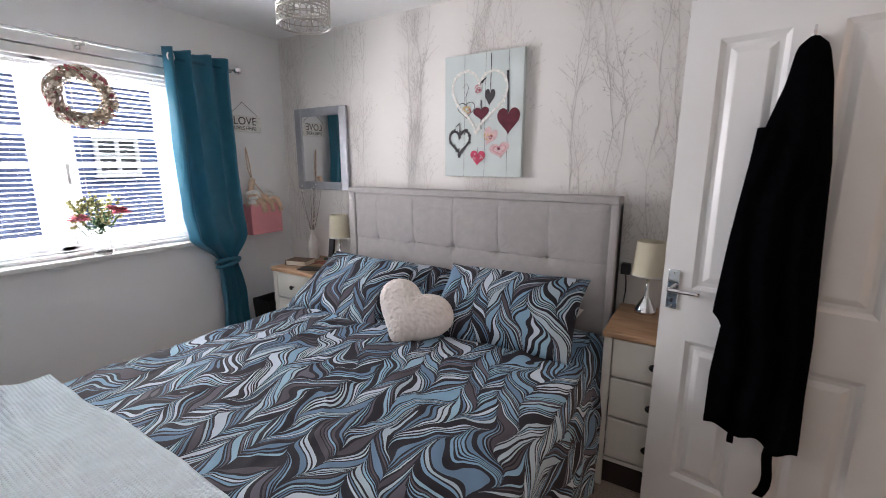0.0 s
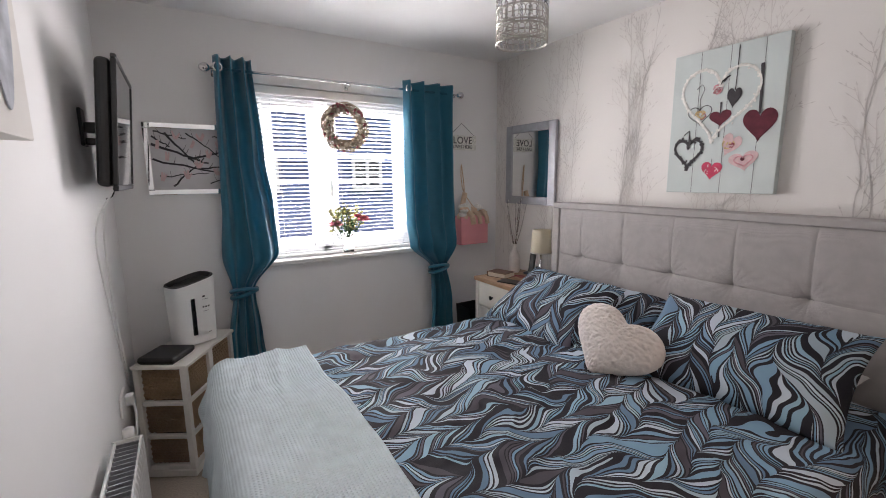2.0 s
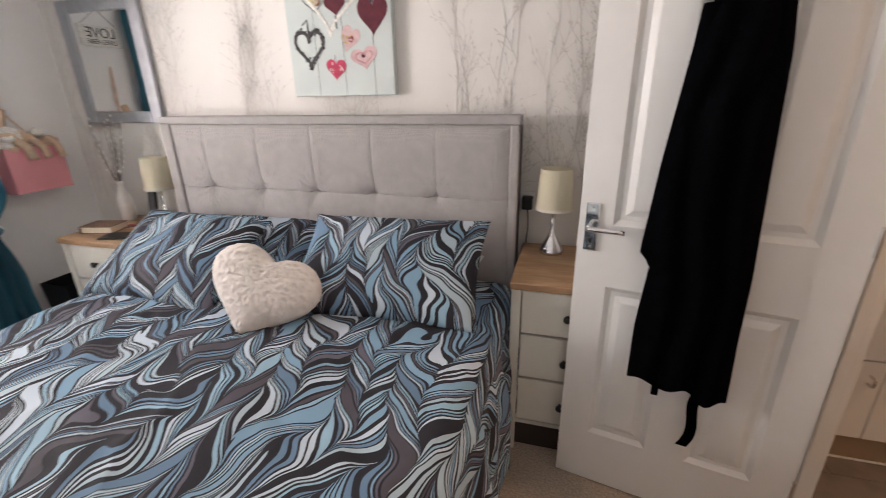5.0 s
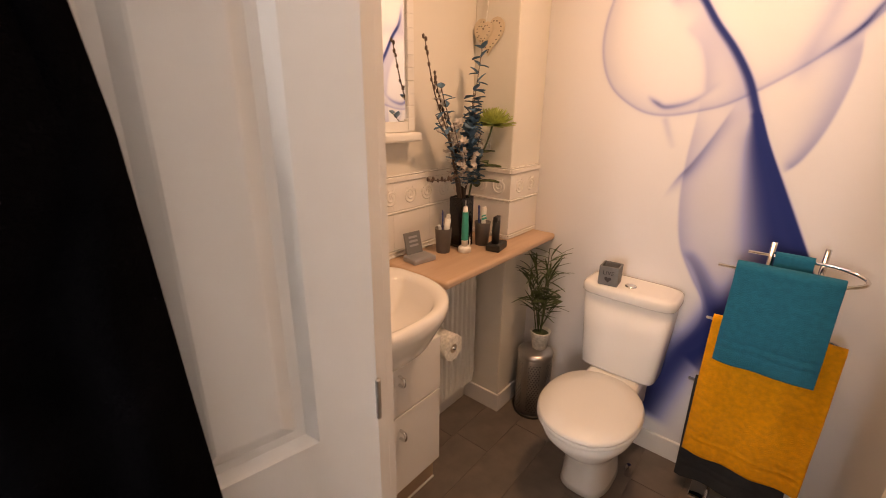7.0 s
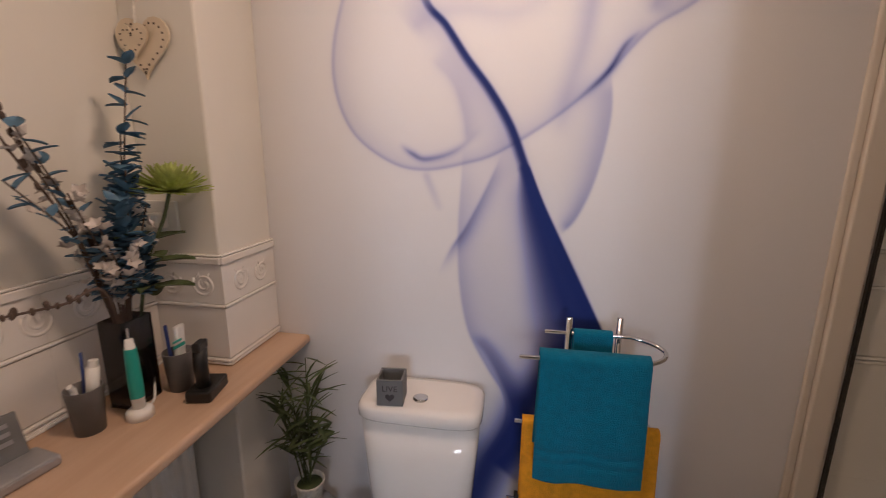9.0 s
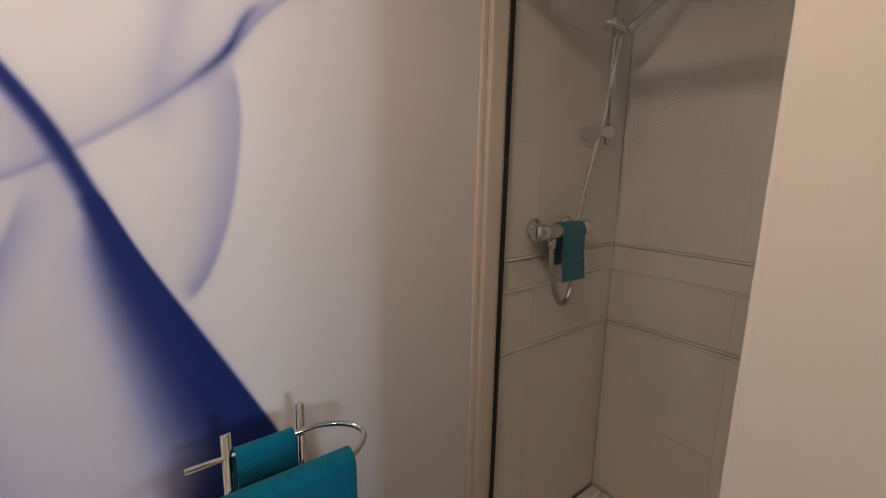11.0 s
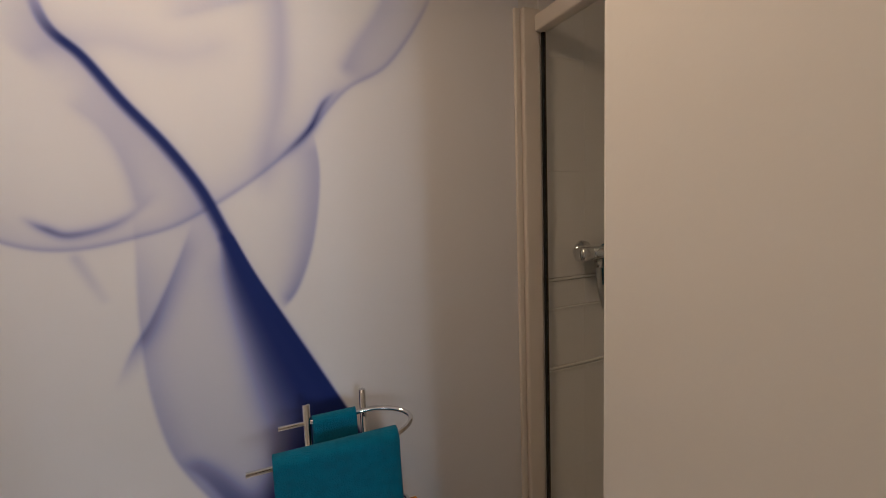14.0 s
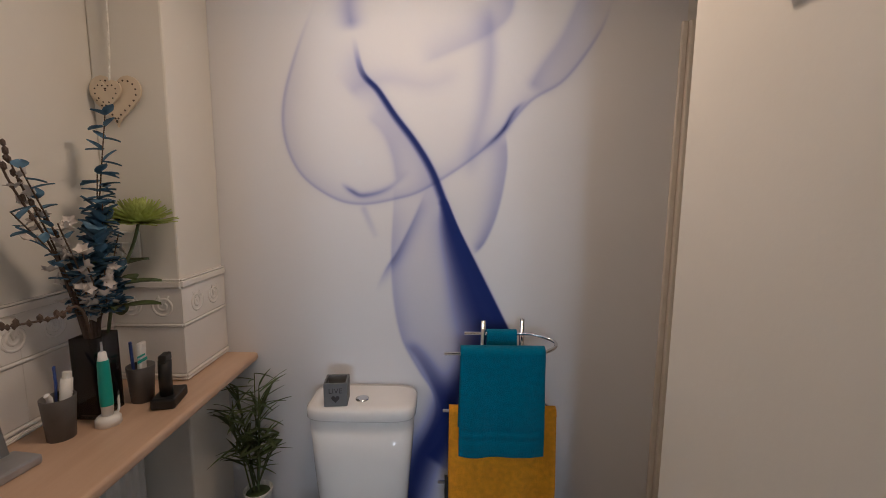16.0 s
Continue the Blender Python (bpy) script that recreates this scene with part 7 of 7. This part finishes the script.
sf = tagged(part("shelf", box(4.064, 4.858, 2.735, YBN - 0.001, 0.886, 0.915, 0.011, 4), M_SHELFWOOD), "beech laminate shelf over the radiator", "shelf")
part("sealant_bead", box(4.068, 4.607, YBN - 0.018, YBN - 0.0075, 0.9155, 0.921, 0.002), M_WHITE, sf, "white sealant along the tiles")
br_ = thing("ensuite_radiator", pose(4.17, YBN, 0.12), "white ribbed radiator under the shelf", "radiator")
part("panel", sheet(lambda u, v: Vector((u * 0.43, -0.062 - 0.006 * max(-1, min(1, 2 * math.cos(2 * math.pi * u * 12))) * smoothstep(0, 0.08, v) * smoothstep(1, 0.92, v), v * 0.60)), 150, 12, 0.006), M_WHITE, br_)
part("back_panel", box(0, 0.43, -0.05, -0.02, 0.005, 0.595), M_WHITE, br_)
part("wall_bracket", boxes([(0.08, 0.1, -0.021, -0.001, 0.1, 0.5), (0.33, 0.35, -0.021, -0.001, 0.1, 0.5)]), M_WHITE, br_)
part("valve", tube([(0.43, -0.05, 0.03), (0.455, -0.05, 0.03), (0.455, -0.05, -0.12)], 0.008, 8), M_CHROME, br_, smooth=True)
part("valve_head", lathe([(0, 0), (0.014, 0), (0.016, 0.03), (0.012, 0.045), (0, 0.046)], 16, pose(0.455, -0.05, 0.04)), M_WHITE, br_, smooth=True)

# ---- mirror over the basin ----
bmr = thing("bathroom_mirror", pose(0, 0, 0), "tall mirror in a white grooved frame with a ledge", "mirror")
for a, b in ((3.795, 3.868), (4.186, 4.217)):
    part("grooved_stile", boxes([(a, b, 3.022, 3.052, 1.39 + k * 0.0415, 1.431 + k * 0.0415) for k in range(16)], 0.0012), M_WHITE, bmr)
part("frame_back", boxes([(3.797, 4.215, 3.042, 3.0525, 1.385, 2.06), (3.868, 4.186, 3.022, 3.041, 1.385, 1.42), (3.868, 4.186, 3.022, 3.041, 2.02, 2.06)], 0.002), M_WHITE, bmr)
part("mirror_glass", box(-0.158, 0.158, 0.0, 0.010, 1.4205, 2.0195), M_MIRROR, bmr).matrix_local = pose(4.027, 3.0285, 0, 0, 0, 0.75)
part("ledge", box(3.785, 4.222, 2.985, 3.0525, 1.352, 1.384, 0.01, 3), M_WHITE, bmr)

# ---- on the shelf ----
def beaker(m, label):
    bk = thing("beaker", m, label, "beaker", "grey beakers")
    part("cup", lathe([(0, 0), (0.027, 0), (0.034, 0.098), (0.034, 0.1), (0.0315, 0.1), (0.025, 0.006), (0, 0.006)], 28), M_GREYCUP, bk, smooth=True)
    return bk


b1 = beaker(pose(4.305, 2.955, 0.915), "grey resin beaker holding toothpaste and a brush")
part("toothpaste", tube([(0.008, 0, 0.01), (0.016, -0.004, 0.09), (0.022, -0.006, 0.135)], 0.012, 10), M_WHITE, b1, smooth=True)
part("tube_cap", tube([(0.022, -0.006, 0.135), (0.024, -0.007, 0.15)], 0.009, 10), M_WHITE, b1)
part("brush_head", tube([(-0.01, 0, 0.01), (-0.02, 0.0, 0.105), (-0.026, 0, 0.115)], 0.006, 8), M_WHITE, b1)
part("toothbrush", tube([(0.0, 0.01, 0.01), (0.02, 0.02, 0.12), (0.03, 0.03, 0.16)], 0.003, 6), M_CLOTHBLUE, b1)
b2 = beaker(pose(4.49, 2.895, 0.915), "grey resin beaker with a striped toothpaste tube")
part("toothpaste", box(-0.022, 0.022, -0.006, 0.006, 0.02, 0.16, 0.004, 2, pose(0, 0, 0, 0, 8, 20)), M_WHITE, b2)
part("tube_print", boxes([(-0.018, 0.018, -0.008, -0.0065, 0.11, 0.118), (-0.018, 0.01, -0.008, -0.0065, 0.125, 0.13)], 0, 1), M_MINT, b2)
part("toothbrush", tube([(-0.005, 0.01, 0.01), (-0.012, 0.012, 0.12), (-0.014, 0.012, 0.17)], 0.004, 6), M_CLOTHBLUE, b2)
eb = thing("electric_toothbrush", pose(4.365, 2.892, 0.915), "mint and white electric toothbrush on its charger", "toothbrush")
part("charger", lathe([(0, 0), (0.027, 0), (0.027, 0.016), (0.022, 0.022), (0.012, 0.024), (0, 0.024)], 28), M_WHITE, eb, smooth=True)
part("handle", lathe([(0, 0.024), (0.0125, 0.024), (0.0135, 0.08), (0.012, 0.15), (0.008, 0.185), (0, 0.187)], 20), M_WHITE, eb, smooth=True)
part("grip", lathe([(0.0139, 0.05), (0.0139, 0.10), (0.0125, 0.15), (0.0115, 0.165)], 20), M_MINT, eb, smooth=True)
part("spindle", tube([(0, 0, 0.185), (0, 0, 0.21)], 0.0025, 8), M_STEEL, eb)
part("cable", tube(spline([(0.02, 0.01, 0.006), (0.06, 0.02, 0.01), (0.09, 0.05, 0.08), (0.11, 0.1, 0.25), (0.15, 0.13, 0.33), (0.235, 0.14, 0.38)], 6), 0.003, 6), M_WHITE, eb)
sw = thing("shaver_socket", pose(4.616, 3.0, 1.33), "white shaver socket on the boxing wall", "socket")
part("plate", box(-0.01, 0, -0.045, 0.045, -0.04, 0.04, 0.003), M_WHITE, sw)
part("plug", box(-0.045, -0.0105, -0.02, 0.02, -0.03, 0.01, 0.005), M_WHITE, sw)
tm = thing("beard_trimmer", pose(4.475, 2.812, 0.915, 0, 0, 12), "black trimmer standing in its charging stand", "trimmer")
part("stand", box(-0.045, 0.05, -0.03, 0.03, 0, 0.03, 0.006, 2), M_BLACK, tm)
part("trimmer_body", tube([(-0.012, 0, 0.03), (-0.014, 0, 0.08), (-0.01, 0, 0.125)], 0.016, 12), M_BLACK, tm, smooth=True)
part("trimmer_head", box(-0.028, 0.012, -0.01, 0.01, 0.12, 0.142, 0.004), M_BLACK, tm)
ch = thing("soap_dish_sign", pose(4.165, 2.955, 0.915, 0, 0, -8), "grey sloped block holding a small grey card", "ornament")
part("block", box(-0.052, 0.052, -0.04, 0.035, 0, 0.022, 0.006, 2), M_SILVER, ch)
part("card", box(-0.038, 0.038, -0.004, 0.004, 0.02, 0.105, 0.002, 1, pose(0, 0.022, 0, -14)), M_GREYBOX, ch)
part("card_print", boxes([(-0.02, 0.02, -0.0052, -0.0042, 0.05 + 0.016 * k, 0.058 + 0.016 * k) for k in range(3)], 0, 1), M_SILVER, ch).matrix_local = pose(0, 0.022, 0, -14)

fv = thing("flower_arrangement", pose(4.42, 2.955, 0.915), "smoked glass vase of blue leaves, white blossom and a green bloom", "vase")
part("vase", boxes([(-0.04, 0.04, -0.032, 0.032, 0, 0.012), (-0.04, -0.034, -0.032, 0.032, 0.012, 0.21), (0.034, 0.04, -0.032, 0.032, 0.012, 0.21), (-0.034, 0.034, -0.032, -0.027, 0.012, 0.21), (-0.034, 0.034, 0.027, 0.032, 0.012, 0.21)], 0.002), M_SMOKED, fv)
rng = random.Random(77)
blue, blos, buds = bmesh.new(), bmesh.new(), bmesh.new()


def stem_to(points, r, n=9):
    pts = spline(points, n)
    part("stem", tube(pts, r, 6, r_end=r * 0.5), M_TWIG, fv)
    return pts


def spray(tip, mid, n, kind, big=1.0):
    pts = stem_to([(rng.uniform(-0.01, 0.01), rng.uniform(-0.01, 0.01), 0.02), (mid[0] * 0.35, mid[1] * 0.35, 0.24), mid, tip], 0.003)
    for p in pts[12:]:
        for q in range(n):
            if kind == "blue":
                petal(blue, Matrix.Translation(p) @ pose(0, 0, 0, rng.uniform(30, 100), 0, rng.uniform(0, 360)), big * rng.uniform(0.026, 0.038), big * rng.uniform(0.034, 0.05), -0.008)
            else:
                m0 = Matrix.Translation(p + Vector((rng.gauss(0, 0.014), rng.gauss(0, 0.012), rng.gauss(0, 0.012)))) @ pose(0, 0, 0, rng.uniform(0, 90), 0, rng.uniform(0, 360))
                for k in range(5):
                    petal(blos, m0 @ pose(0, 0, 0, 50, 0, 72 * k), 0.014, 0.019, -0.004)


def catkin_twig(points, r):
    """A bare twig with small buds towards its tip."""
    pts = stem_to(points, r, 10)
    for k, p in enumerate(pts[len(pts) // 2:]):
        if k % 2 == 0 or k > len(pts) // 2 - 4:
            bmesh.ops.create_icosphere(buds, subdivisions=1, radius=rng.uniform(0.005, 0.008), matrix=Matrix.Translation(p + Vector((rng.gauss(0, 0.004), 0, rng.gauss(0, 0.004)))) @ Matrix.Diagonal((0.8, 0.8, 1.4, 1)))


spray((0.09, -0.01, 0.77), (0.05, 0.0, 0.50), 2, "blue", 0.9)
spray((0.06, 0.0, 0.62), (0.035, 0.0, 0.42), 3, "blue")
spray((-0.16, -0.02, 0.62), (-0.06, 0.0, 0.43), 1, "blue", 0.8)
spray((-0.20, -0.03, 0.53), (-0.08, -0.01, 0.40), 1, "blue", 0.8)
spray((0.03, -0.03, 0.54), (0.02, -0.02, 0.36), 4, "blue")
spray((-0.01, -0.04, 0.47), (0.0, -0.03, 0.33), 4, "blue")
spray((0.05, 0.0, 0.50), (0.03, 0.0, 0.36), 4, "blue")
spray((-0.04, -0.02, 0.42), (-0.02, -0.02, 0.31), 4, "blue")
spray((0.03, -0.05, 0.38), (0.02, -0.04, 0.29), 4, "blue")
spray((-0.10, -0.03, 0.50), (-0.05, -0.03, 0.36), 1, "white")
spray((-0.07, -0.05, 0.44), (-0.03, -0.04, 0.33), 1, "white")
spray((0.06, -0.04, 0.46), (0.03, -0.03, 0.35), 1, "white")
spray((-0.02, -0.06, 0.38), (-0.01, -0.05, 0.30), 1, "white")
spray((-0.15, 0.0, 0.60), (-0.08, 0.0, 0.44), 1, "white")
catkin_twig([(0, 0, 0.1), (-0.06, -0.03, 0.29), (-0.16, -0.05, 0.30), (-0.27, -0.06, 0.315)], 0.004)
catkin_twig([(0, 0, 0.1), (-0.08, 0.0, 0.42), (-0.17, 0.0, 0.60), (-0.225, 0.0, 0.78)], 0.0035)
catkin_twig([(0, 0, 0.1), (-0.05, 0.0, 0.42), (-0.12, 0.01, 0.56), (-0.16, 0.01, 0.66)], 0.003)
tagged(part("blue_leaf", blue, M_BLUELEAF, fv, "dusty blue eucalyptus leaves", smooth=True), kind="stuff")
tagged(part("white_blossom", blos, M_BLOSSOM, fv, smooth=True), kind="stuff")
tagged(part("twig_bud", buds, M_TWIG, fv), kind="stuff")
gb, gl_ = bmesh.new(), bmesh.new()
add_tube(gl_, spline([(0.01, 0, 0.05), (0.05, -0.02, 0.30), (0.09, -0.05, 0.42), (0.115, -0.06, 0.50)], 6), 0.004, 6)
for k in range(9):
    for i in range(10 + 2 * k):
        petal(gb, Matrix.Translation((0.115, -0.06, 0.49)) @ pose(0, 0, 0, 6 + 11 * k + rng.uniform(-6, 6), 0, 360 * i / (10 + 2 * k) + 11 * k + rng.uniform(-7, 7)), 0.019, 0.058 + 0.0035 * k + rng.uniform(-0.006, 0.006), 0.010)
for z, a in ((0.33, 20), (0.36, 200), (0.28, -60), (0.38, 80), (0.25, 140), (0.31, -100), (0.35, -30), (0.40, -80), (0.27, 10)):
    petal(gl_, Matrix.Translation((0.06, -0.03, z)) @ pose(0, 0, 0, 75, 0, a), 0.05, 0.095, -0.02)
part("green_bloom", gb, M_LIME, fv, "lime green chrysanthemum", smooth=True)
part("bloom_stalk", gl_, M_BAMBOO, fv)

ht = thing("hanging_heart", pose(4.612, 2.985, 1.735), "cream pierced heart ornaments hanging from a string", "ornament")
def plate(w, h, dx, dz, depth, x):
    return flat_shape([(px + dx, pz + dz) for px, pz in heart_outline(w, h)], depth, Matrix.Translation((x, 0, 0)) @ pose(0, 0, 0, 0, 0, -90))


part("large_heart", plate(0.145, 0.14, 0, 0, 0.006, -0.002), M_LILACHEART, ht)
part("small_heart", plate(0.085, 0.085, -0.018, 0.012, 0.005, -0.014), M_LILACHEART, ht)
dots = bmesh.new()
for k, (px, pz) in enumerate(heart_outline(0.118, 0.112, 30)):
    add_lathe(dots, [(0, 0), (0.0028, 0), (0.0028, 0.0008), (0, 0.0008)], 8, Matrix.Translation((-0.0095, -px, pz)) @ pose(0, 0, 0, 0, 90))
for k, (px, pz) in enumerate(heart_outline(0.06, 0.058, 18)):
    add_lathe(dots, [(0, 0), (0.0022, 0), (0.0022, 0.0008), (0, 0.0008)], 8, Matrix.Translation((-0.0205, -(px - 0.018), pz + 0.012)) @ pose(0, 0, 0, 0, 90))
part("pierced_holes", dots, M_TWIG, ht)
part("string", tube(spline([(-0.012, 0.01, 0.055), (-0.008, 0.004, 0.2), (-0.004, 0.0, 0.60)], 8), 0.003, 6), M_CHALK, ht)

pf = thing("small_frame", pose(3.85, YB + 0.001, 1.735), "thin white picture panel on the south wall", "picture")
part("panel", box(-0.10, 0.085, 0, 0.016, 0.0, 0.26, 0.002), M_CHALK, pf)
part("edge", boxes([(-0.103, 0.088, 0.0, 0.018, -0.003, 0.0)]), M_RECESSDARK, pf)

# ---- plank floor of the ensuite ----
floor2 = bpy.data.objects["floor_ensuite"]
plank_me = {}
rng = random.Random(9)
for r in range(10):
    x = XE + 0.004 - rng.uniform(0, 0.5)
    y0 = 1.30 + r * 0.178
    while x < XM:
        a, b = max(x, XE + 0.004), min(x + 0.6, XM - 0.002)
        if b - a > 0.02 and y0 < YBN - 0.02:
            key = round(b - a, 2)
            if key not in plank_me:
                bm = box(0, key - 0.003, 0, min(0.175, YBN - y0), 0, 0.004, 0.001, 1)
                me = bpy.data.meshes.new("plank")
                bm.to_mesh(me)
                bm.free()
                me.materials.append(M_VINYL)
                plank_me[key] = me
            ob = new("plank", plank_me[key])
            ob.parent, ob.location = floor2, (a, y0, 0.0)
        x += 0.6
